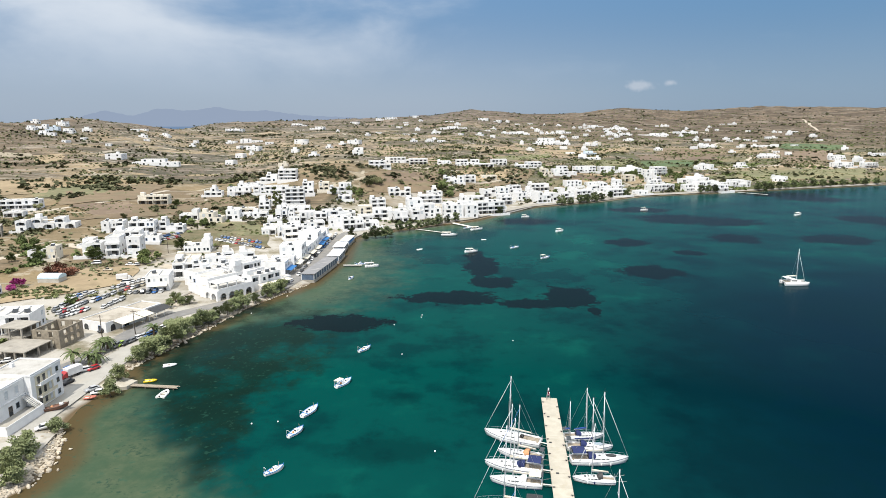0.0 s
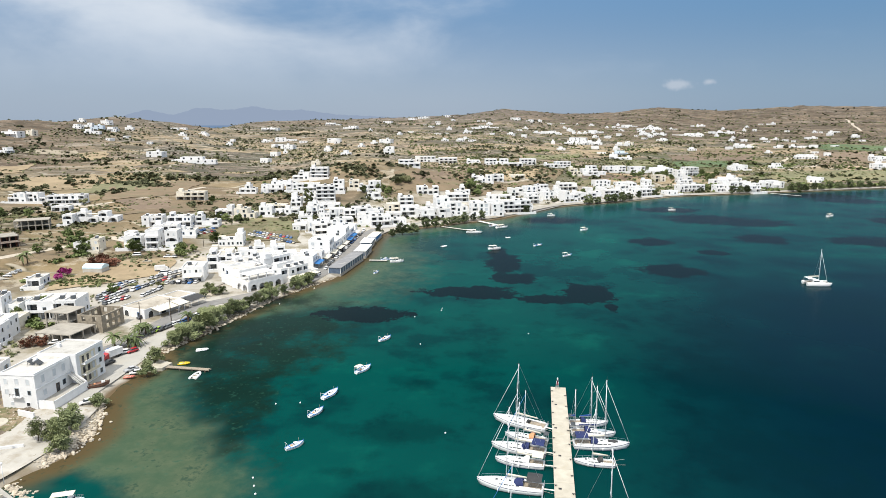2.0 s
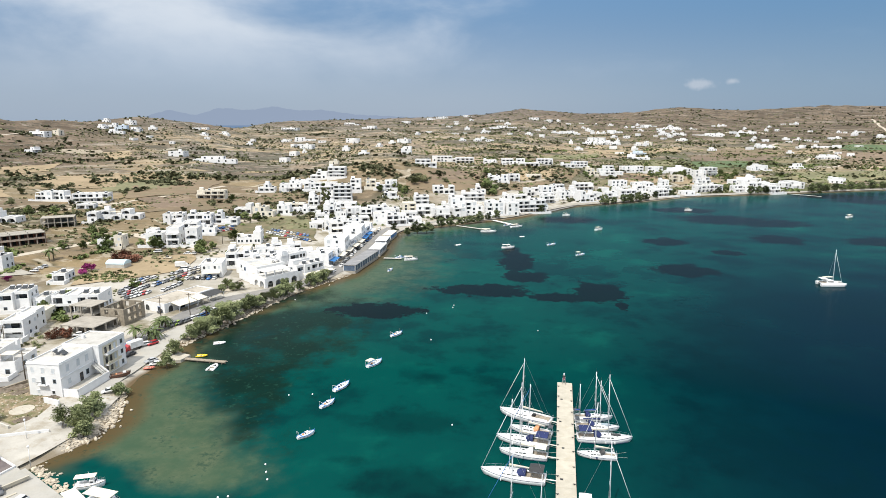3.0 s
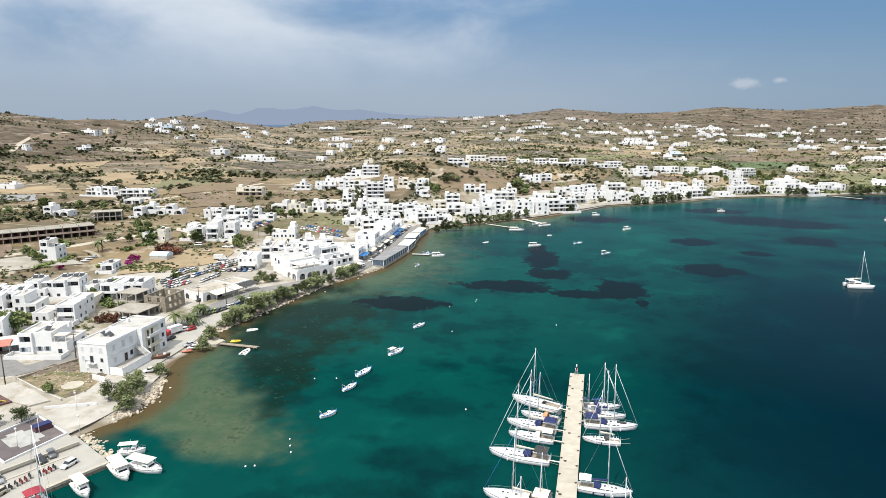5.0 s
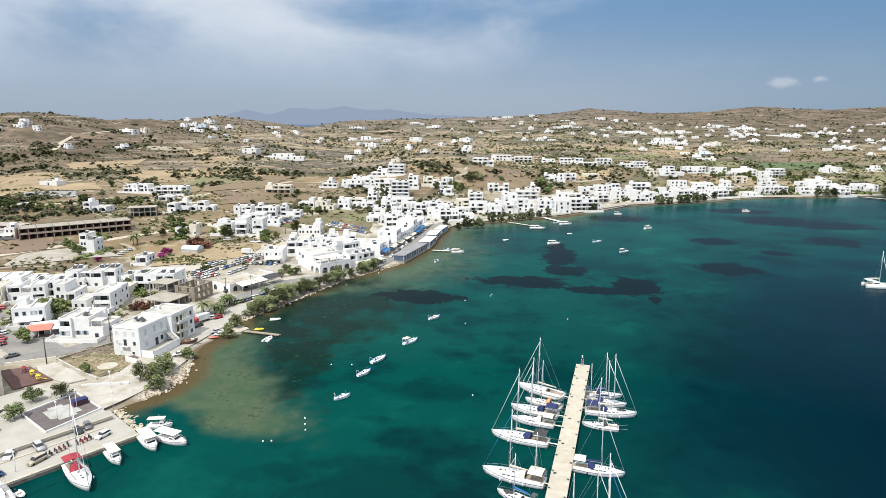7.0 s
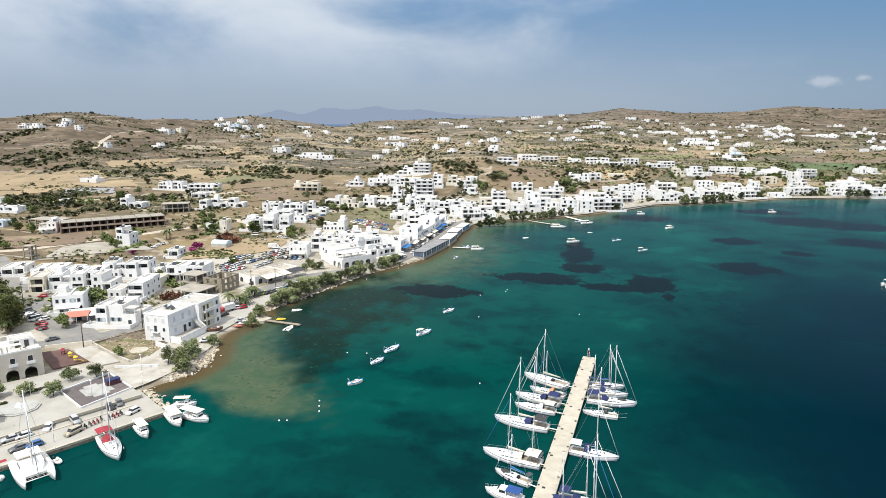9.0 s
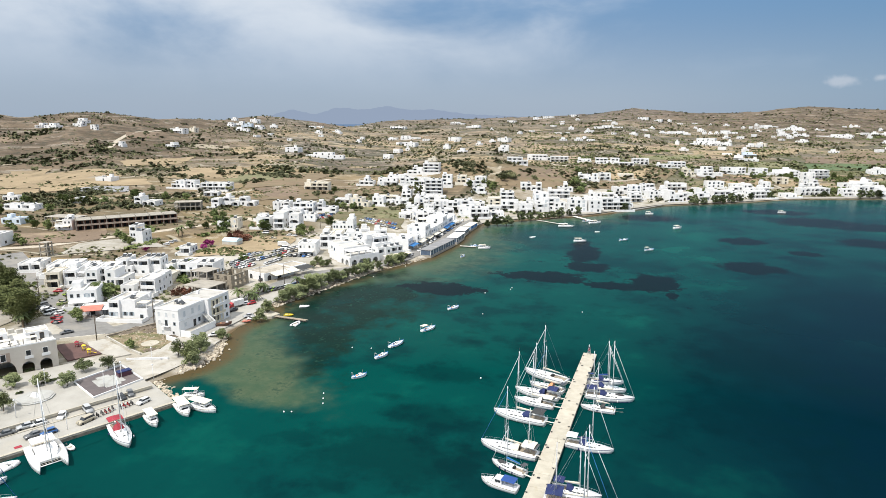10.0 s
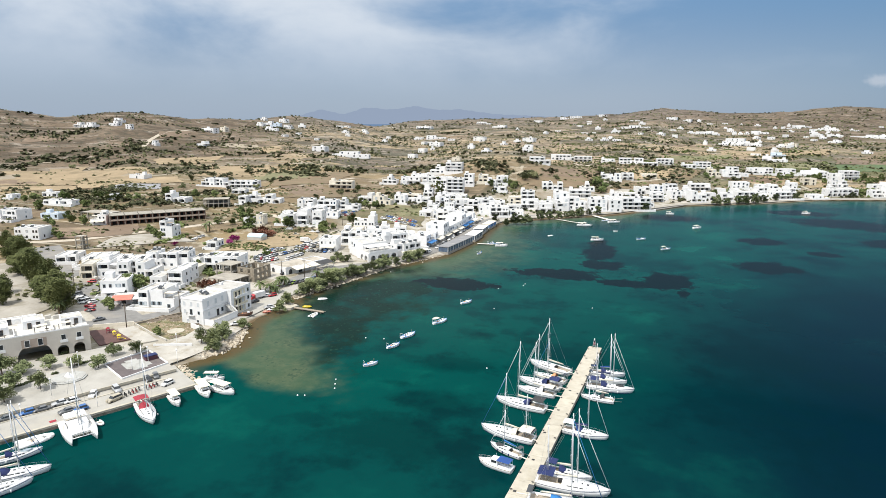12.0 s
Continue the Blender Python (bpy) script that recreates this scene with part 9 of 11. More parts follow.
mansion()
arch_building()
beach_hotel()
dwelling(-73.2, 257.0, 19.0, 7.5, 2, 53.4, "row", 411)
dwelling(-80.6, 259.4, 14.0, 9.0, 3, 53.4, "tier", 412)
dwelling(-96.5, 262.0, 13.0, 9.0, 2, 40.0, "balcony", 413)
beach_restaurant()
concrete_frame(-128.0, 177.5, 13, 11, -8, 1, "single-storey bare concrete shell with open sides", bays=(4, 2))
concrete_frame(-134.5, 187.5, 9, 8, -8, 2, "unfinished grey concrete shell of two floors", walls=True, bays=(2, 2))
concrete_frame(-262, 348, 18, 11, 30, 2, "bare concrete frame of an unfinished house", bays=(5, 3))
concrete_frame(-296, 275, 22, 11, 0, 2, "bare concrete frame beside the unfinished hotel", bays=(4, 2))
concrete_frame(-240.5, 208, 4.2, 4.2, 10, 3, "slender unfinished concrete stair tower", storey=2.4, bays=(1, 1))
stone_ruin()
brick_hotel()
sea_terrace(-57.6, 268.5, -53.2, 303.0, 6.0, 4.0, "long seafront terrace with dark blue glazing on the sea wall", RAIL_BLUE, SLATE_ROOF)
sea_terrace(-52.9, 307.0, -52.6, 325.0, 6.0, 3.9, "white seafront terrace with canvas roof on the sea wall", RAIL_BLUE, PLASTER)
sea_terrace(-54.2, 332.0, -54.4, 347.0, 6.0, 3.6, "white seafront terrace with open sides on the sea wall", RAIL_BLUE, PLASTER)
sea_terrace(-54.6, 351.0, -53.6, 368.0, 5.0, 3.4, "white seafront terrace with blue awnings on the sea wall", BLUE, CANVAS)
barn()
cafe()

# ---- fields ----


def field(corners, material, label):
    """A plot of worked ground with slightly uneven edges that lies on the slope."""
    a, b, c, d = [Vector((x, y, 0)) for x, y in corners]
    nu, nv = 26, 10
    rows = []
    for j in range(nv + 1):
        for i in range(nu + 1):
            u, v = i / nu, j / nv
            rows.append(a.lerp(b, u).lerp(d.lerp(c, u), v))
    x, y = np.array([p.x for p in rows]), np.array([p.y for p in rows])
    wob = 0.06 * (a - b).length
    x = x + np.clip(wob, 1, 4) * waves(x, y, 45, 71)
    y = y + np.clip(wob, 1, 4) * waves(x, y, 45, 72)
    z = land_z(x, y) + 0.2 + 0.00035 * np.hypot(x, y)
    mesh = bpy.data.meshes.new("ground_field")
    w = nu + 1
    quads = [(j * w + i, j * w + i + 1, (j + 1) * w + i + 1, (j + 1) * w + i) for j in range(nv) for i in range(nu)]
    mesh.from_pydata(np.stack([x, y, z], -1).tolist(), [], quads)
    mesh.materials.append(material)
    bm = bmesh.new()
    bm.from_mesh(mesh)
    if sum(f.normal.z for f in bm.faces) == 0 or sum(f.calc_area() * f.normal.z for f in bm.faces) < 0:
        bmesh.ops.reverse_faces(bm, faces=bm.faces)
    bm.to_mesh(mesh)
    bm.free()
    tagged(new("ground_field", mesh), label, "field", kind="structure")


# fields of stubble, fallow and grass on the slopes behind the town
field(((-545, 455), (-528, 483), (-503, 455), (-520, 429)), FIELD_GOLD, "golden dry stubble field")
field(((-493, 413), (-478, 439), (-460, 415), (-474, 397)), FIELD_GREEN, "dull green grassy field")
field(((-508, 570), (-479, 650), (-451, 594), (-474, 525)), FIELD_GOLD, "golden dry stubble field")
field(((-401, 514), (-347, 555), (-323, 518), (-377, 484)), FIELD_GOLD, "golden dry stubble field")
field(((-482, 440), (-440, 459), (-415, 435), (-455, 416)), FIELD_PALE, "pale dry field")
field(((-534, 392), (-532, 411), (-512, 387), (-515, 377)), FIELD_PALE, "pale dry field")
field(((-483, 351), (-443, 395), (-425, 374), (-464, 337)), FIELD_GOLD, "golden dry stubble field")
field(((-447, 400), (-396, 465), (-373, 441), (-427, 381)), FIELD_GOLD, "golden dry stubble field")
field(((-510, 373), (-501, 418), (-470, 391), (-488, 355)), FIELD_BROWN, "bare brown fallow field")
field(((-412, 399), (-380, 424), (-358, 399), (-391, 381)), FIELD_SLATE, "dark grey sheeted field")
field(((-652, 737), (-650, 802), (-616, 750), (-620, 699)), FIELD_BROWN, "bare brown fallow field")
field(((-500, 762), (-477, 786), (-432, 713), (-452, 694)), FIELD_GOLD, "golden dry stubble field")
field(((-567, 756), (-513, 783), (-491, 739), (-540, 724)), FIELD_PALE, "pale dry field")
field(((-739, 585), (-734, 631), (-710, 612), (-716, 566)), FIELD_BROWN, "bare brown fallow field")
field(((-590, 478), (-587, 507), (-576, 496), (-577, 467)), FIELD_PALE, "pale dry field")
field(((-56, 574), (-11, 659), (-3, 603), (-52, 560)), FIELD_BROWN, "bare brown fallow field")
field(((9, 663), (70, 697), (69, 658), (17, 618)), FIELD_GOLD, "golden dry stubble field")
field(((-411, 514), (-345, 554), (-323, 520), (-387, 484)), FIELD_GOLD, "golden dry stubble field")
field(((-344, 514), (-319, 523), (-303, 495), (-322, 488)), FIELD_GREEN, "dull green grassy field")
field(((-276, 454), (-237, 472), (-215, 425), (-236, 414)), FIELD_BROWN, "bare brown fallow field")
field(((-156, 398), (-122, 420), (-106, 373), (-133, 364)), FIELD_GREEN, "dull green grassy field")
field(((287, 909), (389, 961), (347, 865), (266, 829)), FIELD_LUSH, "lush green irrigated field")
field(((679, 1277), (751, 1282), (697, 1170), (634, 1166)), FIELD_LUSH, "lush green irrigated field")
field(((382, 806), (567, 838), (510, 750), (341, 710)), FIELD_GREEN, "dull green grassy field")
field(((193, 890), (290, 947), (260, 847), (175, 803)), FIELD_GREEN, "dull green grassy field")
field(((314, 1027), (470, 1094), (433, 986), (297, 930)), FIELD_BROWN, "bare brown fallow field")
field(((600, 1118), (696, 1133), (604, 980), (494, 904)), FIELD_BROWN, "bare brown fallow field")
field(((502, 1172), (603, 1186), (568, 1117), (481, 1097)), FIELD_GOLD, "golden dry stubble field")
field(((167, 1090), (346, 1170), (317, 1069), (153, 993)), FIELD_GOLD, "golden dry stubble field")
field(((80, 920), (179, 1043), (164, 955), (75, 864)), FIELD_GREEN, "dull green grassy field")

field(((-274, 220), (-304, 248), (-263, 271), (-244, 244)), FIELD_BROWN, "bare brown fallow field")
field(((-236, 211), (-247, 235), (-229, 256), (-196, 243)), GRAVEL, "pale grey gravel lot")
field(((-169, 227), (-178, 271), (-147, 289), (-135, 258)), FIELD_GOLD, "dry golden field beside the car park")
field(((-156, 336), (-162, 369), (-123, 425), (-95, 338)), FIELD_WEEDY, "brown weedy plot behind the car park")
field(((-233, 395), (-248, 453), (-140, 498), (-158, 445)), FIELD_RUST, "rust-brown bare field")
field(((-284, 455), (-317, 518), (-254, 588), (-241, 483)), FIELD_RUST, "rust-brown bare field")
field(((-12, 688), (-7, 709), (106, 712), (89, 658)), FIELD_RUST, "rust-brown bare field")
field(((-69, 521), (-71, 570), (-5, 661), (-9, 552)), FIELD_RUST, "rust-brown bare field")
field(((-0, 533), (15, 603), (84, 660), (65, 628)), FIELD_RUST, "rust-brown bare field")
field(((-487, 355), (-561, 413), (-451, 511), (-411, 434)), FIELD_GOLD, "golden dry stubble field")
field(((-384, 488), (-426, 553), (-377, 602), (-340, 532)), FIELD_GOLD, "golden dry stubble field")
field(((-319, 485), (-340, 532), (-300, 570), (-280, 509)), FIELD_GREEN, "dull green grassy field")
field(((-179, 458), (-186, 504), (-151, 499), (-142, 468)), FIELD_RUST, "rust-brown bare field")
field(((300, 725), (320, 756), (477, 827), (458, 769)), FIELD_GREEN, "dull green grassy field")
field(((488, 905), (613, 1134), (667, 1078), (544, 880)), FIELD_RUST, "rust-brown bare field")
field(((650, 1200), (705, 1295), (809, 1257), (716, 1142)), FIELD_LUSH, "lush green irrigated field")
field(((298, 875), (327, 951), (385, 966), (345, 854)), FIELD_LUSH, "lush green irrigated field")
field(((350, 1032), (410, 1181), (576, 1241), (481, 1054)), FIELD_RUST, "rust-brown bare field")

field(((-262, 150), (-235, 185), (-186, 150), (-150, 96)), GRAVEL, "pale gravel yard beside the pines")
# the close-packed part of the town, where houses fill the plots behind the shore road
fill_rnd = random.Random(41)


def near_road(x, y):
    best = 1e9
    for (ax, ay), (bx, by) in zip(SHORE_ROAD, SHORE_ROAD[1:]):
        dx, dy = bx - ax, by - ay
        k = min(max(((x - ax) * dx + (y - ay) * dy) / (dx * dx + dy * dy), 0), 1)
        best = min(best, math.hypot(x - ax - k * dx, y - ay - k * dy))
    return best


def fill(x0, x1, y0, y1, step, deep0, deep1, turn, odds, floors=(1, 2, 2)):
    y = y0
    while y < y1:
        x = x0
        while x < x1:
            px, py = x + fill_rnd.uniform(-2, 2), y + fill_rnd.uniform(-2, 2)
            d = float(shore_distance(np.array([px]), np.array([py]))[0])
            w = fill_rnd.uniform(8, 12)
            free = all(math.hypot(px - a, py - b) > 0.75 * (r + w / 2) for a, b, r in PLACED)
            if deep0 < d < deep1 and free and near_road(px, py) > 8.5 and not (-142 < px < -84 and 303 < py < 376) and fill_rnd.random() < odds:
                dwelling(px, py - w * 0.4, w, round(w * fill_rnd.uniform(0.65, 0.9), 1), fill_rnd.choice(floors), turn + fill_rnd.uniform(-6, 6), fill_rnd.choice(("row", "row", "tier", "plain", "balcony", "arch")), fill_rnd.randrange(9999))
            x += step
        y += step


fill(-120, -80, 275, 400, 11.5, 24, 66, 20, 0.85)
fill(-118, 40, 400, 500, 12.5, 16, 62, 18, 0.62)
fill(40, 330, 500, 690, 15, 16, 46, 22, 0.5)

# ---- trees and shrubs ----


def leaves(rnd, verts, faces, centre, radius, count, size, flat=0.8, droop=0.0):
    """Small leaf blades in a loose clump."""
    for _ in range(count):
        u, v = rnd.uniform(-1, 1), rnd.uniform(0, 6.2832)
        r = radius * rnd.random() ** 0.45
        s = math.sqrt(1 - u * u)
        p = Vector((centre[0] + r * s * math.cos(v), centre[1] + r * s * math.sin(v), centre[2] + r * u * flat))
        a = Vector((rnd.gauss(0, 1), rnd.gauss(0, 1), rnd.gauss(0, 0.6) - droop)).normalized() * size * rnd.uniform(0.7, 1.4)
        b = a.orthogonal().normalized() * size * rnd.uniform(0.3, 0.55)
        k = len(verts)
        verts += [p - a * 0.5, p + b, p + a * 0.6, p - b]
        faces += [(k, k + 1, k + 2), (k, k + 2, k + 3)]


def raw_mesh(name, verts, faces, material):
    mesh = bpy.data.meshes.new(name)
    mesh.from_pydata([tuple(v) for v in verts], [], faces)
    mesh.materials.append(material)
    return mesh


def tree_shape(seed, height, spread, material, clumps=16, blades=70, size=0.42, trunk_k=0.35, bark=None, low=0.35):
    """Meshes of a trunk with limbs, and of an uneven crown of leaf clumps."""
    rnd = random.Random(seed)
    bm = bmesh.new()
    fork = Vector((rnd.uniform(-0.2, 0.2), rnd.uniform(-0.2, 0.2), height * trunk_k))
    ring = lambda c, r, seg: [(c[0] + r * math.cos(6.2832 * q / seg), c[1] + r * math.sin(6.2832 * q / seg), c[2]) for q in range(seg)]  # noqa: E731
    loft(bm, [ring((0, 0, -0.3), 0.035 * height, 7), ring((0, 0, 0.1), 0.030 * height, 7), ring(fork, 0.0225 * height, 7)], caps=False, smoothed=True)
    bm.verts.ensure_lookup_table()
    rim, hub = list(bm.verts)[-7:], bm.verts.new(fork + Vector((0, 0, 0.05 * height)))
    for q in range(7):
        bm.faces.new((rim[q], rim[(q + 1) % 7], hub))
    verts, faces = [], []
    for k in range(clumps):
        a = 6.2832 * k / clumps * 1.618 * 2 + rnd.uniform(-0.4, 0.4)
        r = spread * rnd.uniform(0.15, 0.85)
        z = height * rnd.uniform(low + 0.1, 0.92) * (1 - 0.25 * (r / spread) ** 2)
        c = Vector((r * math.cos(a), r * math.sin(a), z))
        if k % 2 == 0:
            start = fork.lerp(c, 0.12)
            near = [bm.verts.new(p) for p in ring(start, 0.017 * height, 5)]
            tip = [bm.verts.new(p) for p in ring(c, 0.006 * height, 5)]
            for q in range(5):
                bm.faces.new((near[q], near[(q + 1) % 5], hub))
                bm.faces.new((near[q], tip[q], tip[(q + 1) % 5], near[(q + 1) % 5]))
        leaves(rnd, verts, faces, c, spread * rnd.uniform(0.28, 0.46), blades, size, 0.75)
    return mesh_of("trunk", bm, bark or BARK), raw_mesh("crown", verts, faces, material)


TREE_KINDS = {
    "tamarisk": [tree_shape(s, 5.2, 2.7, TAMARISK, 22, 100, 0.36, 0.25, low=0.12) for s in (1, 2, 3, 4)],
    "pine": [tree_shape(s, 10.5, 4.6, PINE, 34, 150, 0.5, 0.25, low=0.08) for s in (5, 6, 7)],
    "cypress": [tree_shape(s, 12.5, 1.5, PINE, 30, 90, 0.5, 0.3, low=0.0) for s in (8,)],
    "garden_tree": [tree_shape(s, 4.6, 2.5, GREEN_LEAF, 16, 80, 0.45, low=0.2) for s in (9, 10, 11)],
    "olive_tree": [tree_shape(s, 4.0, 2.2, SCRUB, 14, 70, 0.42, low=0.25) for s in (12, 13)],
    "square_tree": [tree_shape(s, 4.8, 2.7, TAMARISK, 20, 95, 0.36, 0.42, low=0.36) for s in (21, 22, 23)],
    "shore_tree": [tree_shape(s, 5.0, 2.4, SHORE_LEAF, 18, 60, 0.5, 0.25, low=0.14) for s in (24, 25)],
    "russet_bush": [tree_shape(14, 3.6, 3.0, RUSSET, 16, 80, 0.45, 0.1, low=0.05)],
    "bougainvillea": [tree_shape(15, 3.0, 2.4, PURPLE, 14, 80, 0.4, 0.1, low=0.05)],
}
TREE_LABELS = {"square_tree": ("small light-green tree with a bare trunk on paving", "trees on the square"), "shore_tree": ("round dark-green tree on the far promenade", "trees along the far promenade"),
               "tamarisk": ("dusty grey-green tamarisk tree near the shore", "tamarisks along the shore"), "pine": ("tall dense dark-green pine beside the street", "pines beside the street"),
               "cypress": ("tall narrow dark-green cypress among white houses", ""), "garden_tree": ("leafy green garden tree among houses", "garden trees"),
               "olive_tree": ("small dull-green olive tree on dry ground", "olive trees"), "russet_bush": ("large russet-brown bush beside a lane", ""),
               "bougainvillea": ("purple bougainvillea in full flower by a white wall", "")}
tree_rnd = random.Random(77)


def tree(kind, x, y, scale=1.0, z=None):
    trunk, crown = TREE_KINDS[kind][tree_rnd.randrange(len(TREE_KINDS[kind]))]
    label, group = TREE_LABELS[kind]
    k = scale * tree_rnd.uniform(0.88, 1.14)
    m = pose(x, y, max(ground(x, y), 0.3) if z is None else z, 0, 0, tree_rnd.uniform(0, 360)) @ Matrix.Diagonal((k, k * tree_rnd.uniform(0.9, 1.1), k * tree_rnd.uniform(0.9, 1.08), 1))
    ob = thing(kind, label, "tree" if kind not in ("russet_bush", "bougainvillea") else "bush", m, group)
    part("trunk", trunk, None, ob)
    part("crown", crown, None, ob)


def palm(x, y, height=5.5):
    rnd = random.Random(int(x * 31 + y * 17))
    height = height * 0.72
    ob = thing("palm_tree", "date palm with a shaggy trunk and arching fronds", "palm", pose(x, y, ground(x, y), 0, 0, rnd.uniform(0, 360)), "palms along the road")
    bm = bmesh.new()
    loft(bm, [[(r * math.cos(a), r * math.sin(a), z) for a in np.linspace(0, 5.4978, 8)] for z, r in ((-0.3, 0.42), (0.4, 0.34), (height * 0.5, 0.28), (height * 0.9, 0.3), (height, 0.42), (height + 0.35, 0.2))])
    part("trunk", bm, PALM_BARK, ob)
    for k in range(20):
        a, lift = 6.2832 * k / 20 * 2.4, rnd.uniform(-0.35, 1.25)
        verts, faces, prev = [], [], None
        length = rnd.uniform(2.6, 3.3)
        for i in range(9):
            s = i / 8
            p = Vector((length * s * math.cos(lift * (1 - s * 0.7)), 0, height + 0.2 + length * (math.sin(lift) * s - 0.75 * s * s)))
            if prev is not None:
                for side in (-1, 1):
                    n = len(verts)
                    w = 0.55 * math.sin(0.3 + s * 2.6)
                    verts += [prev, p, p + Vector((0.22, side * w, -0.28 * w)), prev + Vector((0.16, side * w * 0.6, -0.2 * w))]
                    faces.append((n, n + 1, n + 2, n + 3))
            prev = p
        part("frond", raw_mesh("frond", verts, faces, PALM_LEAF), None, ob, at=pose(0, 0, 0, 0, 0, math.degrees(a)))


def stuff_of_bushes(name, places, material, label, category):
    """Uncounted shrubs joined into one: each a ragged dome of leaf blades, of fewer and larger ones far away."""
    rnd = random.Random(len(places))
    kinds, coarse = [], []
    for s in range(7):
        verts, faces = [], []
        leaves(rnd, verts, faces, (0, 0, 0.30), 0.52, 19, 0.44, 0.62)
        leaves(rnd, verts, faces, (rnd.uniform(-0.32, 0.32), rnd.uniform(-0.32, 0.32), 0.36), 0.42, 12, 0.42, 0.75)
        kinds.append((np.array([tuple(v) for v in verts]), np.array(faces)))
        verts, faces = [], []
        leaves(rnd, verts, faces, (0, 0, 0.36), 0.40, 9, 0.82, 0.65)
        coarse.append((np.array([tuple(v) for v in verts]), np.array(faces)))
    all_v, all_f, base = [], [], 0
    for x, y, z, r in places:
        v, f = (kinds if x * x + y * y < 640 ** 2 else coarse)[rnd.randrange(7)]
        a = rnd.uniform(0, 6.2832)
        c, s = math.cos(a), math.sin(a)
        out = np.stack([x + r * (v[:, 0] * c - v[:, 1] * s), y + r * (v[:, 0] * s + v[:, 1] * c), z + r * 0.85 * v[:, 2]], -1)
        all_v.append(out)
        all_f.append(f + base)
        base += len(v)
    mesh = bpy.data.meshes.new(name)
    mesh.from_pydata(np.concatenate(all_v).tolist(), [], np.concatenate(all_f).tolist())
    mesh.materials.append(material)
    return tagged(new(name, mesh), label, category, kind="stuff")


def scatter(seed, count, r0, r1, az0, az1, keep, size):
    r = np.random.RandomState(seed)
    n = count * 8
    az = np.radians(r.uniform(az0, az1, n))
    rr = np.exp(r.uniform(math.log(r0), math.log(r1), n))
    x, y = rr * np.sin(az), rr * np.cos(az)
    ok = keep(x, y, r.uniform(0, 1, n)) & (shore_distance(x, y) > 12)
    x, y, rr = x[ok][:count], y[ok][:count], rr[ok][:count]
    s = r.uniform(size[0], size[1], len(x)) * (0.8 + 0.25 * (rr / 1000))
    return list(zip(x.tolist(), y.tolist(), land_z(x, y).tolist(), s.tolist()))


wild = scatter(1, 21000, 330, 2700, -56, 42, lambda x, y, k: (waves(x, y, 210, 21) + 0.9 * waves(x, y, 60, 22) > -0.1 + 0.6 * k + 0.5 * smooth(800, 450, np.hypot(x, y))), (0.9, 2.7))
stuff_of_bushes("scrub", wild, SCRUB, "low dull-green scrub scattered over dry hillsides", "shrubs")
# belts of dark trees in the hollows: from x, y to x, y
BELTS = [(-568, 438, -586, 484), (-502, 478, -498, 527), (-618, 638, -553, 593), (-575, 598, -536, 634), (-447, 487, -438, 536), (-616, 574, -583, 564), (-620, 536, -606, 565), (-610, 473, -607, 525), (-424, 526, -415, 545), (-389, 564, -381, 577), (-432, 364, -367, 387), (-425, 674, -420, 694), (-579, 708, -568, 743), (-588, 436, -551, 428), (-764, 684, -740, 668), (-127, 584, -97, 564), (-110, 549, -79, 551), (-71, 545, -59, 561), (-5, 583, 3, 547), (-4, 652, 6, 650), (-297, 531, -266, 527), (-307, 561, -249, 590)]
BELTS += [(-126, 566, -88, 560), (-122, 580, -92, 572), (-70, 560, -40, 590), (-88, 590, -60, 604)]
belt_rnd = random.Random(12)
belts = []
for ax, ay, bx, by in BELTS:
    for _ in range(min(70, int(math.hypot(bx - ax, by - ay) / 2.0) + 8)):
        k = belt_rnd.random()
        x, y = ax + (bx - ax) * k + belt_rnd.gauss(0, 4), ay + (by - ay) * k + belt_rnd.gauss(0, 5)
        belts.append((x, y, ground(x, y), belt_rnd.uniform(1.8, 4.6)))
dark = belts + scatter(2, 7200, 420, 2900, -56, 42, lambda x, y, k: (waves(x, y, 160, 23) + 0.8 * waves(x, y, 45, 24) > 0.35 + 0.55 * k), (1.8, 5.0))
stuff_of_bushes("thicket", dark, THICKET, "dark green thickets and hedges between far fields", "shrubs")
hedge = scatter(3, 5600, 480, 2600, -56, 42, lambda x, y, k: (np.abs(np.sin(0.021 * (x * 0.94 + y * 0.34) + 1.2 * waves(x, y, 300, 25))) < 0.035) | (np.abs(np.sin(0.034 * (y * 0.94 - x * 0.34) + 1.1 * waves(x, y, 260, 26))) < 0.05), (1.1, 2.6))
stuff_of_bushes("hedges", hedge, SCRUB, "lines of shrubs along field walls", "shrubs")
town_scrub = scatter(4, 1900, 120, 560, -62, -5, lambda x, y, k: (waves(x, y, 60, 27) > 0.1 + 0.6 * k) & (shore_distance(x, y) > 40), (0.7, 2.3))
town_scrub += [(x, y, ground(x, y) - 0.1, r) for x, y, r in ((lot_rnd.uniform(-121, -100), lot_rnd.uniform(113, 133), lot_rnd.uniform(0.25, 0.7)) for _ in range(130)) if abs((y - 119.5) + 0.40 * (x + 100.5)) < 6.8]
stuff_of_bushes("weeds", town_scrub, SCRUB, "dry weeds and low bushes on open town plots", "shrubs")
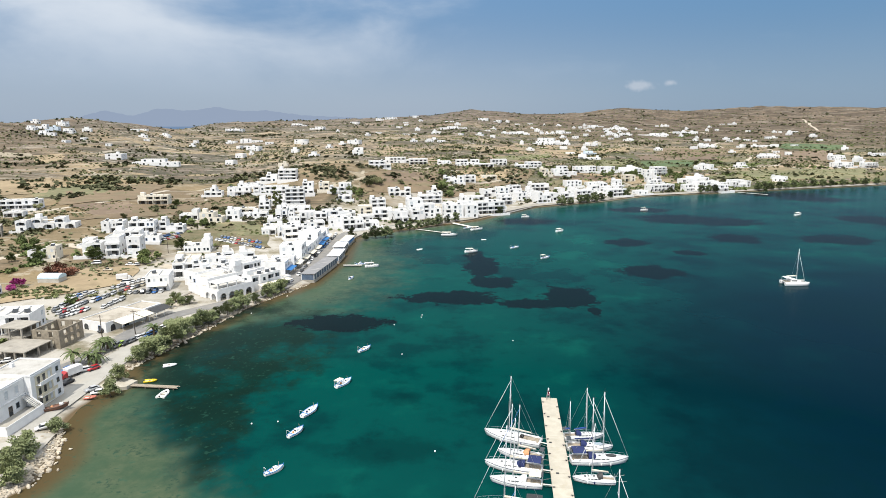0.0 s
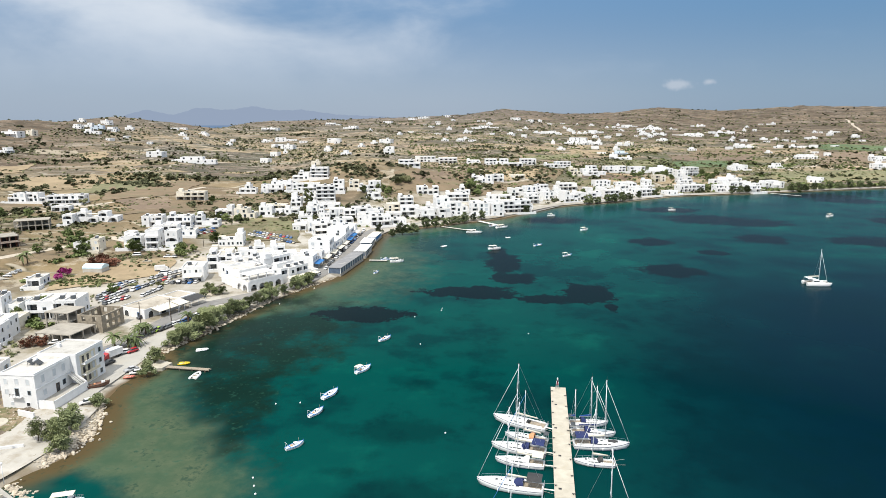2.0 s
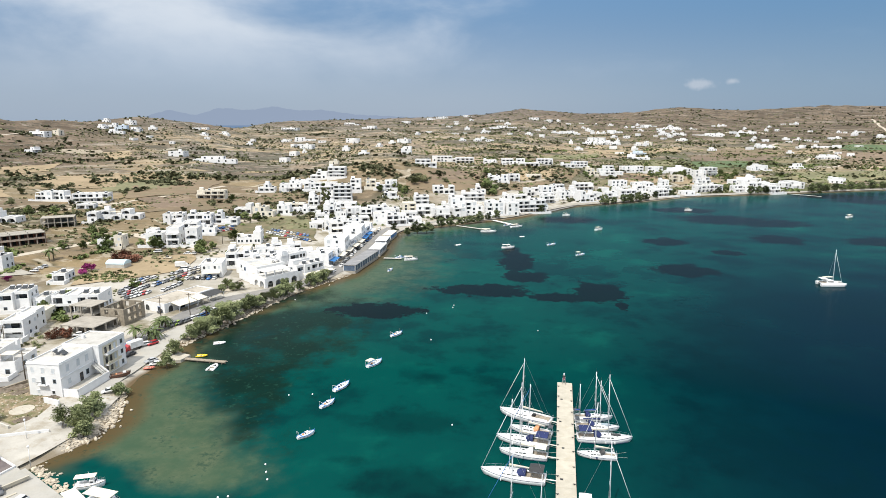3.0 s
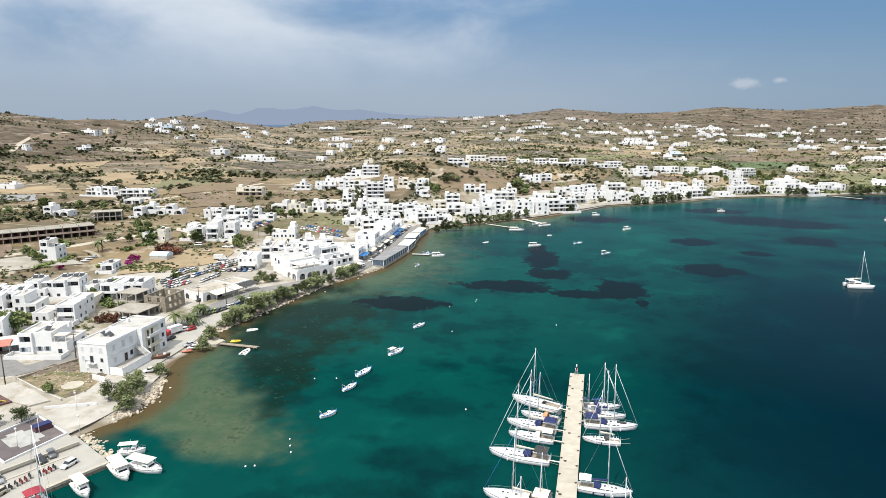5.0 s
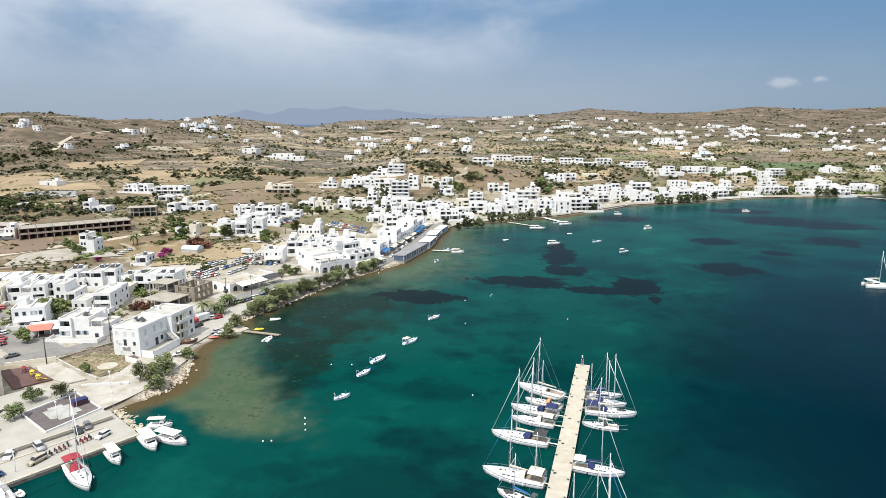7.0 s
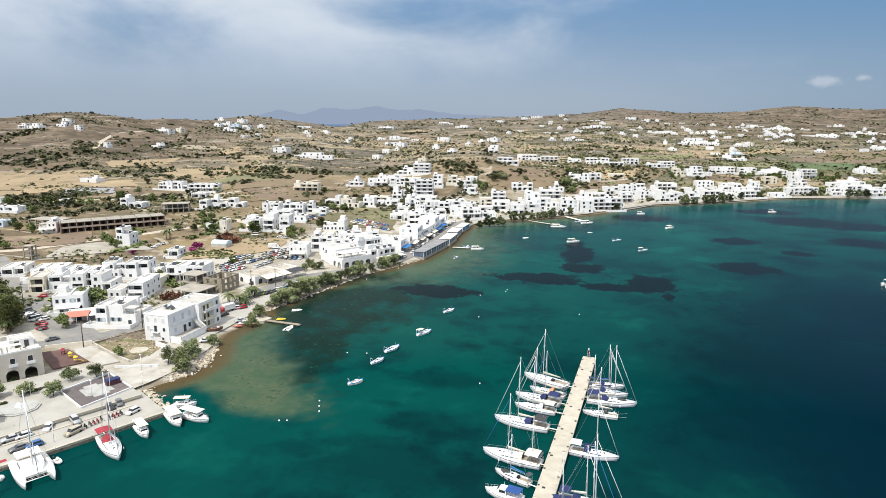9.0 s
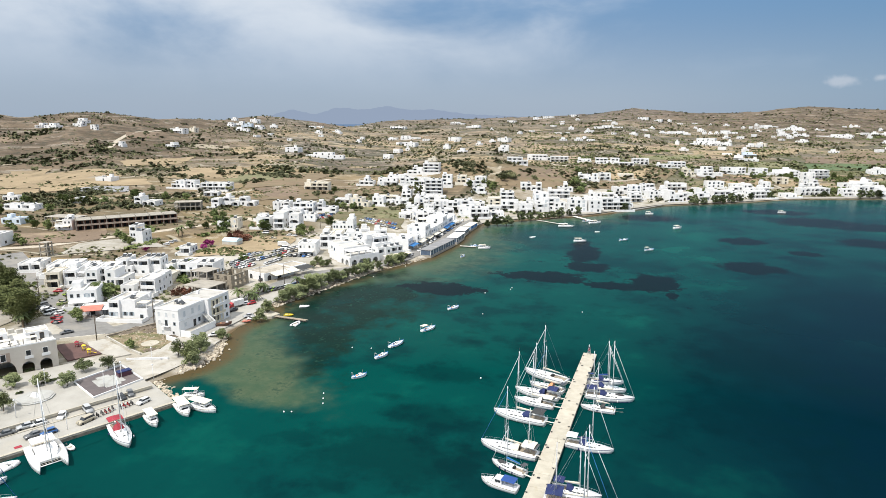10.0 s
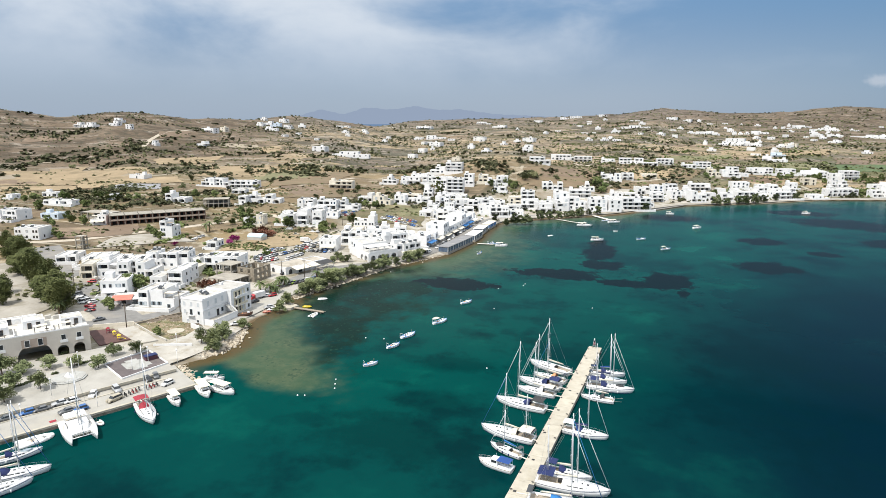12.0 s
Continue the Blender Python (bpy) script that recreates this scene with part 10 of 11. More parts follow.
# clipped low hedges in the planting beds of the square
bed_rnd = random.Random(18)
beds = []
for ax, ay, bx, by in ((-112.8, 79.5, -112.4, 80.9), (-112.6, 86.4, -110.5, 90.4), (-115.1, 68.9, -114.0, 74.4), (-126.5, 84.8, -124.4, 88.4), (-123.9, 91.5, -122.8, 94.8)):
    for _ in range(int(math.hypot(bx - ax, by - ay) * 5) + 4):
        k = bed_rnd.random()
        beds.append((ax + (bx - ax) * k + bed_rnd.gauss(0, 0.35), ay + (by - ay) * k + bed_rnd.gauss(0, 0.35), 1.68, bed_rnd.uniform(0.5, 0.9)))
stuff_of_bushes("square_hedges", beds, SHORE_LEAF, "low dark-green hedges in planting beds on the square", "shrubs")
reed_rnd = random.Random(6)
reed_bed = [(x, y, ground(x, y), reed_rnd.uniform(0.9, 1.7)) for x, y in ((-176 + 24 * reed_rnd.random(), 238 + 10 * reed_rnd.random() + 4 * math.sin(0.2 * k)) for k in range(150))]
stuff_of_bushes("reeds", reed_bed, REEDS, "bed of tall dry green reeds beside a barn", "reeds")
orchard = scatter(8, 4600, 760, 2300, -6, 40, lambda x, y, k: (waves(x, y, 120, 33) + 0.8 * waves(x, y, 34, 34) > 0.35 + 0.5 * k), (1.2, 2.9))
orchard += scatter(9, 420, 560, 860, -4, 36, lambda x, y, k: (waves(x, y, 40, 35) > 0.2 + 0.4 * k) & (shore_distance(x, y) > 30), (1.6, 3.2))
VALLEY_TREES = [(230, 751, 235, 713), (268, 747, 290, 763), (236, 638, 254, 648), (289, 641, 317, 647), (405, 847, 457, 905), (457, 1091, 483, 1110), (559, 1488, 629, 1609), (369, 670, 427, 694), (423, 689, 486, 714), (331, 648, 340, 653), (215, 636, 225, 641), (345, 763, 364, 784), (481, 850, 519, 839), (394, 953, 413, 937), (79, 962, 122, 1042), (247, 1097, 291, 1117)]
for ax, ay, bx, by in VALLEY_TREES:
    for _ in range(min(34, int(math.hypot(bx - ax, by - ay) / 2.2) + 7)):
        k = belt_rnd.random()
        x, y = ax + (bx - ax) * k + belt_rnd.gauss(0, 3), ay + (by - ay) * k + belt_rnd.gauss(0, 4)
        orchard.append((x, y, ground(x, y), belt_rnd.uniform(2.2, 4.6)))
stuff_of_bushes("orchard", orchard, GREEN_LEAF, "dark green orchard trees and hedges in the valley fields", "trees")
# shrubs and small trees in the gardens between the houses
gr_rnd = random.Random(15)
garden = []
for _ in range(6000):
    x, y = gr_rnd.uniform(-230, 330), gr_rnd.uniform(120, 690)
    if len(garden) >= 620:
        break
    d = float(shore_distance(np.array([x]), np.array([y]))[0])
    if 14 < d < 115 and near_road(x, y) > 5.5 and min(math.hypot(x - a, y - b) - 0.95 * r for a, b, r in PLACED) > 1.2 and min(math.hypot(x - a, y - b) - r for a, b, r in PLACED) < 7 and not (-146 < x < -100 and 196 < y < 268) and not (y < 150 and x > -150):
        garden.append((x, y, ground(x, y), gr_rnd.uniform(0.9, 2.9)))
for ax, ay, bx, by in ((-212, 228, -211, 253), (-158, 199, -141, 184), (-168, 165, -158, 164), (-167, 157, -167, 164), (-156, 201, -162, 218), (-199, 269, -195, 290), (-248, 282, -230, 275), (-209, 304, -211, 320), (-159, 435, -164, 421)):
    for _ in range(26):
        k = gr_rnd.random()
        x, y = ax + (bx - ax) * k + gr_rnd.gauss(0, 1.6), ay + (by - ay) * k + gr_rnd.gauss(0, 1.6)
        garden.append((x, y, ground(x, y), gr_rnd.uniform(1.4, 3.2)))
stuff_of_bushes("garden_shrubs", garden, GREEN_LEAF, "green shrubs and small trees in the gardens between white houses", "shrubs")

tree("square_tree", -121.1, 76.9, 0.95)
tree("square_tree", -114.8, 68.3, 1.01)
tree("square_tree", -107.5, 70.8, 1.01)
tree("square_tree", -117.4, 82.0, 0.78)
tree("square_tree", -112.3, 85.6, 0.84)
tree("square_tree", -104.8, 86.6, 0.90)
tree("square_tree", -108.1, 95.4, 0.84)
tree("square_tree", -103.3, 99.0, 0.90)
tree("square_tree", -125.4, 74.6, 1.12)
tree("square_tree", -109.0, 62.5, 1.12)
tree("tamarisk", -91.5, 113.1, 0.90)
tree("tamarisk", -87.9, 117.5, 1.08)
tree("tamarisk", -84.3, 109.9, 1.08)
tree("tamarisk", -88.5, 120.7, 0.99)
tree("tamarisk", -89.0, 131.7, 0.90)
tree("garden_tree", -109.3, 114.4, 0.65)
tree("garden_tree", -144.8, 130.4, 1.00)
tree("garden_tree", -158.1, 153.1, 1.50)
tree("garden_tree", -157.5, 156.0, 1.30)
tree("garden_tree", -150.4, 199.2, 1.50)
tree("garden_tree", -151.4, 204.8, 1.20)
tree("garden_tree", -157.0, 194.4, 0.80)
tree("garden_tree", -163.2, 165.3, 0.80)
tree("tamarisk", -87.2, 151.4, 1.05)
tree("tamarisk", -89.0, 159.3, 1.10)
tree("tamarisk", -91.2, 174.5, 1.15)
tree("tamarisk", -90.4, 178.1, 1.00)
tree("tamarisk", -89.4, 181.2, 1.20)
tree("tamarisk", -88.1, 184.5, 1.10)
tree("tamarisk", -87.4, 187.9, 1.30)
tree("tamarisk", -87.6, 193.7, 1.20)
tree("tamarisk", -86.3, 198.6, 1.20)
tree("tamarisk", -85.5, 204.0, 1.00)
tree("tamarisk", -84.6, 207.6, 1.15)
tree("tamarisk", -83.1, 211.7, 1.10)
tree("tamarisk", -81.6, 215.9, 1.15)
tree("tamarisk", -80.2, 220.7, 1.10)
tree("tamarisk", -78.7, 225.1, 1.10)
tree("tamarisk", -76.8, 228.7, 1.05)
tree("tamarisk", -74.4, 236.6, 0.90)
tree("tamarisk", -71.8, 243.6, 1.10)
tree("tamarisk", -70.3, 248.2, 1.15)
tree("tamarisk", -68.4, 251.8, 1.10)
tree("tamarisk", -85.5, 111.1, 1.10)
tree("shore_tree", -56.8, 379.2, 1.20)
tree("shore_tree", -47.1, 370.8, 1.10)
tree("shore_tree", -41.7, 377.6, 1.50)
tree("shore_tree", -35.8, 379.5, 1.50)
tree("shore_tree", -33.3, 388.0, 0.80)
tree("shore_tree", -28.4, 400.3, 1.30)
tree("shore_tree", -22.6, 405.0, 1.30)
tree("shore_tree", -16.7, 409.7, 1.20)
tree("shore_tree", -11.8, 416.9, 1.10)
tree("shore_tree", -8.5, 420.9, 1.20)
tree("shore_tree", -3.6, 425.4, 1.50)
tree("shore_tree", 3.0, 435.7, 1.10)
tree("shore_tree", 8.9, 440.2, 1.20)
tree("shore_tree", 44.0, 475.7, 1.30)
tree("shore_tree", 101.8, 530.8, 1.50)
tree("shore_tree", 110.5, 537.2, 1.40)
tree("shore_tree", 120.7, 543.6, 1.50)
tree("shore_tree", 126.9, 546.5, 1.50)
tree("shore_tree", 135.3, 552.0, 1.60)
tree("shore_tree", 143.1, 558.9, 1.40)
tree("shore_tree", 154.7, 571.8, 1.20)
tree("shore_tree", 174.5, 587.0, 1.30)
tree("shore_tree", 228.8, 622.4, 1.20)
tree("shore_tree", 257.0, 616.8, 1.50)
tree("shore_tree", 265.1, 619.9, 1.40)
tree("shore_tree", 274.0, 623.4, 1.50)
tree("shore_tree", 324.8, 639.8, 1.50)
tree("shore_tree", 333.7, 643.6, 1.60)
tree("shore_tree", 341.8, 645.6, 1.40)
tree("shore_tree", 352.2, 649.7, 1.60)
tree("shore_tree", 361.5, 653.6, 1.50)
tree("shore_tree", 372.4, 658.2, 1.60)
tree("shore_tree", 385.1, 663.7, 1.50)
tree("shore_tree", 398.0, 669.4, 1.60)
tree("shore_tree", 410.3, 670.5, 1.50)
tree("shore_tree", 422.4, 675.3, 1.60)
tree("shore_tree", 438.3, 680.9, 1.50)
tree("shore_tree", 454.4, 686.7, 1.60)
tree("shore_tree", 470.9, 692.5, 1.50)
tree("shore_tree", 485.9, 696.0, 1.60)
tree("pine", -275.8, 194.7, 1.00)
tree("pine", -256.3, 185.3, 1.10)
tree("pine", -224.5, 163.6, 1.10)
tree("pine", -205.5, 152.1, 1.10)
tree("pine", -189.6, 144.8, 1.10)
tree("pine", -180.4, 139.4, 1.10)
tree("pine", -220.1, 156.7, 1.00)
tree("pine", -239.1, 169.4, 0.95)
tree("pine", -237.1, 172.5, 1.00)
tree("pine", -211.8, 155.8, 1.05)
tree("pine", -198.7, 147.9, 1.10)
tree("pine", -184.9, 139.5, 1.10)
tree("pine", -174.7, 133.1, 1.15)
tree("pine", -164.5, 126.6, 1.00)
tree("pine", -159.0, 123.4, 0.90)
tree("pine", -224.5, 165.9, 1.00)
tree("pine", -175.7, 130.4, 0.90)
tree("pine", -256.7, 181.1, 0.80)
tree("pine", -200.6, 133.7, 0.80)
tree("pine", -187.0, 122.5, 0.70)
tree("cypress", -125.6, 462.8, 1.30)
tree("cypress", -123.7, 468.1, 1.00)
tree("garden_tree", -367.8, 290.7, 1.30)
tree("garden_tree", -404.8, 310.3, 1.20)
tree("garden_tree", -404.4, 317.9, 1.40)
tree("garden_tree", -383.9, 328.5, 1.30)
tree("garden_tree", -398.1, 337.2, 1.20)
tree("garden_tree", -352.8, 314.9, 1.20)
tree("garden_tree", -351.3, 317.5, 1.10)
tree("garden_tree", -376.5, 349.2, 1.30)
tree("garden_tree", -368.3, 345.7, 1.40)
tree("garden_tree", -358.5, 342.6, 1.30)
tree("garden_tree", -352.5, 343.8, 1.20)
tree("garden_tree", -349.8, 346.8, 1.20)
tree("garden_tree", -343.7, 347.9, 1.20)
tree("garden_tree", -334.5, 347.3, 1.20)
tree("garden_tree", -332.8, 378.8, 1.60)
tree("garden_tree", -339.2, 382.3, 1.20)
tree("garden_tree", -321.3, 257.2, 1.10)
tree("garden_tree", -279.2, 226.3, 1.10)
tree("garden_tree", -273.0, 223.7, 0.90)
tree("garden_tree", -322.3, 273.6, 1.20)
tree("garden_tree", -308.0, 263.9, 1.10)
tree("garden_tree", -296.4, 261.7, 1.10)
tree("garden_tree", -310.3, 251.6, 1.00)
tree("garden_tree", -225.5, 243.5, 1.20)
tree("garden_tree", -217.4, 238.7, 1.10)
tree("garden_tree", -239.9, 255.1, 1.00)
tree("garden_tree", -260.1, 318.7, 1.00)
tree("garden_tree", -308.1, 382.0, 1.40)
tree("garden_tree", -218.3, 289.8, 1.10)
tree("garden_tree", -208.1, 292.0, 1.10)
tree("garden_tree", -213.3, 311.0, 1.30)
tree("garden_tree", -195.2, 289.6, 1.40)
tree("garden_tree", -194.9, 293.4, 1.20)
tree("garden_tree", -291.3, 383.5, 1.20)
tree("garden_tree", -172.8, 299.1, 1.10)
tree("garden_tree", -168.4, 297.1, 1.00)
tree("garden_tree", -143.9, 293.2, 1.20)
tree("garden_tree", -146.8, 293.6, 1.00)
tree("garden_tree", -140.1, 324.9, 1.50)
tree("garden_tree", -166.6, 396.0, 1.30)
tree("garden_tree", -161.7, 393.4, 1.20)
tree("garden_tree", -155.1, 394.5, 1.00)
tree("garden_tree", -154.2, 397.9, 1.00)
tree("garden_tree", -198.7, 460.0, 1.20)
tree("garden_tree", -184.8, 540.3, 1.10)
tree("garden_tree", -79.3, 520.8, 1.20)
tree("garden_tree", -73.9, 515.0, 1.20)
tree("garden_tree", -68.9, 508.6, 1.20)
tree("garden_tree", -68.3, 518.4, 1.00)
tree("garden_tree", -1.3, 569.2, 1.70)
tree("garden_tree", 1.4, 583.9, 1.60)
tree("garden_tree", 7.0, 563.6, 1.50)
tree("garden_tree", 5.6, 544.1, 1.40)
tree("garden_tree", -2.2, 638.1, 1.40)
tree("garden_tree", 106.5, 680.9, 1.20)
tree("garden_tree", 119.5, 598.2, 1.20)
tree("garden_tree", 105.5, 582.0, 1.30)
tree("garden_tree", 183.7, 713.5, 1.50)
tree("garden_tree", 189.7, 709.8, 1.40)
tree("garden_tree", 198.0, 730.0, 1.50)
tree("garden_tree", 211.3, 713.9, 1.50)
tree("garden_tree", 219.1, 724.6, 1.60)
tree("garden_tree", 227.1, 735.9, 1.40)
tree("garden_tree", 226.9, 711.6, 1.20)
tree("garden_tree", 203.0, 818.4, 1.20)
tree("garden_tree", 268.9, 712.1, 1.50)
tree("garden_tree", 281.2, 735.9, 1.60)
tree("garden_tree", 278.1, 762.5, 1.60)
tree("garden_tree", 294.4, 761.9, 1.50)
tree("garden_tree", 242.5, 646.3, 1.40)
tree("garden_tree", 246.5, 643.9, 1.40)
tree("garden_tree", 253.0, 649.8, 1.40)
tree("garden_tree", -23.1, 503.6, 1.00)
tree("garden_tree", -89.0, 505.5, 1.20)
tree("tamarisk", -88.6, 114.9, 0.81)
tree("garden_tree", -142.1, 227.6, 1.00)
tree("garden_tree", -221.2, 319.9, 1.40)
tree("garden_tree", -215.4, 320.2, 1.30)
tree("garden_tree", -201.1, 302.2, 1.20)
tree("garden_tree", -204.1, 314.0, 1.20)
tree("garden_tree", -183.1, 302.8, 1.00)
tree("garden_tree", -176.3, 303.3, 1.20)
tree("garden_tree", -173.1, 303.6, 1.20)
tree("garden_tree", -148.4, 300.7, 1.10)
tree("garden_tree", -143.5, 304.1, 1.00)
tree("olive_tree", -228.0, 474.2, 1.00)
tree("olive_tree", -201.0, 431.4, 1.00)
tree("olive_tree", -372.2, 456.8, 1.40)
tree("olive_tree", -343.6, 410.3, 1.20)
tree("olive_tree", -287.5, 437.5, 1.20)
tree("olive_tree", -529.2, 467.6, 1.50)
tree("olive_tree", -261.4, 331.2, 1.00)
tree("olive_tree", -209.1, 402.2, 1.00)
tree("olive_tree", -64.2, 538.8, 1.80)
tree("olive_tree", -60.5, 548.7, 1.80)
tree("olive_tree", -56.2, 548.5, 1.60)
tree("olive_tree", -38.3, 562.9, 1.20)
tree("olive_tree", 9.9, 666.2, 1.40)
tree("olive_tree", 60.3, 686.4, 1.30)
tree("russet_bush", -173.6, 269.2, 1.60)
tree("russet_bush", -168.8, 267.6, 1.50)
tree("russet_bush", -168.0, 271.2, 1.20)
tree("russet_bush", -131.0, 169.7, 0.90)
tree("russet_bush", -134.2, 168.4, 0.80)
tree("bougainvillea", -176.4, 245.2, 0.95)
tree("bougainvillea", -178.0, 250.9, 1.10)
tree("bougainvillea", -200.7, 230.3, 0.80)
tree("tamarisk", -82.1, 238.6, 0.80)
tree("tamarisk", -103.9, 226.4, 0.80)
tree("tamarisk", -104.8, 233.7, 0.90)
tree("tamarisk", -100.8, 230.2, 0.80)
tree("tamarisk", -98.6, 231.8, 0.70)
palm(-107.1, 169.4, 5.5)
palm(-103.5, 170.7, 4.2)
palm(-101.8, 171.6, 4.0)
palm(-104.9, 179.7, 4.5)
palm(-104.6, 183.1, 4.5)
palm(-95.7, 195.2, 4.5)
palm(-208.0, 269.0, 7.0)
palm(-207.7, 265.5, 6.5)
palm(-157.9, 121.0, 6.5)

# ---- parked cars, scooters, poles ----
CAR_SHAPES = {}


def car_shapes(kind, paint):
    key = (kind, paint.name)
    if key in CAR_SHAPES:
        return CAR_SHAPES[key]
    length, width, belt, roof, nose, cab = {"hatch": (3.9, 1.7, 0.92, 1.48, 0.95, (1.0, 1.55, 3.3, 3.75)), "sedan": (4.4, 1.75, 0.92, 1.43, 1.0, (1.15, 1.9, 3.2, 3.75)),
                                            "suv": (4.4, 1.8, 1.05, 1.7, 1.05, (1.05, 1.6, 3.9, 4.3)), "van": (4.9, 1.9, 1.15, 2.0, 1.1, (0.5, 1.2, 4.6, 4.85)), "pickup": (4.8, 1.8, 1.0, 1.7, 1.05, (1.2, 1.75, 2.7, 2.95))}[kind]
    bm = bmesh.new()
    w = width / 2
    prof = [(0.0, 0.55, 0.92), (0.15, nose * 0.78, 0.95), (1.0, nose * 0.95, 1.0), (length * 0.5, belt, 1.0), (length - 0.5, belt, 1.0), (length - 0.05, belt * 0.9, 0.96), (length, 0.5, 0.93)]
    loft(bm, [[(x, w * k, 0.28), (x, w * k, z * 0.75), (x, w * k * 0.93, z), (x, -w * k * 0.93, z), (x, -w * k, z * 0.75), (x, -w * k, 0.28)] for x, z, k in prof], smoothed=True)
    top = bmesh.new()
    a, b, c, d = cab
    box_top = [[(b, w * 0.74, roof), (b, -w * 0.74, roof)], [(c, w * 0.74, roof), (c, -w * 0.74, roof)]]
    loft(top, [[(b - 0.05, w * 0.76, roof - 0.08), (b - 0.05, -w * 0.76, roof - 0.08), (c + 0.05, -w * 0.76, roof - 0.08), (c + 0.05, w * 0.76, roof - 0.08)],
               [(b, w * 0.72, roof), (b, -w * 0.72, roof), (c, -w * 0.72, roof), (c, w * 0.72, roof)]])
    glass = bmesh.new()
    loft(glass, [[(a, w * 0.88, belt - 0.06), (a, -w * 0.88, belt - 0.06), (d, -w * 0.88, belt - 0.06), (d, w * 0.88, belt - 0.06)],
                 [(b - 0.04, w * 0.75, roof - 0.08), (b - 0.04, -w * 0.75, roof - 0.08), (c + 0.04, -w * 0.75, roof - 0.08), (c + 0.04, w * 0.75, roof - 0.08)]])
    if kind == "pickup":
        box(bm, 3.0, 4.75, -w * 0.9, w * 0.9, 1.0, 1.12)
    wheel = bmesh.new()
    tube(wheel, (0, -0.11, 0), (0, 0.11, 0), 0.31, 0.31, 12)
    hub = bmesh.new()
    tube(hub, (0, -0.12, 0), (0, 0.12, 0), 0.18, 0.18, 8)
    lamp = bmesh.new()
    box(lamp, 0.02, 0.14, -0.18, 0.18, 0.58, 0.72)
    CAR_SHAPES[key] = (mesh_of("body", bm, paint), mesh_of("roof", top, paint), mesh_of("glasshouse", glass, GLASS), mesh_of("wheel", wheel, RUBBER), mesh_of("headlight", lamp, ALU), length, width)
    return CAR_SHAPES[key]


PAINT_NAMES = ("white", "silver", "grey", "black", "red", "blue", "beige", "lime")
CAR_KIND = {"hatch": "hatchback", "sedan": "saloon car", "suv": "off-road car", "van": "van", "pickup": "pickup truck"}


AXLES = {}


def car_axle(width):
    if width not in AXLES:
        bm = bmesh.new()
        tube(bm, (0, -width / 2, 0), (0, -width / 2 + 0.22, 0), 0.31, 0.31, 8)
        tube(bm, (0, -width / 2 + 0.1, 0), (0, width / 2 - 0.1, 0), 0.05, 0.05, 4)
        tube(bm, (0, width / 2 - 0.22, 0), (0, width / 2, 0), 0.31, 0.31, 8)
        AXLES[width] = mesh_of("axle", bm, RUBBER)
    return AXLES[width]


def car(x, y, turn, colour=0, kind="hatch", where="on the open car park", z=None):
    body, roof, glass, wheel, lamp, length, width = car_shapes(kind, PAINTS[colour])
    ob = thing("car" if kind != "van" else "van", "parked %s %s %s" % (PAINT_NAMES[colour], CAR_KIND[kind], where), "car" if kind != "van" else "van",
               pose(x, y, ground(x, y) + 0.1 if z is None else z, 0, 0, turn) @ Matrix.Scale(0.88, 4) @ pose(-length / 2, 0, 0), "cars " + where)
    part("body", body, None, ob)
    part("roof", roof, None, ob)
    part("glasshouse", glass, None, ob)
    if math.hypot(x, y) > 235:     # far off, the wheels are one axle pair each
        for wx_ in (0.75, length - 0.8):
            part("axle", car_axle(width), None, ob, at=pose(wx_, 0, 0.31))
        return
    for wx_, wy_ in ((0.75, -1), (0.75, 1), (length - 0.8, -1), (length - 0.8, 1)):
        part("wheel", wheel, None, ob, at=pose(wx_, wy_ * (width / 2 - 0.1), 0.31))


def scooter(x, y, turn, colour):
    ob = thing("scooter", "small parked motor scooter on the quay", "scooter", pose(x, y, QUAY_Z, 0, 0, turn), "scooters on the quay")
    for k in (0.0, 1.2):
        bm = bmesh.new()
        tube(bm, (k, -0.06, 0.22), (k, 0.06, 0.22), 0.22, 0.22, 10)
        part("wheel", bm, RUBBER, ob)
    bm = bmesh.new()
    loft(bm, [[(-0.2, 0.14, z0), (-0.2, -0.14, z0), (0.55, -0.14, z1), (0.55, 0.14, z1)] for z0, z1 in ((0.35, 0.25), (0.75, 0.6))])
    loft(bm, [[(0.95, 0.16, 0.3), (0.95, -0.16, 0.3), (1.1, -0.16, 0.3), (1.1, 0.16, 0.3)], [(0.8, 0.13, 0.95), (0.8, -0.13, 0.95), (0.9, -0.13, 0.95), (0.9, 0.13, 0.95)]])
    part("body", bm, PAINTS[colour], ob)
    bm = bmesh.new()
    box(bm, -0.3, 0.45, -0.13, 0.13, 0.75, 0.85)
    part("seat", bm, RUBBER, ob)
    bm = bmesh.new()
    tube(bm, (0.8, -0.32, 1.02), (0.8, 0.32, 1.02), 0.025, 0.025, 6)
    part("handlebar", bm, DARK_METAL, ob)


def power_pole(x, y, h=8.5):
    ob = thing("power_pole", "dark wooden power pole beside the road", "pole", pose(x, y, ground(x, y)), "power poles")
    bm = bmesh.new()
    tube(bm, (0, 0, -0.4), (0, 0, h), 0.17, 0.11, 8)
    part("pole", bm, WOOD_DARK, ob)
    bm = bmesh.new()
    box(bm, -0.9, 0.9, -0.06, 0.06, h - 0.7, h - 0.56)
    part("crossarm", bm, WOOD_DARK, ob)
    for k in (-0.75, 0, 0.75):
        bm = bmesh.new()
        tube(bm, (k, 0, h - 0.56), (k, 0, h - 0.35), 0.05, 0.07, 6)
        part("insulator", bm, GEL, ob)


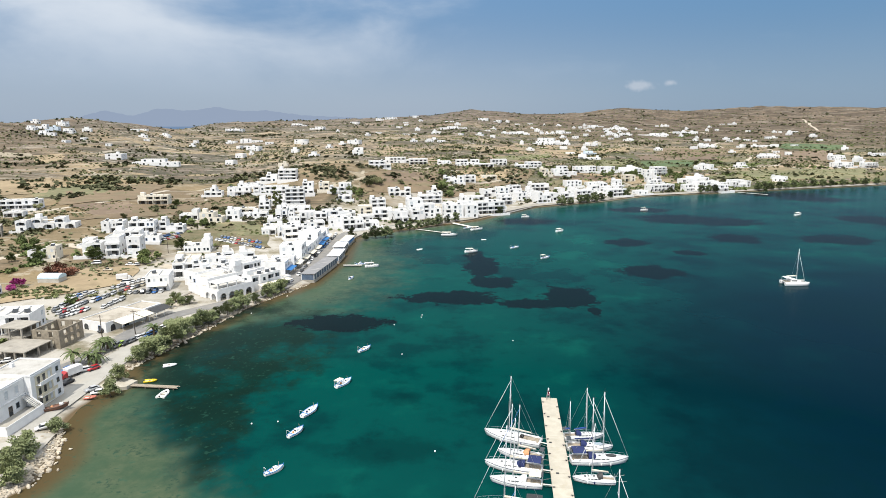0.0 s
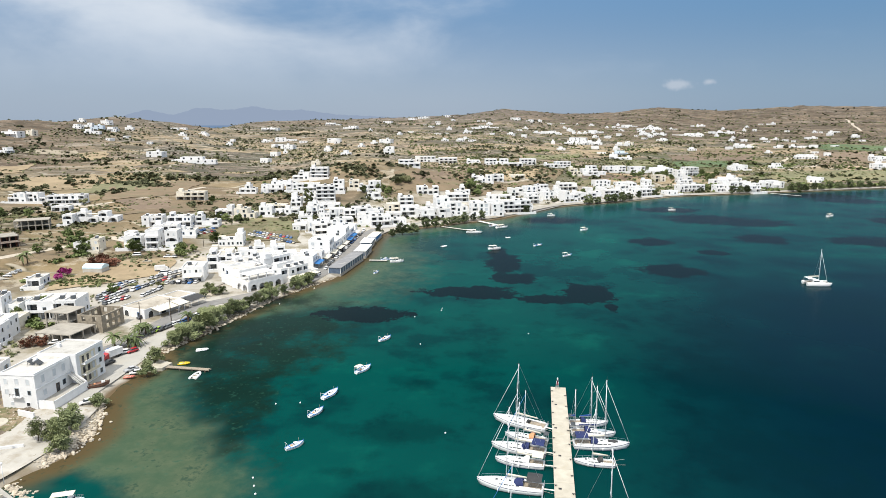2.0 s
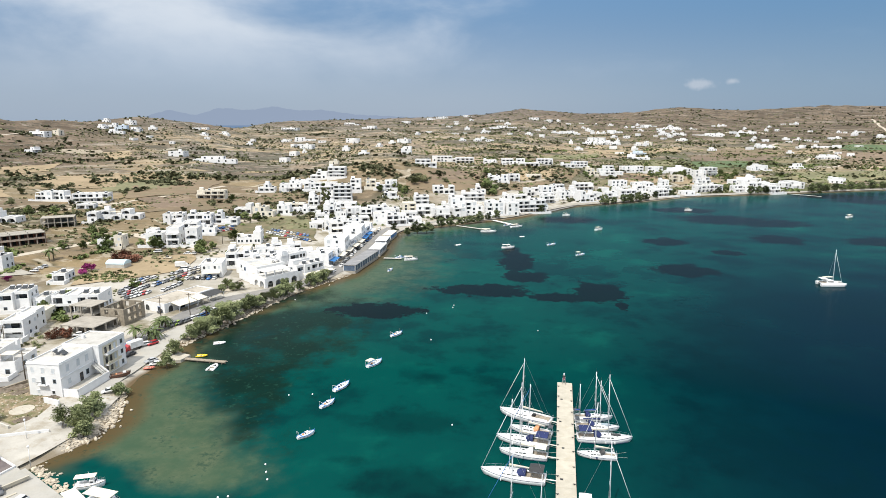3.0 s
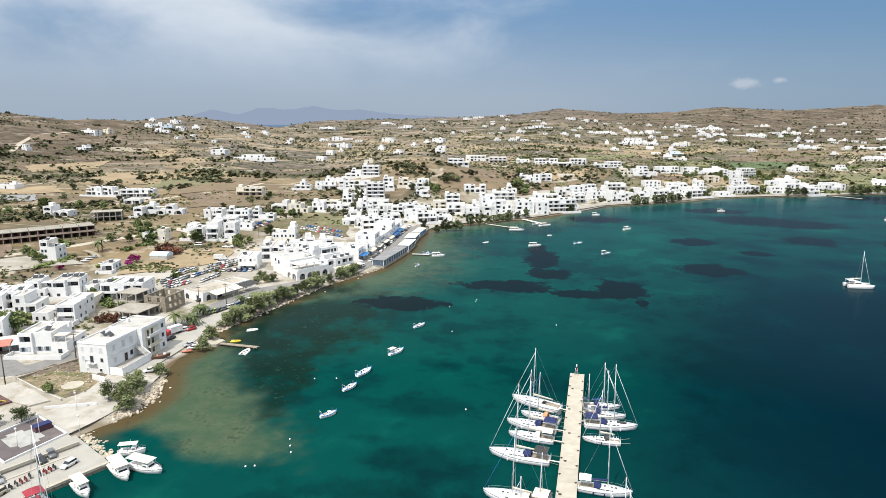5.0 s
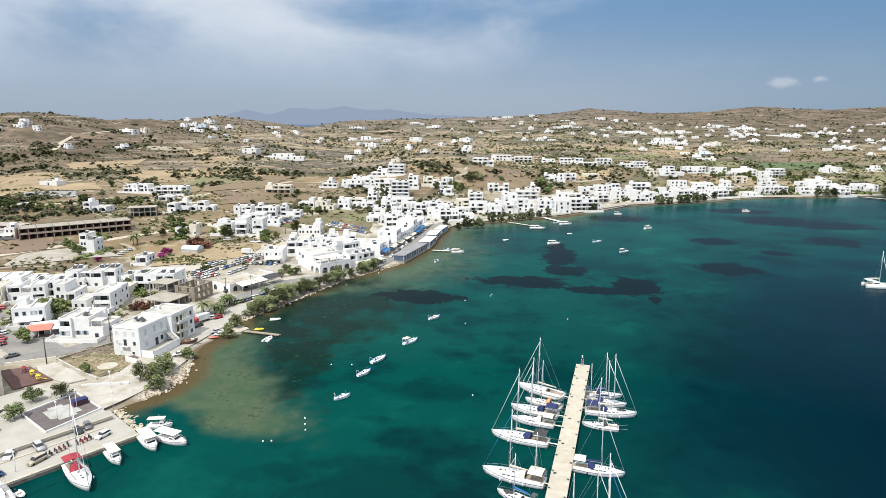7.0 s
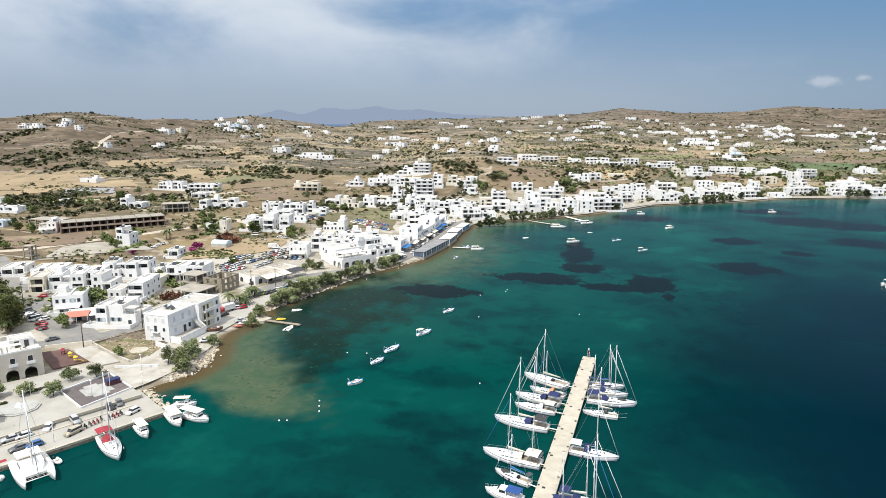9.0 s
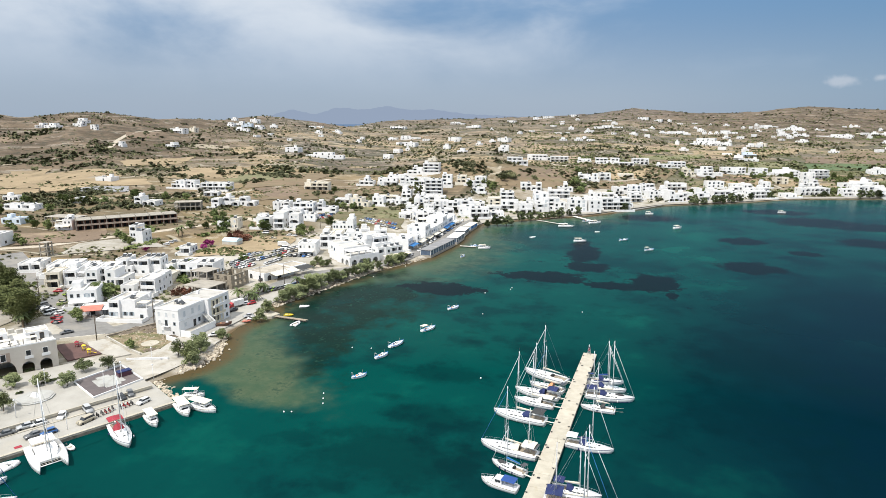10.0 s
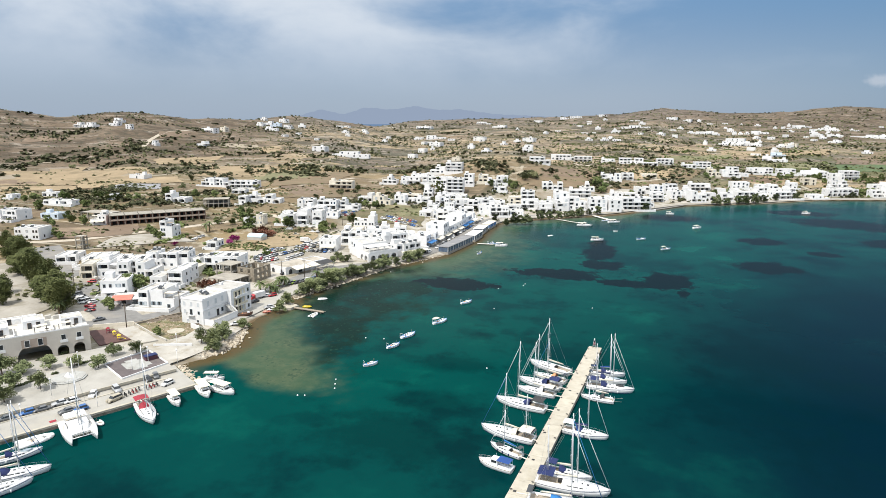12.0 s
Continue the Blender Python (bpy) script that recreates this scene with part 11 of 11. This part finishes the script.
def street_lamp(x, y, z, h=4.2):
    ob = thing("street_lamp", "slim pale street lamp on the waterfront", "lamp", pose(x, y, z), "street lamps")
    bm = bmesh.new()
    tube(bm, (0, 0, 0), (0, 0, h), 0.08, 0.05, 8)
    part("pole", bm, GEL, ob)
    bm = bmesh.new()
    loft(bm, [[(r * math.cos(a), r * math.sin(a), zz) for a in np.linspace(0, 5.4978, 8)] for zz, r in ((h, 0.08), (h + 0.1, 0.24), (h + 0.35, 0.24), (h + 0.5, 0.05))], smoothed=True)
    part("lantern", bm, GEL, ob)


car_rnd = random.Random(9)
COMMON = (0, 0, 0, 0, 1, 1, 1, 2, 2, 3, 5, 4, 6)
KINDS = ("hatch", "hatch", "hatch", "sedan", "suv")


def truck(x, y, turn, cab_paint, label):
    ob = thing("truck", label, "truck", pose(x, y, ground(x, y) + 0.1, 0, 0, turn) @ pose(-3.2, 0, 0))
    bm = bmesh.new()
    loft(bm, [[(0.0, -0.95, 0.45), (0.0, 0.95, 0.45), (0.0, 0.95, 1.2), (0.0, -0.95, 1.2)], [(0.1, -0.95, 0.45), (0.1, 0.95, 0.45), (0.2, 0.95, 1.3), (0.2, -0.95, 1.3)],
              [(1.7, -0.95, 0.45), (1.7, 0.95, 0.45), (1.7, 0.95, 2.15), (1.7, -0.95, 2.15)]])
    cab = part("cab", bm, cab_paint, ob)
    bm = bmesh.new()
    loft(bm, [[(0.18, -0.85, 1.3), (0.18, 0.85, 1.3), (0.55, 0.8, 1.98), (0.55, -0.8, 1.98)], [(0.24, -0.85, 1.28), (0.24, 0.85, 1.28), (0.61, 0.8, 1.96), (0.61, -0.8, 1.96)]])
    part("windscreen", bm, GLASS, cab)
    bm = bmesh.new()
    box(bm, 1.85, 6.3, -1.05, 1.05, 0.75, 2.75)
    part("cargo_box", bevelled(bm, 0.04), PAINTS[0], ob)
    bm = bmesh.new()
    box(bm, 0.4, 6.2, -0.5, 0.5, 0.4, 0.72)
    part("chassis", bm, DARK_METAL, ob)
    for wx_ in (0.9, 5.0):
        for wy_ in (-0.82, 0.82):
            bm = bmesh.new()
            tube(bm, (wx_, wy_ - 0.14, 0.38), (wx_, wy_ + 0.14, 0.38), 0.38, 0.38, 12)
            part("wheel", bm, RUBBER, ob)

car(-99.2, 60.5, 60, 5, "hatch", "on the quay", QUAY_Z)
car(-97.6, 62.8, 60, 2, "sedan", "on the quay", QUAY_Z)
car(-96.3, 66.8, 60, 1, "sedan", "on the quay", QUAY_Z)
car(-94.7, 68.6, 60, 0, "hatch", "on the quay", QUAY_Z)
car(-92.7, 73.0, 120, 0, "hatch", "on the quay", QUAY_Z)
car(-91.0, 64.0, 65, 2, "sedan", "on the quay", QUAY_Z)
car(-89.0, 65.9, 60, 5, "hatch", "on the quay", QUAY_Z)
car(-89.4, 77.3, 150, 1, "suv", "on the quay", QUAY_Z)
car(-86.5, 85.0, 150, 3, "hatch", "on the quay", QUAY_Z)
car(-86.1, 87.5, 140, 2, "hatch", "on the quay", QUAY_Z)
car(-79.6, 84.5, 80, 0, "hatch", "on the quay", QUAY_Z)
car(-85.4, 72.6, 80, 6, "suv", "on the quay", QUAY_Z)
car(-101.3, 56.5, 60, 2, "sedan", "on the quay", QUAY_Z)
car(-93.0, 153.4, 55, 1, "sedan", "beside the shore road")
car(-92.3, 131.8, 40, 0, "hatch", "beside the shore road")
car(-101.6, 156.8, 75, 3, "sedan", "beside the shore road")
car(-106.8, 165.2, 80, 5, "hatch", "beside the shore road")
car(-106.3, 166.5, 80, 1, "hatch", "beside the shore road")
car(-101.9, 165.3, 40, 0, "hatch", "beside the shore road")
car(-99.9, 166.6, 60, 4, "hatch", "beside the shore road")
car(-91.2, 152.5, 20, 0, "hatch", "beside the shore road")
car(-102.7, 184.6, 85, 2, "suv", "beside the shore road")
car(-102.1, 186.1, 85, 7, "hatch", "beside the shore road")
car(-101.0, 187.1, 80, 3, "sedan", "beside the shore road")
car(-100.2, 189.2, 75, 2, "hatch", "beside the shore road")
car(-99.5, 191.9, 75, 0, "hatch", "beside the shore road")
car(-98.6, 193.5, 70, 1, "hatch", "beside the shore road")
car(-97.7, 194.6, 70, 5, "hatch", "beside the shore road")
car(-97.2, 196.8, 70, 5, "hatch", "beside the shore road")
car(-96.8, 199.7, 65, 1, "hatch", "beside the shore road")
car(-96.3, 202.0, 65, 0, "hatch", "beside the shore road")
car(-115.3, 204.1, 20, 7, "hatch", "beside the shore road")
car(-114.2, 198.4, 60, 3, "hatch", "beside the shore road")
car(-127.9, 171.1, 30, 0, "hatch", "beside the shore road")
car(-96.2, 206.2, 65, 2, "hatch", "beside the shore road")
car(-182.1, 158.2, 20, 4, "hatch", "on the street by the square")
car(-167.5, 145.8, 15, 6, "hatch", "on the street by the square")
car(-171.5, 141.1, 80, 2, "suv", "on the street by the square")
car(-169.3, 138.1, 80, 3, "sedan", "on the street by the square")
car(-167.6, 139.3, 75, 3, "hatch", "on the street by the square")
car(-164.6, 136.0, 75, 1, "hatch", "on the street by the square")
car(-163.8, 137.6, 75, 1, "sedan", "on the street by the square")
car(-161.0, 134.3, 75, 0, "van", "on the street by the square")
car(-157.8, 135.2, 70, 0, "hatch", "on the street by the square")
car(-154.4, 130.9, 20, 4, "sedan", "on the street by the square")
car(-150.4, 127.1, 20, 4, "hatch", "on the street by the square")
car(-138.4, 119.4, 60, 2, "sedan", "on the street by the square")
car(-174.6, 155.3, 20, 7, "hatch", "on the street by the square")
car(-166.2, 289.7, 10, 0, "van", "on the dirt road")
car(-150.1, 288.9, 10, 0, "hatch", "on the dirt road")
car(-147.0, 289.2, 10, 0, "hatch", "on the dirt road")
car(-154.7, 278.2, 5, 6, "pickup", "on the dirt road")
car(-165.6, 304.4, 10, 0, "hatch", "on the dirt road")
car(-67.6, 266.4, 75, 0, "hatch", "along the seafront street")
car(-66.5, 277.8, 75, 0, "hatch", "along the seafront street")
car(-67.4, 291.0, 75, 1, "hatch", "along the seafront street")
car(-67.8, 303.5, 75, 3, "hatch", "along the seafront street")
car(-68.1, 312.9, 75, 0, "hatch", "along the seafront street")
car(-68.8, 322.7, 75, 2, "hatch", "along the seafront street")
car(-70.4, 337.1, 80, 0, "hatch", "along the seafront street")
car(-200.6, 246.1, 5, 0, "hatch", "on a dusty plot")
car(-201.6, 250.7, 5, 0, "hatch", "on a dusty plot")
car(-201.8, 254.0, 5, 1, "hatch", "on a dusty plot")
car(-188.9, 243.1, 5, 0, "hatch", "on a dusty plot")
car(-188.5, 246.5, 5, 0, "hatch", "on a dusty plot")
car(-241.9, 178.0, 60, 0, "hatch", "on a dusty plot")
car(-227.1, 180.4, 60, 2, "hatch", "on a dusty plot")
car(-136.7, 258.6, 22, 0, "van", "on the dirt road")
for k in range(9):
    car(-144.0 + 0.26 * k, 221.9 + 2.63 * k, 90 + car_rnd.uniform(-6, 6) + 180 * car_rnd.randrange(2), car_rnd.choice(COMMON), car_rnd.choice(KINDS))
for k in range(7):
    car(-139.7 + 0.36 * k, 216.6 + 2.10 * k, 90 + car_rnd.uniform(-6, 6) + 180 * car_rnd.randrange(2), car_rnd.choice(COMMON), car_rnd.choice(KINDS))
for k in range(6):
    car(-136.0 + 0.71 * k, 212.8 + 1.62 * k, 90 + car_rnd.uniform(-6, 6) + 180 * car_rnd.randrange(2), car_rnd.choice(COMMON), car_rnd.choice(KINDS))
for k in range(5):
    car(-135.6 + 0.59 * k, 231.5 + 2.55 * k, 90 + car_rnd.uniform(-6, 6) + 180 * car_rnd.randrange(2), car_rnd.choice(COMMON), car_rnd.choice(KINDS))
for k in range(4):
    car(-127.6 + 0.50 * k, 224.7 + 3.21 * k, 90 + car_rnd.uniform(-6, 6) + 180 * car_rnd.randrange(2), car_rnd.choice(COMMON), car_rnd.choice(KINDS))
for k in range(9):
    car(-137.4 + 0.99 * k, 249.8 + 2.34 * k, 93 + car_rnd.uniform(-6, 6) + 180 * car_rnd.randrange(2), car_rnd.choice(COMMON), car_rnd.choice(KINDS))
for k in range(6):
    car(-131.9 + 1.02 * k, 245.9 + 2.50 * k, 93 + car_rnd.uniform(-6, 6) + 180 * car_rnd.randrange(2), car_rnd.choice(COMMON), car_rnd.choice(KINDS))
for k in range(3):
    car(-142.9 + 2.08 * k, 218.5 + 1.76 * k, 125 + car_rnd.uniform(-6, 6) + 180 * car_rnd.randrange(2), car_rnd.choice(COMMON), car_rnd.choice(KINDS))
for k in range(6):
    car(-127.4 + 2.29 * k, 243.7 + 0.53 * k, 93 + car_rnd.uniform(-6, 6) + 180 * car_rnd.randrange(2), car_rnd.choice(COMMON), car_rnd.choice(KINDS))
for k in range(3):
    car(-146.1 + 0.89 * k, 236.4 + 2.38 * k, 90 + car_rnd.uniform(-6, 6) + 180 * car_rnd.randrange(2), car_rnd.choice(COMMON), car_rnd.choice(KINDS))
for k in range(8):
    car(-161.0 + 0.87 * k, 343.1 + 1.93 * k, 20 + car_rnd.uniform(-5, 5), car_rnd.choice(COMMON + (4, 5, 2)), car_rnd.choice(KINDS), "on the upper car park")
for k in range(7):
    car(-164.1 + 1.04 * k, 353.8 + 2.10 * k, 20 + car_rnd.uniform(-5, 5), car_rnd.choice(COMMON + (4, 5, 2)), car_rnd.choice(KINDS), "on the upper car park")
for k in range(17):
    car(-131.3 + 2.00 * k, 353.2 + -1.10 * k, 95 + car_rnd.uniform(-5, 5), car_rnd.choice(COMMON + (4, 5, 2)), car_rnd.choice(KINDS), "on the upper car park")
for k in range(12):
    car(-131.3 + 2.40 * k, 361.8 + -1.15 * k, 95 + car_rnd.uniform(-5, 5), car_rnd.choice(COMMON + (4, 5, 2)), car_rnd.choice(KINDS), "on the upper car park")
scooter(-84.8, 74.5, 140, 2)
scooter(-84.4, 75.3, 157, 3)
scooter(-84.2, 76.4, 154, 2)
scooter(-83.9, 77.2, 151, 4)
scooter(-83.6, 78.0, 148, 4)
scooter(-83.7, 79.1, 145, 3)
scooter(-82.4, 80.2, 142, 2)
scooter(-81.9, 81.1, 159, 4)
scooter(-81.6, 82.0, 156, 4)
scooter(-81.3, 82.8, 153, 3)
power_pole(-124.4, 117.1)
power_pole(-118.6, 136.1)
power_pole(-180.6, 148.2)
power_pole(-102.6, 196.7)
power_pole(-139.9, 155.2)
power_pole(-183.2, 286.7)
power_pole(-143.7, 317.1)
power_pole(-110.3, 190.7)
street_lamp(-101.5, 68.9, 1.72)
street_lamp(-94.5, 88.1, 1.78)
street_lamp(-110.5, 85.3, 1.72)
street_lamp(-86.6, 68.6, QUAY_Z)
street_lamp(-95.6, 107.1, 1.30)
street_lamp(-96.8, 57.0, QUAY_Z)
street_lamp(-86.3, 96.3, 1.30)
street_lamp(-95.1, 94.7, 1.70)

# lorries, and boats laid up on the shore apron
truck(-103.4, 161.5, 68, PAINTS[4], "parked lorry with a red cab and white cargo box")
truck(-139.8, 263.7, 200, PAINTS[0], "white box lorry parked on the dirt lane")
dinghy(pose(-92.8, 149.2, ground(-92.8, 149.2) - 0.02, 0, 0, 15), 2.8, colour=TERRACOTTA, motor=False, label="small orange boat laid up on the shore apron", group="boats ashore")
fishing_boat(pose(-97.5, 140.2, ground(-97.5, 140.2) + 0.3, 0, 0, 35), 5.4, trim=WOOD_DARK, hullcol=BROWN_HULL, label="old red-brown wooden boat laid up ashore", group="boats ashore")

# cars along the seafront street and beside the pines
row_rnd = random.Random(19)
for k in range(13):
    sy_ = 286 + 8.1 * k
    car(-67.2 + row_rnd.uniform(-0.3, 0.3), sy_, 88 + row_rnd.uniform(-4, 4), row_rnd.choice((0, 0, 1, 2, 3, 5)), row_rnd.choice(("hatch", "sedan", "suv")), "along the seafront street")
for k, (cx, cy, paint, kind) in enumerate(((-171, 139.6, 3, "suv"), (-167.5, 137.8, 1, "hatch"), (-164.2, 136.0, 0, "van"), (-160.8, 134.4, 0, "hatch"), (-150.5, 127.5, 2, "sedan"), (-168, 151, 0, "hatch"), (-174, 155.5, 3, "sedan"))):
    car(cx, cy, 118 + row_rnd.uniform(-5, 5), paint, kind, "on the street beside the pines")

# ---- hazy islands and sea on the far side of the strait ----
# even glowing colour stands in for haze over the far islands and sea
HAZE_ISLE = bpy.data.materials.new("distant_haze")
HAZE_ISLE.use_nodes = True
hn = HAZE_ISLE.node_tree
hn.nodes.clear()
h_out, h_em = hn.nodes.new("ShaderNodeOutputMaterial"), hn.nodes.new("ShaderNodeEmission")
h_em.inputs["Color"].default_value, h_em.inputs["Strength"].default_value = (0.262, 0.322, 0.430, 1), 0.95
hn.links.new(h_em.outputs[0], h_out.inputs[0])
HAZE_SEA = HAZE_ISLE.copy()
HAZE_SEA.name = "distant_sea_haze"
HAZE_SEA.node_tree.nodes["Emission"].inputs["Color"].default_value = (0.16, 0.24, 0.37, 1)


def backdrop_strip(name, az0, az1, dist, low, tops, material, label):
    bm = bmesh.new()
    n = 160
    prev = None
    for k in range(n + 1):
        a = radians(az0 + (az1 - az0) * k / n)
        p, q = (dist * math.sin(a), dist * math.cos(a), low), (dist * math.sin(a), dist * math.cos(a), tops(math.degrees(a)))
        pair = bm.verts.new(p), bm.verts.new(q)
        if prev:
            bm.faces.new((prev[0], pair[0], pair[1], prev[1]))
        prev = pair
    single(name, bm, material, label, "backdrop", kind="structure")


ISLE_AZ = [-33, -30, -29, -28.2, -27.6, -26.5, -25.8, -24.4, -23.6, -22, -20.8, -19.8, -19, -18.2, -17, -15.5, -14.5, -12.3, -9.3, -7, -3]
ISLE_Z = [80, 108, 136, 156, 150, 126, 126, 168, 172, 158, 168, 186, 178, 163, 157, 163, 150, 126, 115, 106, 84]


def isle(az):
    return float(np.interp(az, ISLE_AZ, ISLE_Z)) + 2 * math.sin(az * 5.1) + 1.5 * math.sin(az * 11.7 + 1)


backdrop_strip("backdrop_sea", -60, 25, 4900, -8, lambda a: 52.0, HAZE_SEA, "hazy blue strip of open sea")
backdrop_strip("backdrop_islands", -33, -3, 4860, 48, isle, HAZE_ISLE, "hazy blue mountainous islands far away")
